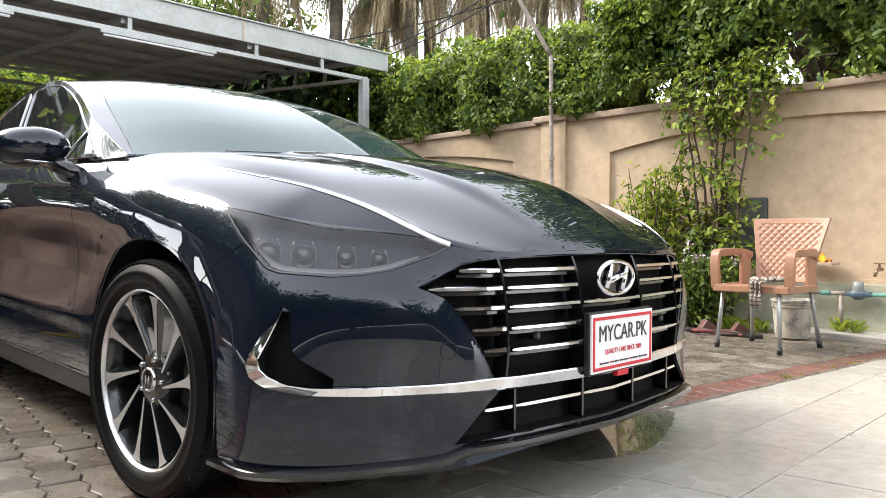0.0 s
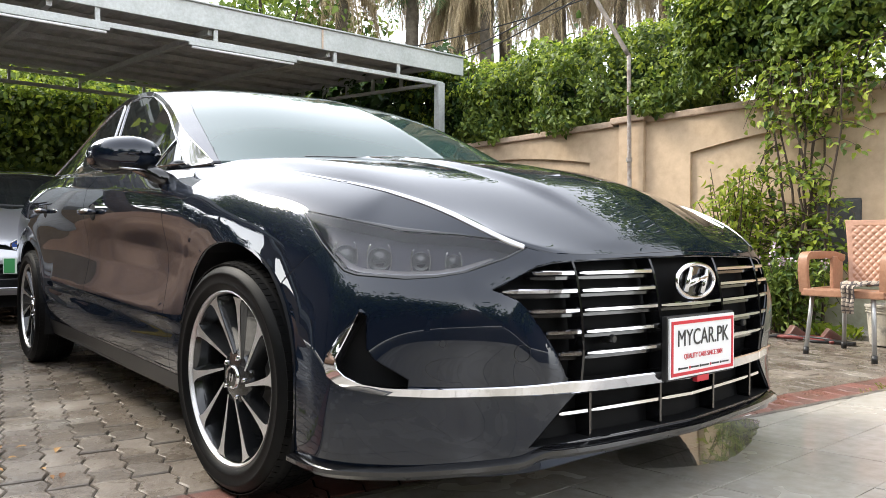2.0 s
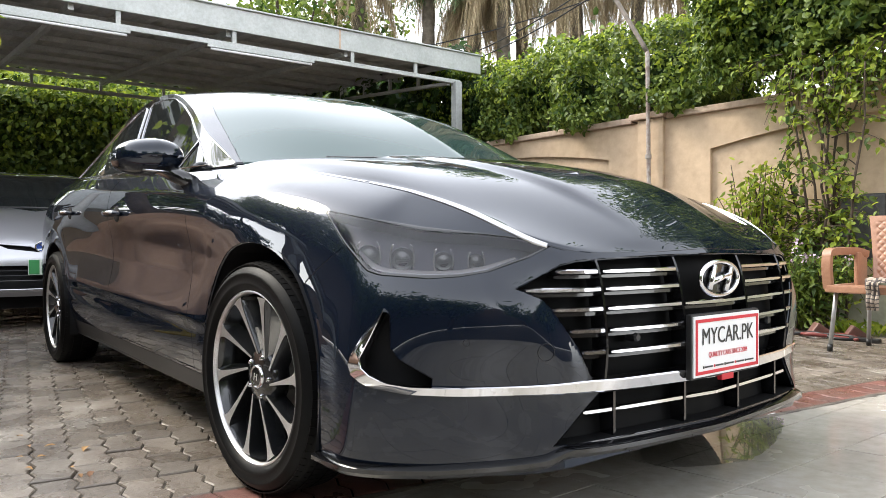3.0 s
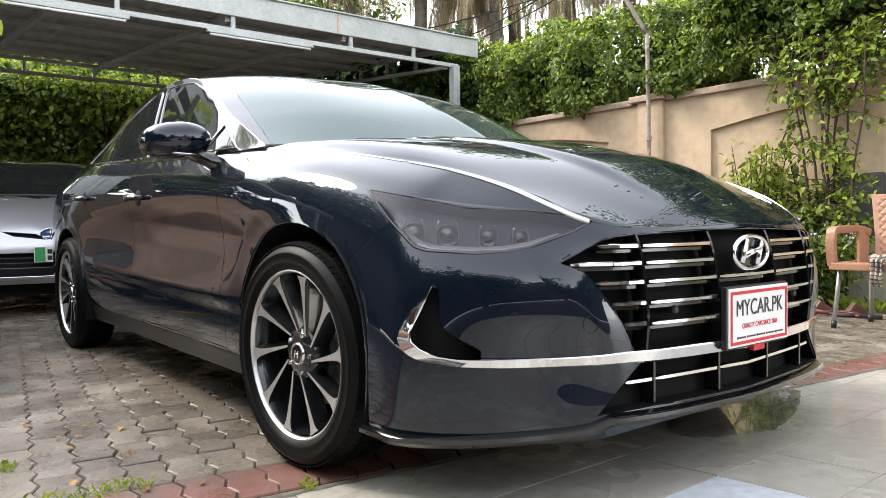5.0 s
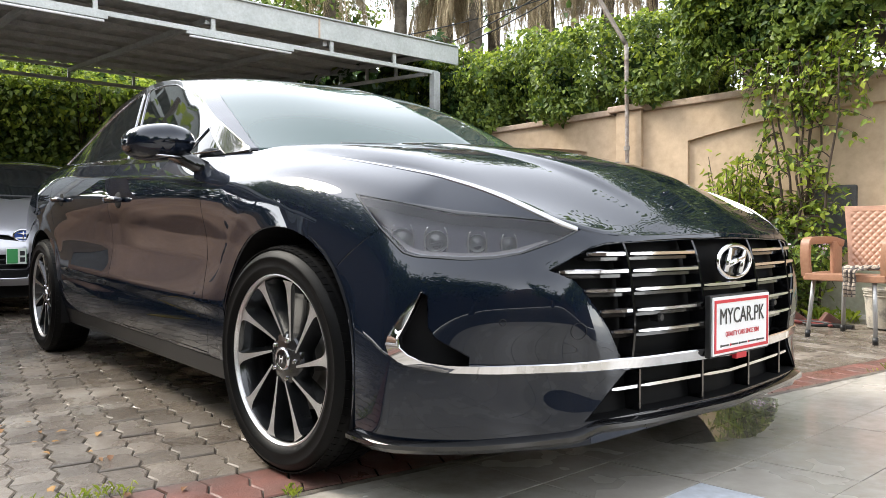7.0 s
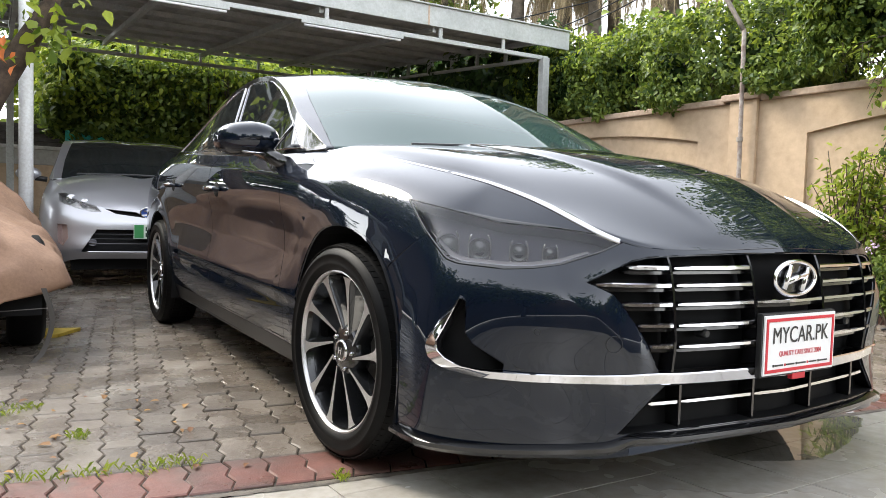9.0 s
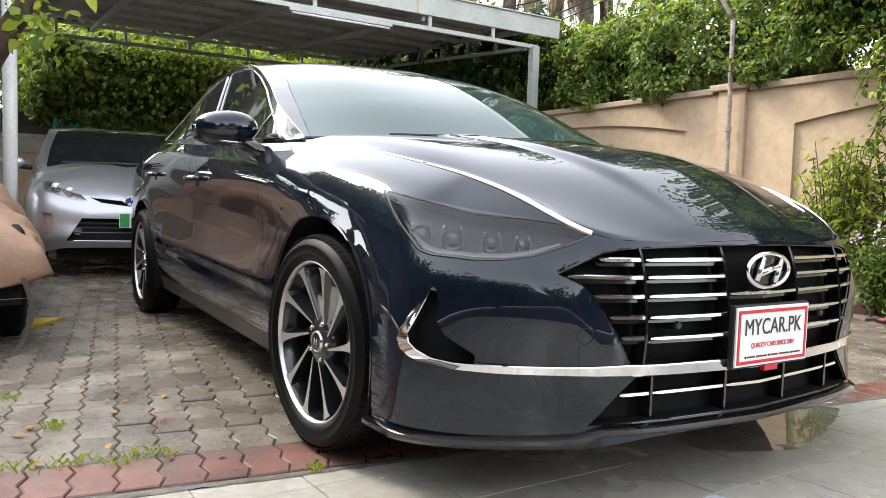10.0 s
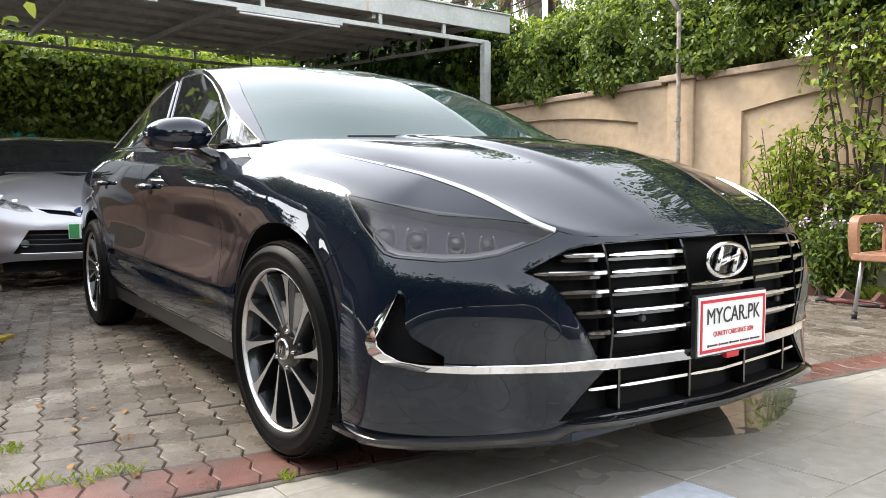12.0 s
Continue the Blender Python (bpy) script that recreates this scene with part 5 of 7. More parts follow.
# ---- trim on the nose ----
def diag(a, z, s=-1):
    """A point and normal on the skin near a front corner; s: -1 the car's right, 1 its left."""
    return on_skin(SHELL, DIAG if s < 0 else DIAG_L, a, z, -1 if s < 0 else 1)


def front(y, z):
    return on_skin(SHELL, FRONT, y, z, -1)


def bar_row(corner, nose, s):
    return [diag(a, z, s) for a, z in resample(corner, 26)] + [front(s * abs(y), z) for y, z in resample(nose, 14)]


for s in (-1, 1):
    outer = bar_row([(-.188, .553), (-.237, .494), (-.272, .440), (-.2765, .414), (-.262, .392), (-.2235, .375), (-.131, .361), (-.023, .358), (.12, .359), (.20, .358)], [(.48, .357), (.26, .354), (0, .352)], s)
    inner = bar_row([(-.184, .545), (-.2135, .483), (-.237, .437), (-.2326, .42), (-.21, .400), (-.174, .388), (-.12, .381), (-.0247, .380), (.119, .381), (.20, .383)], [(.48, .384), (.26, .385), (0, .383)], s)
    ok = [(p, q) for p, q in zip(outer, inner) if p[0] and q[0]]
    bm = bmesh.new()
    tip_in = [1 - min(1, max(0, (k - 9) / 10)) for k in range(len(ok))]
    ribbon(bm, [p for p, q in ok], [(q[0] + q[1] * .018 * w, q[1]) for (p, q), w in zip(ok, tip_in)], .006, .02)
    part("bumper_trim", bm, CHROME, car, "bright chrome bumper moulding", angle=35)
    # strip along the hood's edge, in two lengths
    rows = list(run_along(relaxed(shoulder[i0:i1 + 1][:, None], 4, .1)[:, 0], i1 + 1 - i0))
    for i_from, i_to in ((0, int(.52 * len(rows))), (int(.525 * len(rows)), int(.945 * len(rows)))):
        run = [Vector((r[0], -s * r[1], r[2])) for r in rows[i_from:i_to]]
        bm = bmesh.new()
        out_row, in_row = [], []
        for k, p in enumerate(run):
            n = SHELL.normal(p)[0]
            n = (n + Vector((0, 0, 1))).normalized()
            way = (run[min(k + 1, len(run) - 1)] - run[max(k - 1, 0)]).normalized()
            across = way.cross(n).normalized() * (1 if s < 0 else -1)
            w = .003 + .0085 * min(1, (k + i_from) / len(rows) * 1.1) * (1 if s < 0 else .5)
            out_row.append((p + across * w - n * .001, n))
            in_row.append((p - across * w * .6, n))
        ribbon(bm, out_row, in_row, .0022, .006)
        part("hood_strip", bm, SATIN_CHROME, car, "chrome strip along the hood", angle=35)

# grille bars, ribs and the badge
def bar(bm, y0, y1, z0, z1, proud=.012, tall=.011):
    """One chrome grille bar between two places on the nose, slanted cut ends, following the nose's curve."""
    n = 10
    prev = None
    for k in range(n + 1):
        f = k / n
        y, z = y0 + (y1 - y0) * f, z0 + (z1 - z0) * f
        p, m = front(y, z)
        if not p:
            continue
        x = p.x - .012 + proud
        half = tall / 2
        if k == 0:
            half *= .55
        ring = [bm.verts.new(q) for q in ((x - .022, y, z + half * .9), (x - .004, y, z + half), (x, y, z + half * .55), (x, y, z - half * .75), (x - .006, y, z - half), (x - .022, y, z - half * .9))]
        if prev:
            for j in range(6):
                bm.faces.new((prev[j], prev[(j + 1) % 6], ring[(j + 1) % 6], ring[j]))
        else:
            bm.faces.new(ring)
        prev = ring
    bm.faces.new(prev[::-1])
    bmesh.ops.recalc_face_normals(bm, faces=bm.faces)
    return bm


RIBS = (-.405, -.145, .145, .405)
HEIGHTS = (.634, .593, .548, .498, .448)
LIMITS = (.514, .588, .532, .494, .462)
for z, limit in zip(HEIGHTS, LIMITS):
    for y0, y1 in ((-limit, -.412), (-.396, -.152), (-.138, .138), (.152, .396), (.412, limit)):
        if abs(y0) < .14 and z > .57 or abs(y0) < .14 and z < .53:
            continue
        part("grille_bar", bar(bmesh.new(), *((y0, y1) if y0 < 0 else (y1, y0)), z, z), CHROME, grille, "chrome grille bar", angle=30)
        # dark blade behind each bar
        bm = bmesh.new()
        bar(bm, *((y0, y1) if y0 < 0 else (y1, y0)), z - .012, z - .012, -.006, .012)
        part("grille_blade", bm, GLOSS_BLACK, grille)
for y in RIBS:
    bm = bmesh.new()
    prev = None
    for z in np.linspace(.384, .664, 16):
        x = front(y, z)[0].x
        ring = [bm.verts.new(q) for q in ((x - .045, y - .004, z), (x - .002, y - .004, z), (x + .001, y, z), (x - .002, y + .004, z), (x - .045, y + .004, z))]
        if prev:
            for k in range(5):
                bm.faces.new((prev[k], prev[(k + 1) % 5], ring[(k + 1) % 5], ring[k]))
        prev = ring
    bmesh.ops.recalc_face_normals(bm, faces=bm.faces)
    part("grille_rib", bm, GLOSS_BLACK, grille)
for y0, y1 in ((-.455, -.372), (-.360, -.128), (-.118, .118), (.128, .360), (.372, .455)):
    part("intake_bar", bar(bmesh.new(), *((y0, y1) if y0 < 0 else (y1, y0)), .308, .308, .004, .012), CHROME, intake, "chrome intake bar", angle=30)
for y in (-.366, -.123, .123, .366):
    part("intake_rib", box((front(y, .3)[0].x - .05, y - .004, .246), (front(y, .3)[0].x - .006, y + .004, .352)), GLOSS_BLACK, intake)
for y in (-.30, .30):
    bm = bmesh.new()
    lathe(bm, [(.0, .0), (.008, .0), (.011, -.006), (.012, -.03)], (front(y, .473)[0].x - .012, y, .473), "x", 16)
    part("parking_sensor", bm, BLACK_PLASTIC, grille)


def ring_points(cx, cz, rx, rz, n=40):
    return [(cx + rx * math.cos(2 * math.pi * k / n), cz + rz * math.sin(2 * math.pi * k / n)) for k in range(n)]


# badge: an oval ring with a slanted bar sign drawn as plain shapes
badge = thing("badge", "", "")
badge.parent = grille
bx = .888
bm = bmesh.new()
loop = [Vector((bx, y, z)) for y, z in ring_points(0, .606, .086, .044)]
tube(bm, loop + loop[:2], .0062, 10, False)
part("ring", bm, CHROME, badge, "chrome oval ring", smooth=True)
bm = bmesh.new()
fan = [bm.verts.new((bx - .006, y, z)) for y, z in ring_points(0, .606, .084, .042)]
bm.faces.new(fan)
part("backing", bm, GLOSS_BLACK, badge)
for pts in ([(-.050, .579), (-.024, .640)], [(.024, .572), (.050, .633)], [(-.040, .597), (.040, .616)]):
    bm = bmesh.new()
    tube(bm, [(bx + .002, y, z) for y, z in pts], .0085, 10)
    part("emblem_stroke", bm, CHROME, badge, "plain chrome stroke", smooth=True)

# dealer's plate
plate = thing("dealer_plate", "", "")
plate.parent = car
RED = material("red print", (0.55, 0.015, 0.03), 0.4)
WHITE = material("white print", (0.80, 0.80, 0.80), 0.35)
INK = material("black print", (0.02, 0.02, 0.022), 0.4)
PX, PZ0, PZ1, PW = .914, .364, .516, .150
part("backing", box((PX - .022, -PW - .005, PZ0 - .006), (PX - .006, PW + .005, PZ1 + .005), .003), BLACK_PLASTIC, plate)
part("board", box((PX - .006, -PW, PZ0), (PX - .001, PW, PZ1), .001), WHITE, plate, "white board")
for lo, hi in (((-PW + .006, PZ1 - .016), (PW - .006, PZ1 - .008)), ((-PW + .006, PZ0 + .006), (PW - .006, PZ0 + .014)),
               ((-PW + .006, PZ0 + .014), (-PW + .014, PZ1 - .016)), ((PW - .014, PZ0 + .014), (PW - .006, PZ1 - .016))):
    part("red_line", box((PX - .001, lo[0], lo[1]), (PX + .0006, hi[0], hi[1])), RED, plate)


def words(text, size, place, mat, parent, stretch=1.0, name="lettering"):
    curve = bpy.data.curves.new(name, "FONT")
    curve.body, curve.size, curve.align_x, curve.align_y = text, size, "CENTER", "CENTER"
    curve.extrude = 0.0004
    ob = new(name, curve)
    me = bpy.data.meshes.new_from_object(ob.evaluated_get(bpy.context.evaluated_depsgraph_get()))
    bpy.data.objects.remove(ob)
    me.materials.clear()
    me.materials.append(mat)
    ob = new(name, me)
    ob.parent = parent
    ob.matrix_basis = place @ Matrix.Diagonal((stretch, 1, 1, 1))
    return ob


words("MYCAR.PK", .060, pose(PX + .0004, 0, .462, 90, 0, 90), INK, plate, .84)
words("QUALITY CARS SINCE 2004", .0185, pose(PX + .0004, 0, .4165, 90, 0, 90), RED, plate, .80)
for k in range(5):
    y = -.105 + k * .048
    part("small_print", box((PX - .001, y, .3855), (PX + .0004, y + .034, .3895)), INK, plate)
    part("small_mark", box((PX - .001, y - .008, .3845), (PX + .0004, y - .003, .3905)), RED if k % 2 else INK, plate)
part("red_tab", box((PX - .02, -.02, PZ0 - .02), (PX - .006, .035, PZ0 - .002), .002), RED, plate)

# lip under the bumper
for s in (-1, 1):
    bm = bmesh.new()
    rows = []
    for a, z in resample([(-.375, .196), (-.29, .196), (-.215, .200), (-.07, .206), (.06, .216), (.17, .224), (.215, .240)], 30):
        rows.append(diag(a, z, s))
    rows += [front(s * y, z) for y, z in resample([(.50, .243), (.37, .240), (0, .240)], 14)]
    rows = [r for r in rows if r[0]]
    prev = None
    for p, n in rows:
        flat = Vector((n.x, n.y, 0)).normalized()
        ring = [bm.verts.new(q) for q in (p - flat * .02, p + flat * .004, p + flat * .020 - Vector((0, 0, .008)), p + flat * .020 - Vector((0, 0, .018)), p + flat * .006 - Vector((0, 0, .030)), p - flat * .05 - Vector((0, 0, .034)))]
        if prev:
            for j in range(5):
                bm.faces.new((prev[j], prev[j + 1], ring[j + 1], ring[j]))
        prev = ring
    bmesh.ops.recalc_face_normals(bm, faces=bm.faces)
    part("front_lip", bm, GLOSS_BLACK, car, angle=35)

# small round covers on the bumper
for s in (-1, 1):
    for a, z, r in ((.176, .456, .0195), (.0, .479, .0075)):
        bm = bmesh.new()
        p, n = diag(a, z, s)
        turn = n.to_track_quat("Z", "Y").to_matrix().to_4x4()
        tube(bm, [p + n * .001 + turn.to_3x3() @ Vector((r * math.cos(k * math.pi / 16), r * math.sin(k * math.pi / 16), 0)) for k in range(34)], .0007, 6, False)
        part("tow_cover" if r > .01 else "parking_sensor", bm, BLACK_PLASTIC, car, smooth=True)

# headlamps: a dark tray with lenses behind a clear cover
CLEAR = bpy.data.materials.new("clear lamp cover")
CLEAR.use_nodes = True
ct = CLEAR.node_tree
ct.nodes.remove(ct.nodes["Principled BSDF"])
edge_gloss, see, shine, both_ways = (ct.nodes.new(k) for k in ("ShaderNodeFresnel", "ShaderNodeBsdfTransparent", "ShaderNodeBsdfGlossy", "ShaderNodeMixShader"))
edge_gloss.inputs["IOR"].default_value = 1.55
shine.inputs["Roughness"].default_value = 0.02
ct.links.new(edge_gloss.outputs[0], both_ways.inputs[0])
ct.links.new(see.outputs[0], both_ways.inputs[1])
ct.links.new(shine.outputs[0], both_ways.inputs[2])
ct.links.new(both_ways.outputs[0], ct.nodes["Material Output"].inputs["Surface"])
LAMP_GREY = material("lamp trim", (0.22, 0.22, 0.25), 0.25, 0.4)
PROJECTOR = material("projector glass", (0.006, 0.007, 0.010), 0.03, coat=1.0)
LENS = material("lamp tray", (0.034, 0.034, 0.052), 0.55, spec=0.3)
for key, s in (("r", -1), ("l", 1)):
    bm = lamp_faces[key]
    tray = bm.copy()
    lamp = panel("headlamp", bm, CLEAR, SHELL, car, "dark headlamp behind a clear cover", .0015, .01)
    lamp.visible_shadow = False
    pocket(tray, SHELL, .045, LENS, "tray", lamp)
    mid = np.mean(np.array(LAMP), axis=0)
    wide = [tuple(np.array(p) + (np.array(p) - mid) / np.linalg.norm(np.array(p) - mid) * .0045) for p in LAMP]
    slim = [tuple(np.array(p) - (np.array(p) - mid) / np.linalg.norm(np.array(p) - mid) * .0045) for p in LAMP]
    rim_row = [(diag(*p, s), diag(*q, s)) for p, q in zip(resample(wide + wide[:1], 90), resample(slim + slim[:1], 90))]
    rim_row = [(p, q) for p, q in rim_row if p[0] and q[0]]
    part("lamp_seal", ribbon(bmesh.new(), [p for p, q in rim_row], [q for p, q in rim_row], .0015, .004), GLOSS_BLACK, lamp, "black rubber seal", angle=40)
    for a, z, r in ((-.252, .684, .030), (-.165, .680, .030), (-.062, .676, .024), (.015, .674, .020)):
        p, n = diag(a, z, s)
        d = Vector((.80, s * .55, .05)).normalized()
        turn = d.to_track_quat("Z", "Y").to_matrix().to_4x4()
        bm = bmesh.new()
        lathe(bm, [(.0005, .004), (r * .5, .002), (r * .8, -.004), (r * .82, .004), (r * .95, .006), (r * .98, -.03)], (0, 0, 0), "z", 24)
        bmesh.ops.transform(bm, matrix=Matrix.Translation(p - n * .030) @ turn, verts=bm.verts)
        eye = part("projector", bm, PROJECTOR, lamp, "dark projector lens", smooth=True)
        bm = bmesh.new()
        for out in (-1, 1):
            arc = [(out * r * (.55 + .45 * math.cos(q)) * .95, r * 1.25 * math.sin(q), .006) for q in np.linspace(-1.25, 1.25, 13)]
            tube(bm, arc, .0022, 6)
        bmesh.ops.transform(bm, matrix=Matrix.Translation(p - n * .030) @ turn, verts=bm.verts)
        part("bezel", bm, SATIN_CHROME, eye, smooth=True)
    low = [diag(a, z, s) for a, z in resample([(-.30, .707), (-.232, .648), (-.20, .640), (-.09, .635), (-.02, .638), (.043, .648), (.11, .672)], 30)]
    up = [diag(a, z, s) for a, z in resample([(-.305, .716), (-.225, .660), (-.195, .652), (-.09, .647), (-.02, .650), (.035, .659), (.105, .680)], 30)]
    ok = [((p[0] - p[1] * .016, p[1]), (q[0] - q[1] * .022, q[1])) for p, q in zip(low, up) if p[0] and q[0]]
    part("light_guide", ribbon(bmesh.new(), [p for p, q in ok], [q for p, q in ok], .003, .01), LAMP_GREY, lamp, "grey light strip", angle=40)

# door handles and mirrors
for door, x, z in ((doors[0], -1.40, .826), (doors[1], -2.36, .858), (doors[2], -1.40, .826), (doors[3], -2.36, .858)):
    s = -1 if door in doors[:2] else 1
    p, n = on_skin(SHELL, SIDE, x, z, s)
    bm = bmesh.new()
    bmesh.ops.create_uvsphere(bm, u_segments=24, v_segments=12, radius=1)
    bmesh.ops.transform(bm, matrix=Matrix.Translation(p - n * .004) @ Matrix.Diagonal((.055, .008, .036, 1)), verts=bm.verts)
    part("handle_cup", bm, DARK_VOID, door, smooth=True)
    bm = bmesh.new()
    tube(bm, [p + Vector((dx, s * dy, dz)) for dx, dy, dz in ((-.11, .004, .004), (-.09, .022, .004), (-.04, .036, .003), (.02, .036, .001), (.06, .026, -.001), (.085, .004, -.003))], [.010, .013, .015, .015, .013, .008], 12)
    handle = part("handle", bm, PAINT, door, "painted handle with a chrome edge", smooth=True)
    bm = bmesh.new()
    tube(bm, [p + Vector((dx, s * dy, dz)) for dx, dy, dz in ((-.08, .034, .008), (-.03, .049, .008), (.03, .048, .005), (.07, .034, .002))], .0045, 8)
    part("chrome_edge", bm, CHROME, handle, smooth=True)
for s in (-1, 1):
    mirror = thing("door_mirror", "", "")
    mirror.parent = car
    bm = bmesh.new()
    bmesh.ops.create_uvsphere(bm, u_segments=40, v_segments=24, radius=1)
    for v in bm.verts:
        x, y, z = v.co
        k = (abs(x) ** 2.6 + abs(y) ** 2.6 + abs(z) ** 2.6) ** (-1 / 2.6)
        x, y, z = x * k, y * k, z * k
        if x < -.25:
            x = -.25 - (-.25 - x) * .15
        drop = .012 * (1 + y) if z < 0 else 0
        taper = 1 - .16 * max(0, -y)
        v.co = Vector((-.735 + .105 * x - .025 * (1 - y) * .5 * (1 if y < 0 else .4), s * (.978 - .117 * y), 1.000 + .072 * z * taper + drop))
    cap = [f for f in bm.faces if f.calc_center_median().z > .952]
    cap_bm = lift_out(bm, cap)
    part("housing", cap_bm, PAINT, mirror, "dark blue painted cap", smooth=True)
    part("base", bm, GLOSS_BLACK, mirror, "black lower shell", smooth=True)
    bm = bmesh.new()
    tube(bm, [(-.60, s * .865, .905), (-.645, s * .90, .935), (-.70, s * .95, .972)], [.030, .027, .032], 12)
    part("stalk", bm, GLOSS_BLACK, mirror, smooth=True)
    bm = bmesh.new()
    tube(bm, [(-.655, s * .92, .950), (-.640, s * .97, .950), (-.652, s * 1.02, .953)], .004, 8)
    part("repeater", bm, SATIN_CHROME, mirror, "slim clear turn signal", smooth=True)

# wheels
ALLOY = material("machined alloy", (0.76, 0.76, 0.77), 0.38, 0.85, vary=0.1, scale=40)
DARK_ALLOY = material("dark painted alloy", (0.016, 0.017, 0.019), 0.2, 0.4, coat=0.8)
BRAKE = material("brake steel", (0.22, 0.21, 0.20), 0.4, 0.8)


def build_wheel():
    """A road wheel lying in the xz plane, its outer face towards -y."""
    w = thing("wheel", "", "")
    bm = bmesh.new()
    lathe(bm, [(.240, -.088), (.245, -.099), (.258, -.105), (.262, -.1075), (.266, -.106), (.286, -.1065), (.289, -.1085), (.293, -.106), (.305, -.098), (.314, -.084), (.3225, -.074), (.324, -.03), (.324, .03), (.3225, .074), (.30, .10), (.26, .105), (.238, .09)], (0, 0, 0), "y", 96)
    part("tyre", bm, RUBBER, w, "black road tyre", smooth=True)
    bm = bmesh.new()
    for k in range(84):
        a = 2 * math.pi * k / 84
        m = pose(0, 0, 0, 0, math.degrees(a), 0)
        for y0, y1, slant in ((-.094, -.052, .010), (-.046, -.004, .008), (.004, .046, -.008), (.052, .094, -.010)):
            pts = [(-.0105, y0, .313 if abs(y0) > .08 else .3235), (.0105, y0, .313 if abs(y0) > .08 else .3235), (.0105 + slant, y1, .313 if abs(y1) > .08 else .3235), (-.0105 + slant, y1, .313 if abs(y1) > .08 else .3235)]
            low = [bm.verts.new(m @ Vector(p)) for p in pts]
            top = [bm.verts.new(m @ Vector((p[0], p[1], p[2] + .0028))) for p in pts]
            bm.faces.new(top)
            for j in range(4):
                bm.faces.new((low[j], low[(j + 1) % 4], top[(j + 1) % 4], top[j]))
    bmesh.ops.recalc_face_normals(bm, faces=bm.faces)
    tagged(part("tread", bm, RUBBER, w), kind="stuff")
    bm = bmesh.new()
    lathe(bm, [(.232, -.070), (.2355, -.092), (.239, -.096), (.2445, -.0945), (.245, -.085)], (0, 0, 0), "y", 80)
    rim = part("rim", bm, ALLOY, w, "machined rim edge", angle=40)
    bm = bmesh.new()
    lathe(bm, [(.228, -.086), (.215, -.05), (.208, .03), (.215, .09), (.03, .092)], (0, 0, 0), "y", 64)
    part("barrel", bm, DARK_ALLOY, w, smooth=True)
    bm = bmesh.new()
    lathe(bm, [(.155, .02), (.155, .0), (.09, -.002), (.085, -.02), (.03, -.022)], (0, 0, 0), "y", 48)
    part("brake_disc", bm, BRAKE, w, smooth=False)
    bm = bmesh.new()
    lathe(bm, [(.0, -.074), (.040, -.074), (.072, -.066), (.082, -.052), (.082, -.02)], (0, 0, 0), "y", 40)
    part("hub", bm, DARK_ALLOY, w, angle=40)
    for k in range(10):
        out_a, in_a = radians(12 + 36 * k), radians(12 + 36 * k + 20)
        spot = lambda r, a, y: Vector((r * math.sin(a), y, r * math.cos(a)))
        p0, p1 = spot(.064, in_a, -.0725), spot(.229, out_a, -.088)
        way = (p1 - p0).normalized()
        across = way.cross(Vector((0, 1, 0))).normalized()
        bm = bmesh.new()
        rows = []
        for f, wide in ((0, .0030), (.25, .0044), (.5, .0062), (.7, .0086), (.86, .0118), (.95, .0175), (1, .026)):
            c = p0.lerp(p1, f) + Vector((0, .001 * math.sin(math.pi * f), 0))
            rows.append([bm.verts.new(c + across * wide), bm.verts.new(c - across * wide)])
        for r, t in zip(rows, rows[1:]):
            bm.faces.new((r[0], t[0], t[1], r[1]))
        bmesh.ops.recalc_face_normals(bm, faces=bm.faces)
        for f in bm.faces:
            if f.normal.y > 0:
                f.normal_flip()
        part("spoke_face", bm, ALLOY, w, "machined spoke face")
        bm = bmesh.new()
        rows = []
        for f, wide in ((0, .0036), (.25, .0050), (.5, .0068), (.7, .0091), (.86, .0122), (.95, .0165), (1, .021)):
            c = p0.lerp(p1, f) + Vector((0, .001 * math.sin(math.pi * f) + .002, 0))
            rows.append([bm.verts.new(q) for q in (c + across * wide, c - across * wide, c - across * (wide + .016) + Vector((0, .042, 0)), c + across * (wide + .004) + Vector((0, .048, 0)))])
        for r, t in zip(rows, rows[1:]):
            for j in range(4):
                bm.faces.new((r[j], r[(j + 1) % 4], t[(j + 1) % 4], t[j]))
        bm.faces.new(rows[0])
        bm.faces.new(rows[-1][::-1])
        bmesh.ops.recalc_face_normals(bm, faces=bm.faces)
        part("spoke", bm, DARK_ALLOY, w)
    for k in range(5):
        a = radians(20 + 72 * k)
        bm = bmesh.new()
        lathe(bm, [(.0, -.079), (.005, -.078), (.007, -.073), (.007, -.06)], (.056 * math.sin(a), 0, .056 * math.cos(a)), "y", 12)
        part("wheel_nut", bm, CHROME, w)
    bm = bmesh.new()
    lathe(bm, [(.0, -.081), (.026, -.080)], (0, 0, 0), "y", 32)
    part("centre_cap", bm, GLOSS_BLACK, w)
    bm = bmesh.new()
    lathe(bm, [(.026, -.080), (.029, -.083), (.033, -.080), (.034, -.07)], (0, 0, 0), "y", 32)
    part("cap_ring", bm, CHROME, w, smooth=True)
    bm = bmesh.new()
    for pts in ([(-.009, -.010), (-.005, .011)], [(.005, -.011), (.009, .010)], [(-.008, .0), (.008, .001)]):
        tube(bm, [(p[0], -.0815, p[1]) for p in pts], .0018, 6)
    part("cap_mark", bm, CHROME, w)
    return w


first = build_wheel()
first.parent = car
first.matrix_basis = pose(.012, -.825, .327, 0, 0, 4.5)
for x, s in ((-2.84, -1), (.012, 1), (-2.84, 1)):
    other = copy_thing(first, pose(x, s * .825, .327, 0, 25, (4.5 if x > -1 else 0) + (0 if s < 0 else 180)))
    other.parent = car
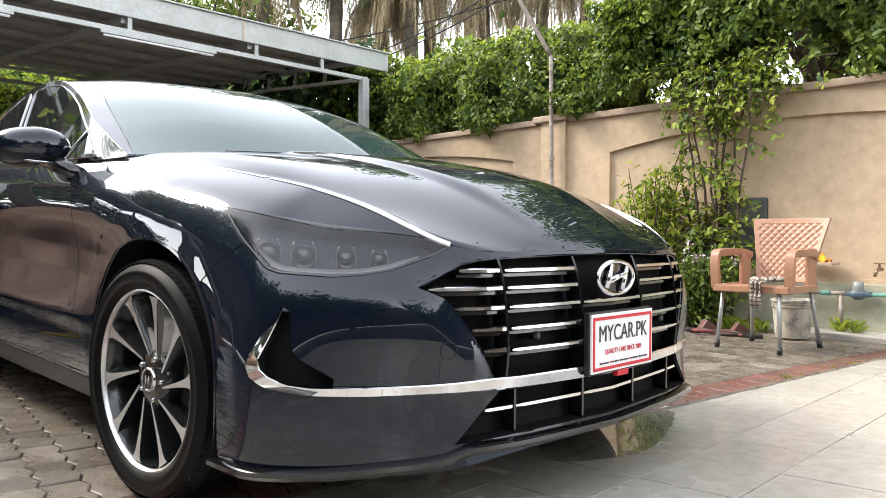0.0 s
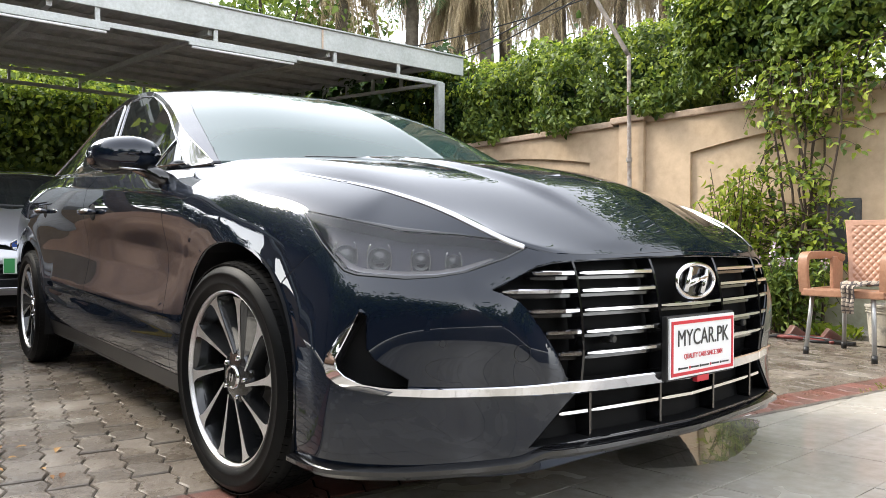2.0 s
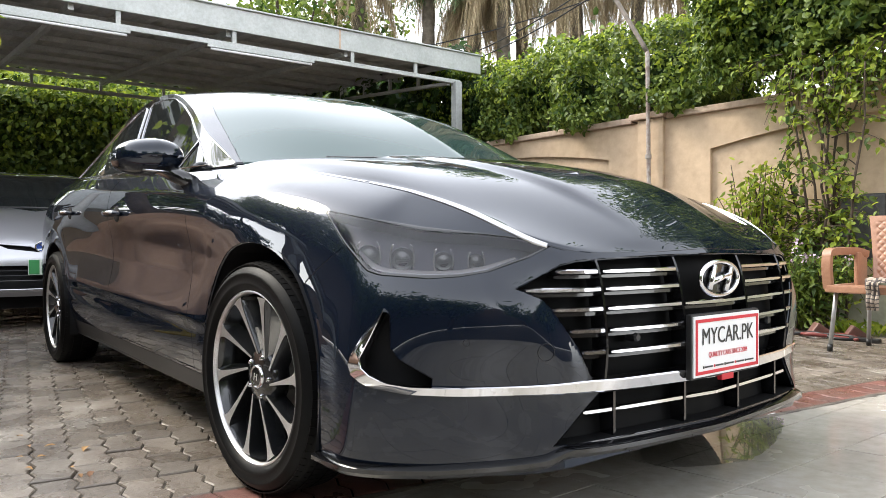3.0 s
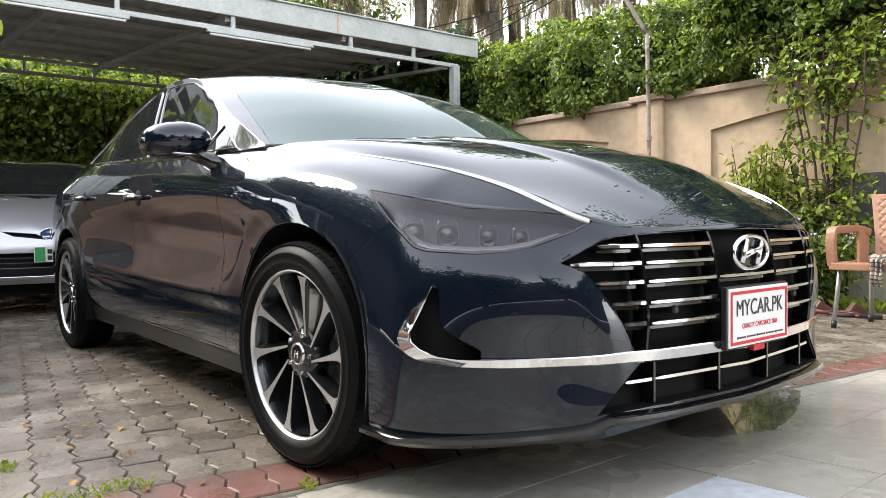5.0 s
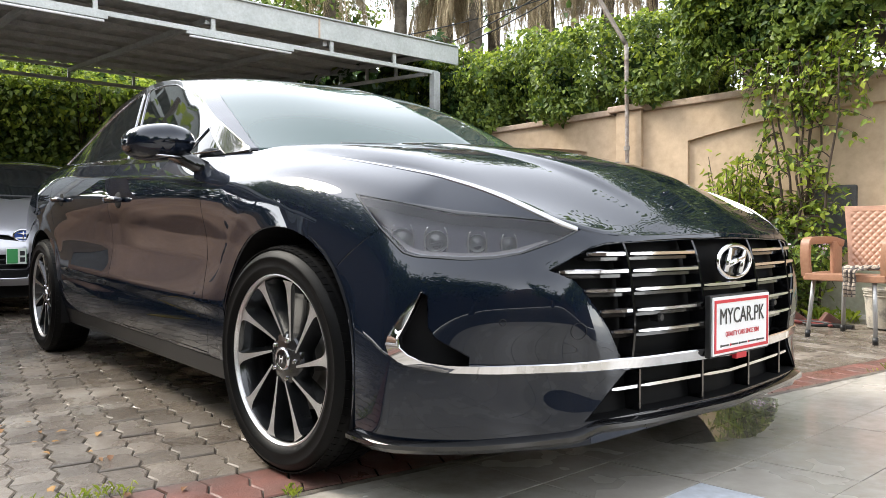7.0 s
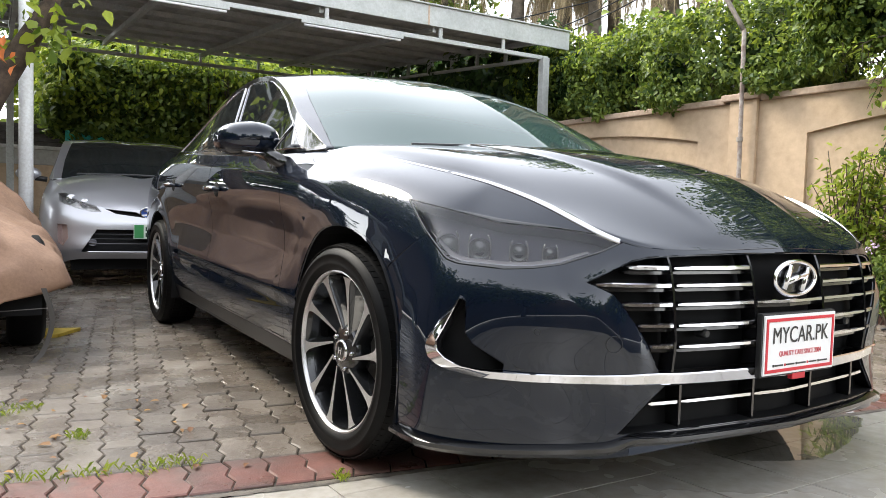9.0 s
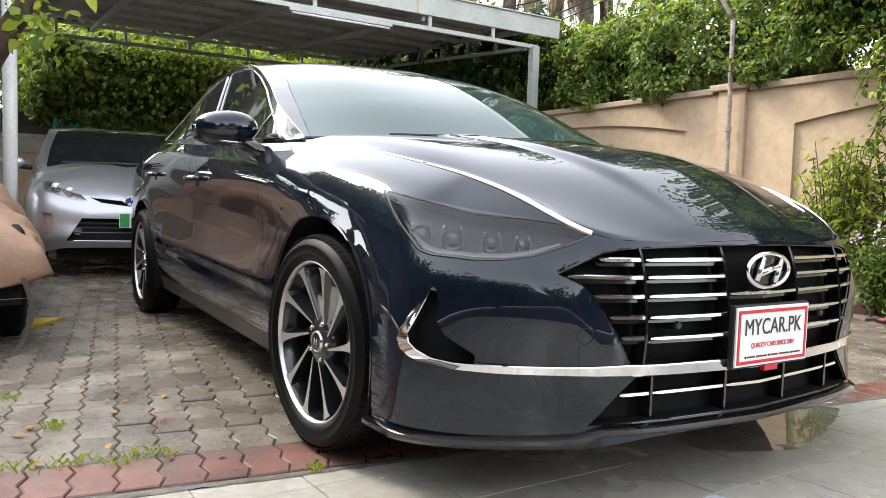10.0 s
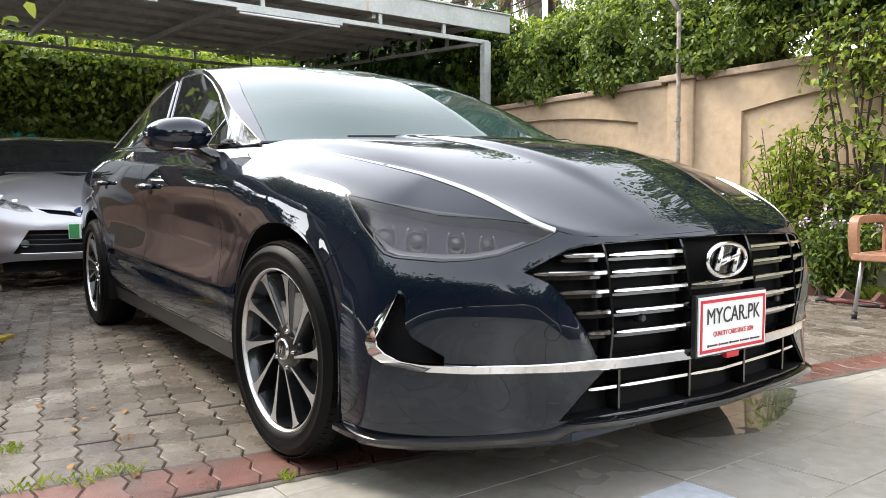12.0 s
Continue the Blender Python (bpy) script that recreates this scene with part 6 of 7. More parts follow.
# wheel housings, underbody
for x in (.012, -2.84):
    for s in (-1, 1):
        bm = bmesh.new()
        rows = []
        for k in range(25):
            a = math.pi * (-.12 + 1.24 * k / 24)
            rows.append([bm.verts.new((x + (ARCH + .012) * math.cos(a), s * y, .335 + (ARCH + .012) * math.sin(a))) for y in (.55, .905)])
        for r, t in zip(rows, rows[1:]):
            bm.faces.new((r[0], r[1], t[1], t[0]))
        part("wheel_housing", bm, DARK_VOID, car)
part("underbody", box((-3.8, -.62, .17), (.55, .62, .30)), DARK_VOID, car)
part("cabin_floor", box((-3.5, -.80, .30), (-.45, .80, .88)), DARK_VOID, car)
part("engine_bay", box((-.45, -.55, .30), (.70, .55, .62)), DARK_VOID, car)
for s in (-1, 1):
    part("liner", box((-2.4, s * .84 - .02, .20), (-.42, s * .84 + .02, .9)), DARK_VOID, car)
# wipers along the foot of the screen
for pts in ([(-.13, .10, .998), (-.12, -.20, .995), (-.22, -.55, .985)], [(-.16, .55, .990), (-.12, .30, .998), (-.11, .05, 1.0)]):
    bm = bmesh.new()
    tube(bm, pts, .006, 6)
    part("wiper", bm, BLACK_PLASTIC, car)


# ---- the silver hatchback behind ----
STATIONS.clear()
station(-4.42, 0, 1, 0, (.10, .30), (.03, .40), (.0, .60), (.05, .85), (.12, 1.05))
station(-4.25, -.62, .8, .5, (.08, .30), (.02, .40), (.0, .60), (.05, .85), (.12, 1.05))
station(-3.60, -.84, 0, 1, (.06, .22), (.02, .35), (.0, .60), (.02, .85), (.10, 1.03))
station(-2.20, -.87, 0, 1, (.06, .20), (.02, .35), (.0, .60), (.02, .80), (.08, .99))
station(-1.20, -.87, 0, 1, (.06, .20), (.02, .35), (.0, .60), (.03, .80), (.10, .95))
station(-.60, -.85, -.05, 1, (.05, .18), (.02, .32), (.0, .55), (.03, .74), (.14, .90))
station(-.28, -.78, -.35, .9, (.03, .18), (.01, .32), (.0, .52), (.03, .70), (.14, .83))
station(-.12, -.64, -.7, .7, (.05, .25), (.0, .34), (.01, .48), (.03, .62), (.12, .76))
station(-.03, -.36, -.93, .3, (.06, .265), (.0, .34), (.02, .45), (.03, .58), (.08, .70))
station(.0, 0, -1, 0, (.06, .265), (.0, .34), (.02, .45), (.03, .58), (.08, .69))
p_shell = relaxed(surface(STATIONS, 220, 50), 4, 2)
p_shell[[0, -1], :, 1] = 0
p_line = p_shell[:, -1]
j0 = int(np.argmin(np.abs(p_line[:, 0] + 1.0) + (p_line[:, 1] > -.1) * 9))
edge_row = run_along(p_line[j0:], 60)
mid_row = [(-.95, -.0, 1.00), (-.70, 0, .945), (-.45, 0, .875), (-.25, 0, .79), (-.08, 0, .69)]
mid_row = catmull(mid_row, 60)
p_hood = np.array([[edge_row[i] * (1 - w) + mid_row[i] * w + np.array([0, 0, .045 * math.sin(math.pi * w) * (1 - i / 59)]) for w in np.linspace(0, 1, 24)] for i in range(60)])
p_belt = [(-1.0, -.76, .945), (-1.4, -.79, .965), (-2.0, -.79, .99), (-2.8, -.77, 1.01), (-3.6, -.74, 1.03), (-4.2, -.66, 1.05)]
p_rail = [(-1.0, -.75, .955), (-1.4, -.72, 1.14), (-2.0, -.66, 1.37), (-2.8, -.62, 1.41), (-3.6, -.58, 1.33), (-4.2, -.60, 1.08)]
p_crown = [(-.85, 0, .985), (-1.25, 0, 1.17), (-1.85, 0, 1.385), (-2.8, 0, 1.44), (-3.6, 0, 1.37), (-4.25, 0, 1.10)]
p_dome = [tuple(.5 * (np.array(a) + np.array(b)) + np.array([0, 0, .018])) for a, b in zip(p_rail, p_crown)]
p_side = surface([list(r) for r in zip(p_belt, p_rail)], 60, 12)
p_roof = surface([list(r) for r in zip(p_rail, p_dome, p_crown)], 80, 24)
hatch = thing("hatchback_car", "silver hatchback parked under the carport, facing out", "car", (-4.70, -.655, 0), turn=-4.0)
bm = both_halves(p_shell)
PS = Skin(bm)
P_ARCH = lambda x: [(x + .345 * math.cos(k * math.pi / 20), .31 + .345 * math.sin(k * math.pi / 20)) for k in range(40)]
for x in (-.93, -3.63):
    for who in (lambda c: c.y < -.5, lambda c: c.y > .5):
        bmesh.ops.delete(bm, geom=carve(bm, SIDE, P_ARCH(x), who), context="FACES")
REFLECTOR = material("lamp reflector", (0.62, 0.62, 0.63), 0.3, 0.5, vary=0.4, scale=25)
EYE_LAMP = [(-.70, .815), (-.60, .82), (-.48, .785), (-.375, .668), (-.45, .665), (-.60, .705), (-.69, .745)]
SLOT = [(-.34, .690), (-.10, .668), (-.05, .640), (.05, .640), (.10, .668), (.34, .690), (.26, .652), (.0, .618), (-.26, .652)]
LOWER = [(-.41, .515), (.41, .515), (.53, .325), (-.53, .325)]
SIDE_LAMP = [(-.705, .555), (-.635, .55), (-.625, .44), (-.665, .375), (-.705, .40)]
ahead = lambda c: c.x > -.6
for s in (1, -1):
    for poly, name, mat, lab in ((EYE_LAMP, "headlamp", CLEAR, "clear headlamp with a round projector"), (SIDE_LAMP, "corner_lamp", CLEAR, "clear upright corner lamp")):
        outline = [(p[0] * s, p[1]) for p in poly]
        cut = lift_out(bm, carve(bm, FRONT, outline, ahead))
        tray = cut.copy()
        lamp = panel(name, cut, mat, PS, hatch, lab, .0015, .01)
        lamp.visible_shadow = False
        pocket(tray, PS, .05, REFLECTOR if name == "headlamp" else material("pale corner reflector", (0.62, 0.50, 0.48), 0.3, 0.4), "reflector", lamp)
        if name == "headlamp":
            for y, z, r in ((.60, .765, .040), (.50, .735, .036)):
                b2 = bmesh.new()
                where, n, k, d = PS.tree.ray_cast(Vector((1, -s * y, z)), Vector((-1, 0, 0)))
                lathe(b2, [(.001, .02), (r * .6, .015), (r * .85, .0), (r, .006), (r * 1.1, -.03)], where - Vector((.03, 0, 0)), "x", 20)
                part("projector", b2, SATIN_CHROME, lamp, smooth=True)
pocket(lift_out(bm, carve(bm, FRONT, SLOT, ahead)), PS, .04, DARK_VOID, "upper_grille", hatch, "black grille slot", (-1, 0, 0))
pocket(lift_out(bm, carve(bm, FRONT, LOWER, ahead)), PS, .05, DARK_VOID, "lower_grille", hatch, "black lower grille", (-1, 0, 0))
panel("body", bm, SILVER_PAINT, PS, hatch)
nose_x = lambda y, z: (PS.tree.ray_cast(Vector((1, y, z)), Vector((-1, 0, 0)))[0] or Vector((-.05, 0, 0))).x
for z, mat, tall in ((.475, BLACK_PLASTIC, .012), (.435, BLACK_PLASTIC, .012), (.395, GLOSS_BLACK, .012), (.322, CHROME, .022)):
    b2 = bmesh.new()
    w = .42 + (.515 - z) * .5
    tube(b2, [(nose_x(y, z) - .012, y, z) for y in np.linspace(-w, w, 17)], tall / 2, 8)
    part("grille_bar", b2, mat, hatch, "chrome lower bar" if mat is CHROME else "", smooth=True)
for s in (-1, 1):
    b2 = bmesh.new()
    lathe(b2, [(.001, .0), (.025, -.002), (.030, .004), (.034, -.03)], (nose_x(s * .44, .405) - .012, s * .44, .405), "x", 20)
    part("fog_lamp", b2, LAMP_GREY, hatch, smooth=True)
b2 = bmesh.new()
loop = [Vector((nose_x(0, .66) + .006, y, z)) for y, z in ring_points(0, .665, .068, .046)]
tube(b2, loop + loop[:2], .007, 8, False)
tube(b2, [(loop[0].x, 0, .63), (loop[0].x, 0, .70)], .006, 6)
tube(b2, [(loop[0].x, -.04, .68), (loop[0].x, .04, .68)], .006, 6)
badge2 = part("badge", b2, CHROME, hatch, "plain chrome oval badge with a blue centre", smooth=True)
b2 = bmesh.new()
b2.faces.new([b2.verts.new((nose_x(0, .66) + .003, y, z)) for y, z in ring_points(0, .665, .066, .044)])
part("backing", b2, material("blue badge", (0.05, 0.10, 0.35), 0.25), badge2)
px = nose_x(0, .50) + .012
board = part("number_plate", box((px - .01, -.125, .44), (px, .125, .565), .002), material("plate white", (0.70, 0.76, 0.68), 0.4), hatch, "green and white plate")
part("green_field", box((px, -.120, .445), (px + .0012, -.045, .56)), material("plate green", (0.06, 0.30, 0.10), 0.4), board)
for z in (.525, .475):
    for k in range(3):
        part("plain_bar", box((px, -.03 + k * .048, z - .018), (px + .001, .004 + k * .048, z + .018)), INK, board)
bm = both_halves(p_hood)
panel("hood", bm, SILVER_PAINT, Skin(bm), hatch)
bm = both_halves(p_roof)
PR = Skin(bm)
screen = [(-1.0, -.68), (-1.4, -.65), (-1.93, -.575), (-1.90, 0), (-1.93, .575), (-1.4, .65), (-1.0, .68), (-.7, .5), (-.6, 0), (-.7, -.5)]
panel("windscreen", lift_out(bm, carve(bm, TOP, screen, lambda c: True)), TINT, PR, hatch, "very dark windscreen")
panel("roof", bm, SILVER_PAINT, PR, hatch)
bm = both_halves(p_side)
PC = Skin(bm)
for who in (lambda c: c.y < 0, lambda c: c.y > 0):
    panel("side_window", lift_out(bm, carve(bm, SIDE, [(-1.35, 1.0), (-1.95, 1.29), (-2.8, 1.37), (-3.5, 1.27), (-3.9, 1.07)], who)), TINT, PC, hatch, "", .001, .004)
panel("pillar_frame", bm, SILVER_PAINT, PC, hatch)
for s in (-1, 1):
    mirror = thing("door_mirror", "", "")
    mirror.parent = hatch
    b2 = bmesh.new()
    bmesh.ops.create_uvsphere(b2, u_segments=24, v_segments=14, radius=1)
    bmesh.ops.transform(b2, matrix=Matrix.Translation((-1.32, s * .96, 1.0)) @ Matrix.Diagonal((.07, .11, .068, 1)), verts=b2.verts)
    part("housing", b2, SILVER_PAINT, mirror, smooth=True)
    b2 = bmesh.new()
    tube(b2, [(-1.30, s * .80, .95), (-1.31, s * .90, .96)], .025, 8)
    part("stalk", b2, BLACK_PLASTIC, mirror, smooth=True)
for x in (-.93, -3.63):
    for s in (-1, 1):
        w = copy_thing(first, pose(x, s * .765, .305, 0, 10, 0 if s < 0 else 180) @ Matrix.Scale(.94, 4))
        w.parent = hatch
part("underbody", box((-4.2, -.60, .16), (-.25, .60, .36)), DARK_VOID, hatch)
part("cabin_floor", box((-4.1, -.70, .36), (-1.0, .70, .90)), DARK_VOID, hatch)
b2 = bmesh.new()
tube(b2, [(-.88, -.55, 1.005), (-.83, -.1, 1.015), (-.86, .35, 1.01)], .008, 6)
part("wiper", b2, BLACK_PLASTIC, hatch)

# green sheet behind the hatchback
tarp = thing("green_sheet", "turquoise plastic sheet hanging behind the hatchback", "sheet")
g = np.zeros((14, 8, 3))
for i in range(14):
    for j in range(8):
        g[i, j] = (-11.75 + .05 * math.sin(i * 1.1 + j), -.80 + .046 * i, 1.66 + .035 * j * (1 - .4 * i / 13) + .02 * math.sin(i * 1.7))
part("sheet", thick_sheet(g, .006), material("turquoise plastic", (0.04, 0.42, 0.33), 0.4), tarp, smooth=True)

# ---- the covered car ----
covered = thing("covered_car", "small car under a draped tan canvas cover", "car")
NX_, CYC = -1.80, -2.235
rows = []
for k in range(60):
    f = k / 59
    x = NX_ - 3.3 * f
    grow = 1 - (1 - min(1, f / .11)) ** 2.4
    wide = .50 + .285 * grow - .04 * max(0, (f - .85) / .15) ** 2
    high = .46 + .28 * (1 - (1 - min(1, f / .22)) ** 2.0) + .25 * max(0, min(1, (f - .46) / .24)) ** 1.3 - .35 * max(0, (f - .80) / .2) ** 2
    hem = .30 + .03 * math.sin(f * 19)
    row = []
    for j in range(61):
        a = math.pi * j / 60
        c, s_ = math.cos(a), math.sin(a)
        y = CYC + wide * math.copysign(abs(c) ** .72, c) * (1 - ((.10 + .36 * min(1, max(0, (f - .40) / .2))) * s_ ** 3))
        z = hem + (high - hem) * s_ ** .95
        q = Vector((x, y, z))
        fold = .050 * noise.noise(Vector((x * 2.2, y * 2.6, z * 3.4))) + .022 * noise.noise(Vector((x * 6, y * 9 + z * 5, z * 9))) - .02 * abs(noise.noise(Vector((x * 3, y * 4 - z * 6, 3))))
        row.append((x + fold * .6, y + fold, z + fold * .7))
    rows.append(row)
g = np.array(rows)
nose_cap = g[0].copy()
front_rows = []
for t in (0.0, .5, .8):
    c = np.array([NX_ + .0, CYC, .02])
    front_rows.append(c + (nose_cap - c) * (0.02 + .98 * t ** .6 if t else .02) + np.array([.03 * (1 - t), 0, 0]))
g = np.concatenate([np.array(front_rows), g])
part("cover", thick_sheet(g, .006), COVER, covered, "creased tan canvas cover", smooth=True)
for x in (-2.32, -4.35):
    for y in (-1.66, -2.81):
        b2 = bmesh.new()
        lathe(b2, [(.17, -.07), (.25, -.085), (.285, -.06), (.285, .06), (.25, .085), (.17, .07)], (x, y, .285), "y", 40, True)
        part("tyre", b2, RUBBER, covered, smooth=True)
part("underbody", box((-4.9, -2.85, .20), (-1.95, -1.60, .42)), DARK_VOID, covered)
STRAP = material("grey webbing", (0.07, 0.062, 0.055), 0.8)
for pts in ([(-1.82, -1.60, .34), (-1.80, -1.565, .20), (-1.79, -1.60, .06), (-1.77, -1.645, .006)], [(-1.80, -1.60, .25), (-1.86, -1.80, .235), (-1.9, -2.1, .23)]):
    b2 = bmesh.new()
    q = catmull(pts, 14)
    prev = None
    for p in q:
        ring = [b2.verts.new(Vector(p) + Vector(d)) for d in ((.0, -.011, 0), (.003, .011, 0), (0, .011, .003), (-.003, -.011, .003))]
        if prev:
            for j in range(4):
                b2.faces.new((prev[j], prev[(j + 1) % 4], ring[(j + 1) % 4], ring[j]))
        prev = ring
    bmesh.ops.recalc_face_normals(b2, faces=b2.faces)
    part("strap", b2, STRAP, covered, "hanging webbing strap")
wedge = thing("yellow_board", "flat yellow board lying on the paving", "board")
b2 = bmesh.new()
top = [(-2.46, -1.66), (-2.46, -1.50), (-2.66, -1.37), (-2.72, -1.66)]
v2 = [b2.verts.new((*p, z)) for z in (.002, .02) for p in top]
b2.faces.new(v2[4:])
b2.faces.new(v2[:4][::-1])
for k in range(4):
    b2.faces.new((v2[k], v2[(k + 1) % 4], v2[4 + (k + 1) % 4], v2[4 + k]))
part("board", b2, material("yellow paint", (0.62, 0.44, 0.05), 0.5, vary=0.2, scale=10), wedge)


# ---- paving, piece by piece ----
def clip_half(poly, inside_of):
    """A polygon cut by the line where inside_of(point) = 0; the positive side stays."""
    out = []
    for p, q in zip(poly, poly[1:] + poly[:1]):
        a, b = inside_of(p), inside_of(q)
        if a >= 0:
            out.append(p)
        if (a >= 0) != (b >= 0):
            f = a / (a - b)
            out.append((p[0] + (q[0] - p[0]) * f, p[1] + (q[1] - p[1]) * f))
    return out


def block_outline(length, width, zig, gap):
    """A paving block with wavy long sides that lock into its neighbours."""
    xs = (0, .25, .5, .75, 1)
    wave = (-zig, zig, -zig, zig, -zig)
    low = [(gap + (length - 2 * gap) * t, gap + w) for t, w in zip(xs, wave)]
    high = [(gap + (length - 2 * gap) * t, width - gap + w) for t, w in zip(xs, wave)]
    return low + high[::-1]


def piece_mesh(outline, top, bevel=.004, deep=.03):
    """Vertices and faces of a slab with a chamfered top; top(x, y) is its height."""
    n = len(outline)
    cx, cy = sum(p[0] for p in outline) / n, sum(p[1] for p in outline) / n
    v = []
    for p in outline:
        d = math.hypot(p[0] - cx, p[1] - cy) + 1e-6
        f = 1 - bevel / d
        x, y = cx + (p[0] - cx) * f, cy + (p[1] - cy) * f
        v.append((x, y, top(x, y)))
    v += [(p[0], p[1], top(*p) - bevel * .8) for p in outline]
    v += [(p[0], p[1], top(*p) - deep) for p in outline]
    f = [tuple(range(n))]
    for k in range(n):
        m = (k + 1) % n
        f += [(k, n + k, n + m, m), (n + k, 2 * n + k, 2 * n + m, n + m)]
    return v, f


L_BLOCK, W_BLOCK = .228, .1115
pavement = thing("pavement", "worn grey interlocking block paving, damp in places", "pavement", kind="structure")
border = thing("red_border", "row of red interlocking blocks along the tiles", "pavement", kind="structure")
rng = np.random.default_rng(77)
outline = block_outline(L_BLOCK, W_BLOCK, .0085, .0024)
v, f = piece_mesh(outline, lambda x, y: 0.0, .0045)
shared = bpy.data.meshes.new("paver")
shared.from_pydata(v, [], f)
shared.update()
shared.materials.append(PAVER)
shared_red = shared.copy()
shared_red.materials.clear()
shared_red.materials.append(RED_PAVER)
TURN = math.atan(.14)
ROW = Matrix.Rotation(-TURN, 4, "Z")
rest_v, rest_f, close = [], [], []
red_v, red_f = [], []
# rows run along the border; u is across the border, w along it
for col in range(-95, 45):
    w = col * W_BLOCK
    for row in range(-54, 1):
        u = row * L_BLOCK + (L_BLOCK / 2 if (col % 2 and row < 0) else 0)
        if row == -1 and col % 2:
            u = row * L_BLOCK + 0
        place = Matrix.Translation((.075, 0, 0)) @ ROW @ Matrix.Translation((u, w, 0))
        c = place @ Vector((L_BLOCK / 2, W_BLOCK / 2, 0))
        if not (-11.9 < c.x < 1.2 and -9 < c.y < 4.02):
            continue
        red_one = row == 0
        tilt = Euler((rng.normal(0, .006), rng.normal(0, .005), rng.normal(0, .006))).to_matrix().to_4x4()
        m = Matrix.Translation((0, 0, rng.normal(0, .0010))) @ place @ tilt
        near = (-1.9 < c.x < .4 and -2.1 < c.y < -.85) or (-.7 < c.x < .8 and 1.2 < c.y < 3.3)
        if red_one and -2.2 < c.y < 3.9:
            ob = new("red_paver", shared_red)
            ob.parent, ob.matrix_basis = border, m
        elif not red_one and near and len(close) < 290:
            ob = new("paver", shared)
            ob.parent, ob.matrix_basis = pavement, m
            close.append(ob)
        else:
            vv, ff = (red_v, red_f) if red_one else (rest_v, rest_f)
            i = len(vv)
            vv += [tuple(m @ Vector(p)) for p in v]
            ff += [tuple(i + k for k in q) for q in f]
PAVER_REST = material("grey paving block, further off", (0.222, 0.190, 0.156), 0.28, color2=(0.145, 0.119, 0.096), scale=5, bump=1.0, bump_scale=48, island=0.28, rough_vary=0.28, stain=(0.27, 0.25, 0.22), stain_scale=2.3, stain_amount=0.25)
RED_REST = material("red paving block, further off", (0.215, 0.090, 0.070), 0.45, stain=(0.10, 0.075, 0.062), stain_scale=5, stain_amount=0.6, color2=(0.16, 0.075, 0.06), scale=6, bump=0.4, bump_scale=120, island=0.2, rough_vary=0.2)
tagged(mesh_object("pavers", rest_v, rest_f, PAVER_REST, pavement), kind="stuff")
if red_v:
    tagged(mesh_object("red_pavers", red_v, red_f, RED_REST, border), kind="stuff")

PALE_TILE = material("pale blue-white tile", (0.66, 0.70, 0.76), 0.2, color2=(0.60, 0.64, 0.70), scale=3)
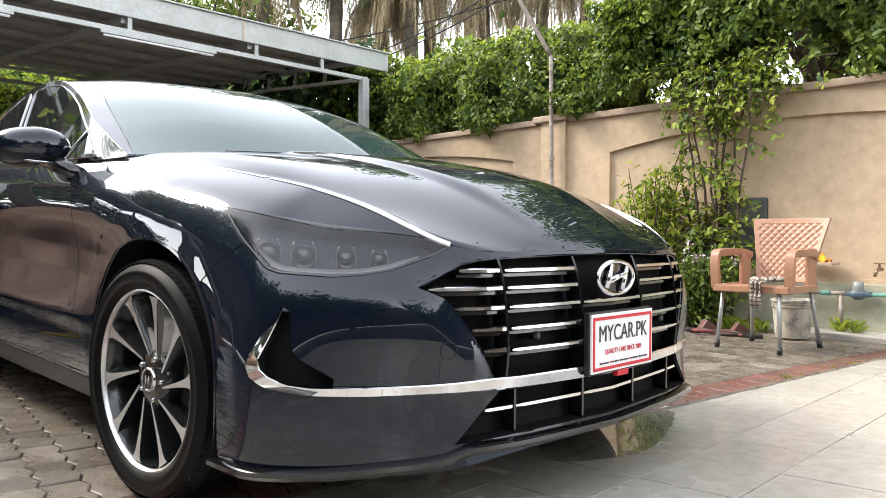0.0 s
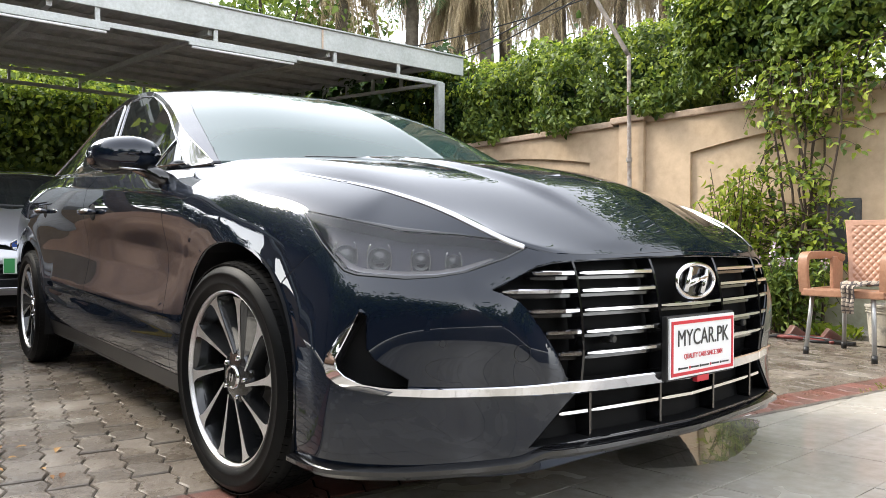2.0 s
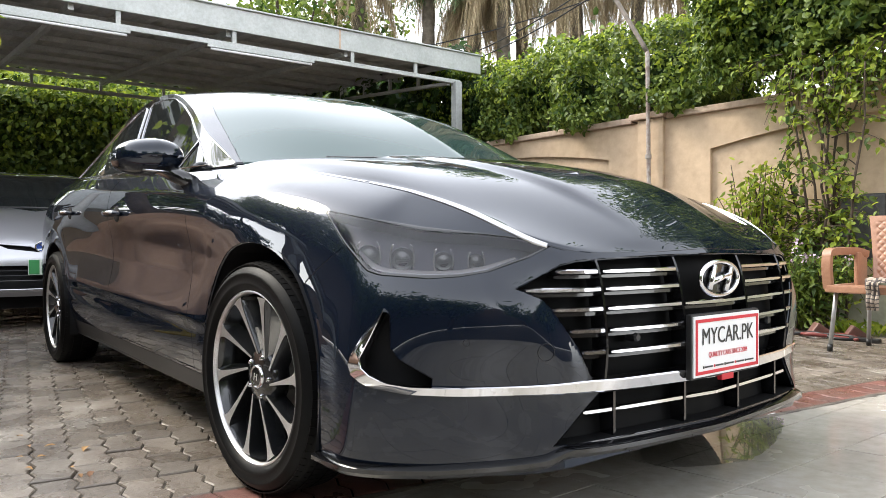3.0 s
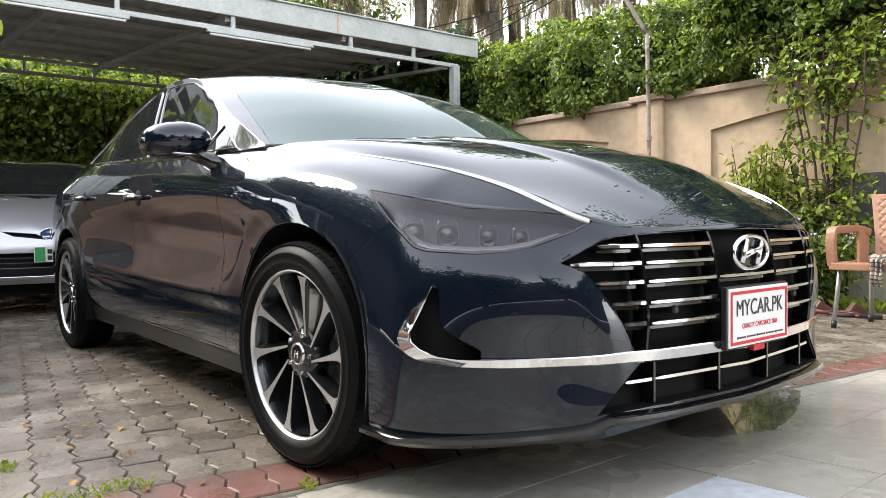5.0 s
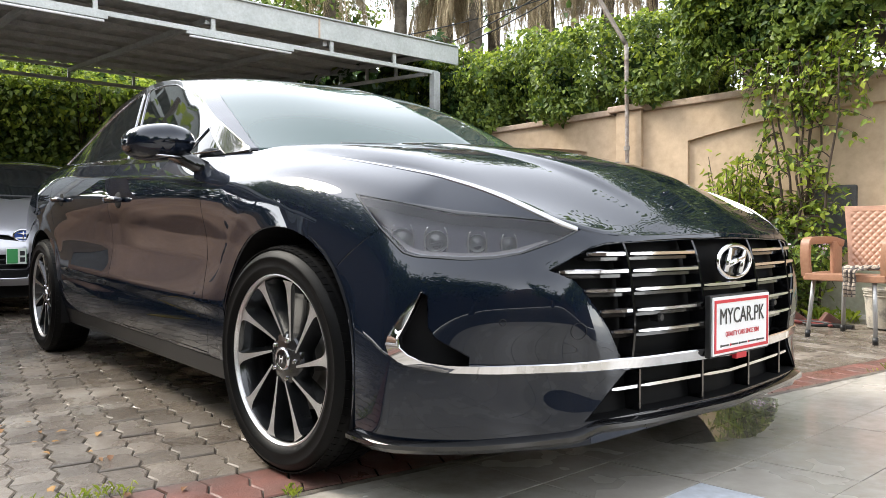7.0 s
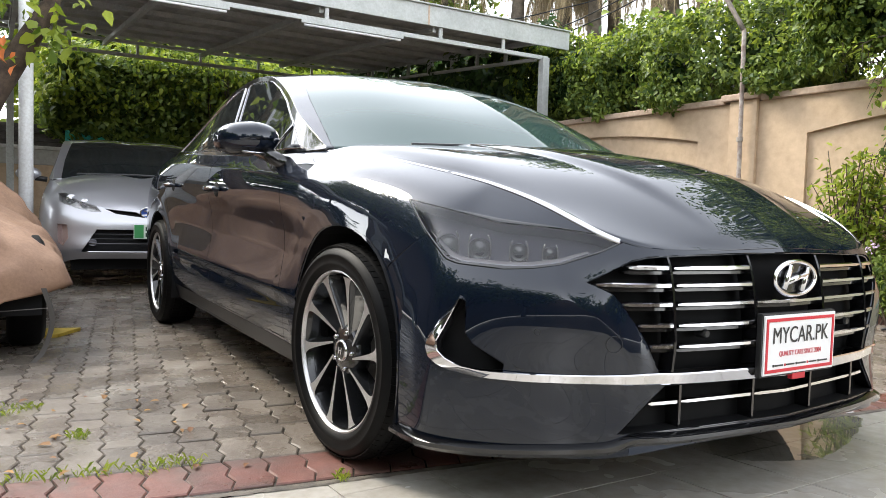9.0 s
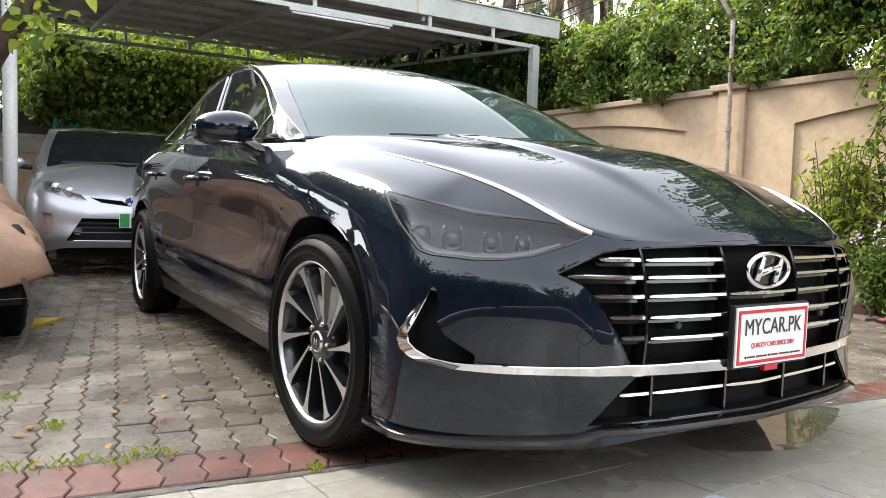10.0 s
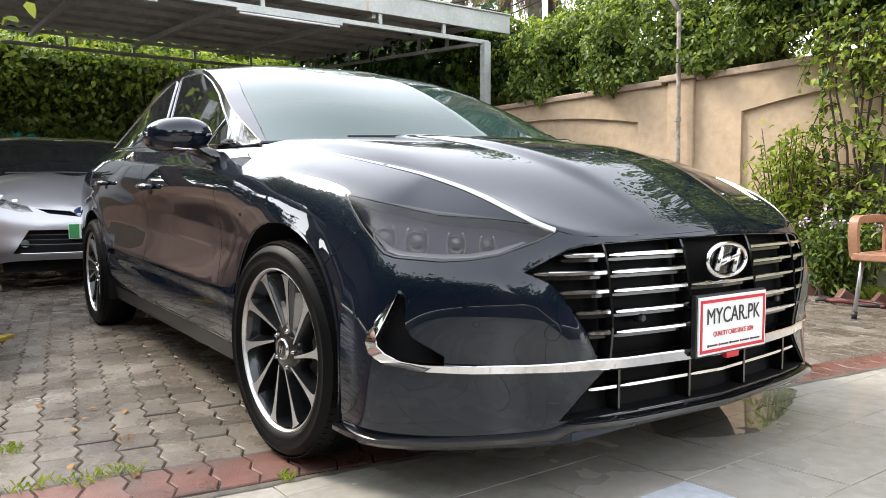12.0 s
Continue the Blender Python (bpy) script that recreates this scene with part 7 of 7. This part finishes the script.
# tiles, laid square to the wall and cut along the border
terrace = thing("terrace_floor", "cream ceramic tiles, damp near the car", "floor", kind="structure")
PITCH_X, PITCH_Y = .2865, .2895
rest_v, rest_f, count = [], [], 0
for i in range(-6, 6):
    for j in range(-34, 15):
        x0, y0 = .878 + i * PITCH_X, .430 + j * PITCH_Y
        g = .0016
        poly = [(x0 + g, y0 + g), (x0 + PITCH_X - g, y0 + g), (x0 + PITCH_X - g, y0 + PITCH_Y - g), (x0 + g, y0 + PITCH_Y - g)]
        poly = clip_half(poly, lambda p: p[0] - edge_out(p[1]) - .022)
        poly = clip_half(poly, lambda p: 4.02 - p[1])
        if len(poly) < 3:
            continue
        lift = rng.normal(0, .0006)
        vv, ff = piece_mesh(poly, lambda x, y: tile_z(x) + lift, .0012, .012)
        c = np.mean(np.array(poly), axis=0)
        if c[0] < 1.75 and -1.4 < c[1] < 4.2 and count < 295:
            pale = abs(c[0] - 1.02) < .12 and abs(c[1] + .25) < .12
            ob = mesh_object("tile", vv, ff, PALE_TILE if pale else TILE, terrace)
            count += 1
        else:
            k = len(rest_v)
            rest_v += vv
            rest_f += [tuple(k + q for q in face) for face in ff]
tagged(mesh_object("tiles", rest_v, rest_f, TILE_REST, terrace), kind="stuff")
corners = [(edge_out(-9.5) + .012, -9.5), (2.61, -9.5), (2.61, 4.05), (edge_out(4.05) + .012, 4.05)]
mesh_object("mortar_bed", [(x, y, tile_z(x) - .004) for x, y in corners], [(0, 1, 2, 3)], GROUT, terrace)
# ragged cement along the border
CEMENT = material("dirty ragged cement", (0.17, 0.145, 0.115), 0.6, color2=(0.07, 0.06, 0.05), scale=14, bump=1.0, bump_scale=60)
verts, faces = [], []
for k, y in enumerate(np.arange(-6.0, 4.0, .025)):
    out = .030 + .016 * noise.noise(Vector((y * 6, 1, 0))) + .010 * noise.noise(Vector((y * 23, 5, 0)))
    for d, lift in ((-.012, -.004), (.004, .0030), (out - .006, .0032), (out, .0004)):
        x = edge_out(y) + d
        verts.append((x, y, max(0, tile_z(x)) + lift + .002 * noise.noise(Vector((x * 60, y * 40, 0)))))
    if k:
        i = 4 * k
        faces += [(i - 4 + j, i + j, i + j + 1, i - 3 + j) for j in range(3)]
mesh_object("cement_edge", verts, [q[::-1] for q in faces], CEMENT, border, "ragged dirty cement joint")
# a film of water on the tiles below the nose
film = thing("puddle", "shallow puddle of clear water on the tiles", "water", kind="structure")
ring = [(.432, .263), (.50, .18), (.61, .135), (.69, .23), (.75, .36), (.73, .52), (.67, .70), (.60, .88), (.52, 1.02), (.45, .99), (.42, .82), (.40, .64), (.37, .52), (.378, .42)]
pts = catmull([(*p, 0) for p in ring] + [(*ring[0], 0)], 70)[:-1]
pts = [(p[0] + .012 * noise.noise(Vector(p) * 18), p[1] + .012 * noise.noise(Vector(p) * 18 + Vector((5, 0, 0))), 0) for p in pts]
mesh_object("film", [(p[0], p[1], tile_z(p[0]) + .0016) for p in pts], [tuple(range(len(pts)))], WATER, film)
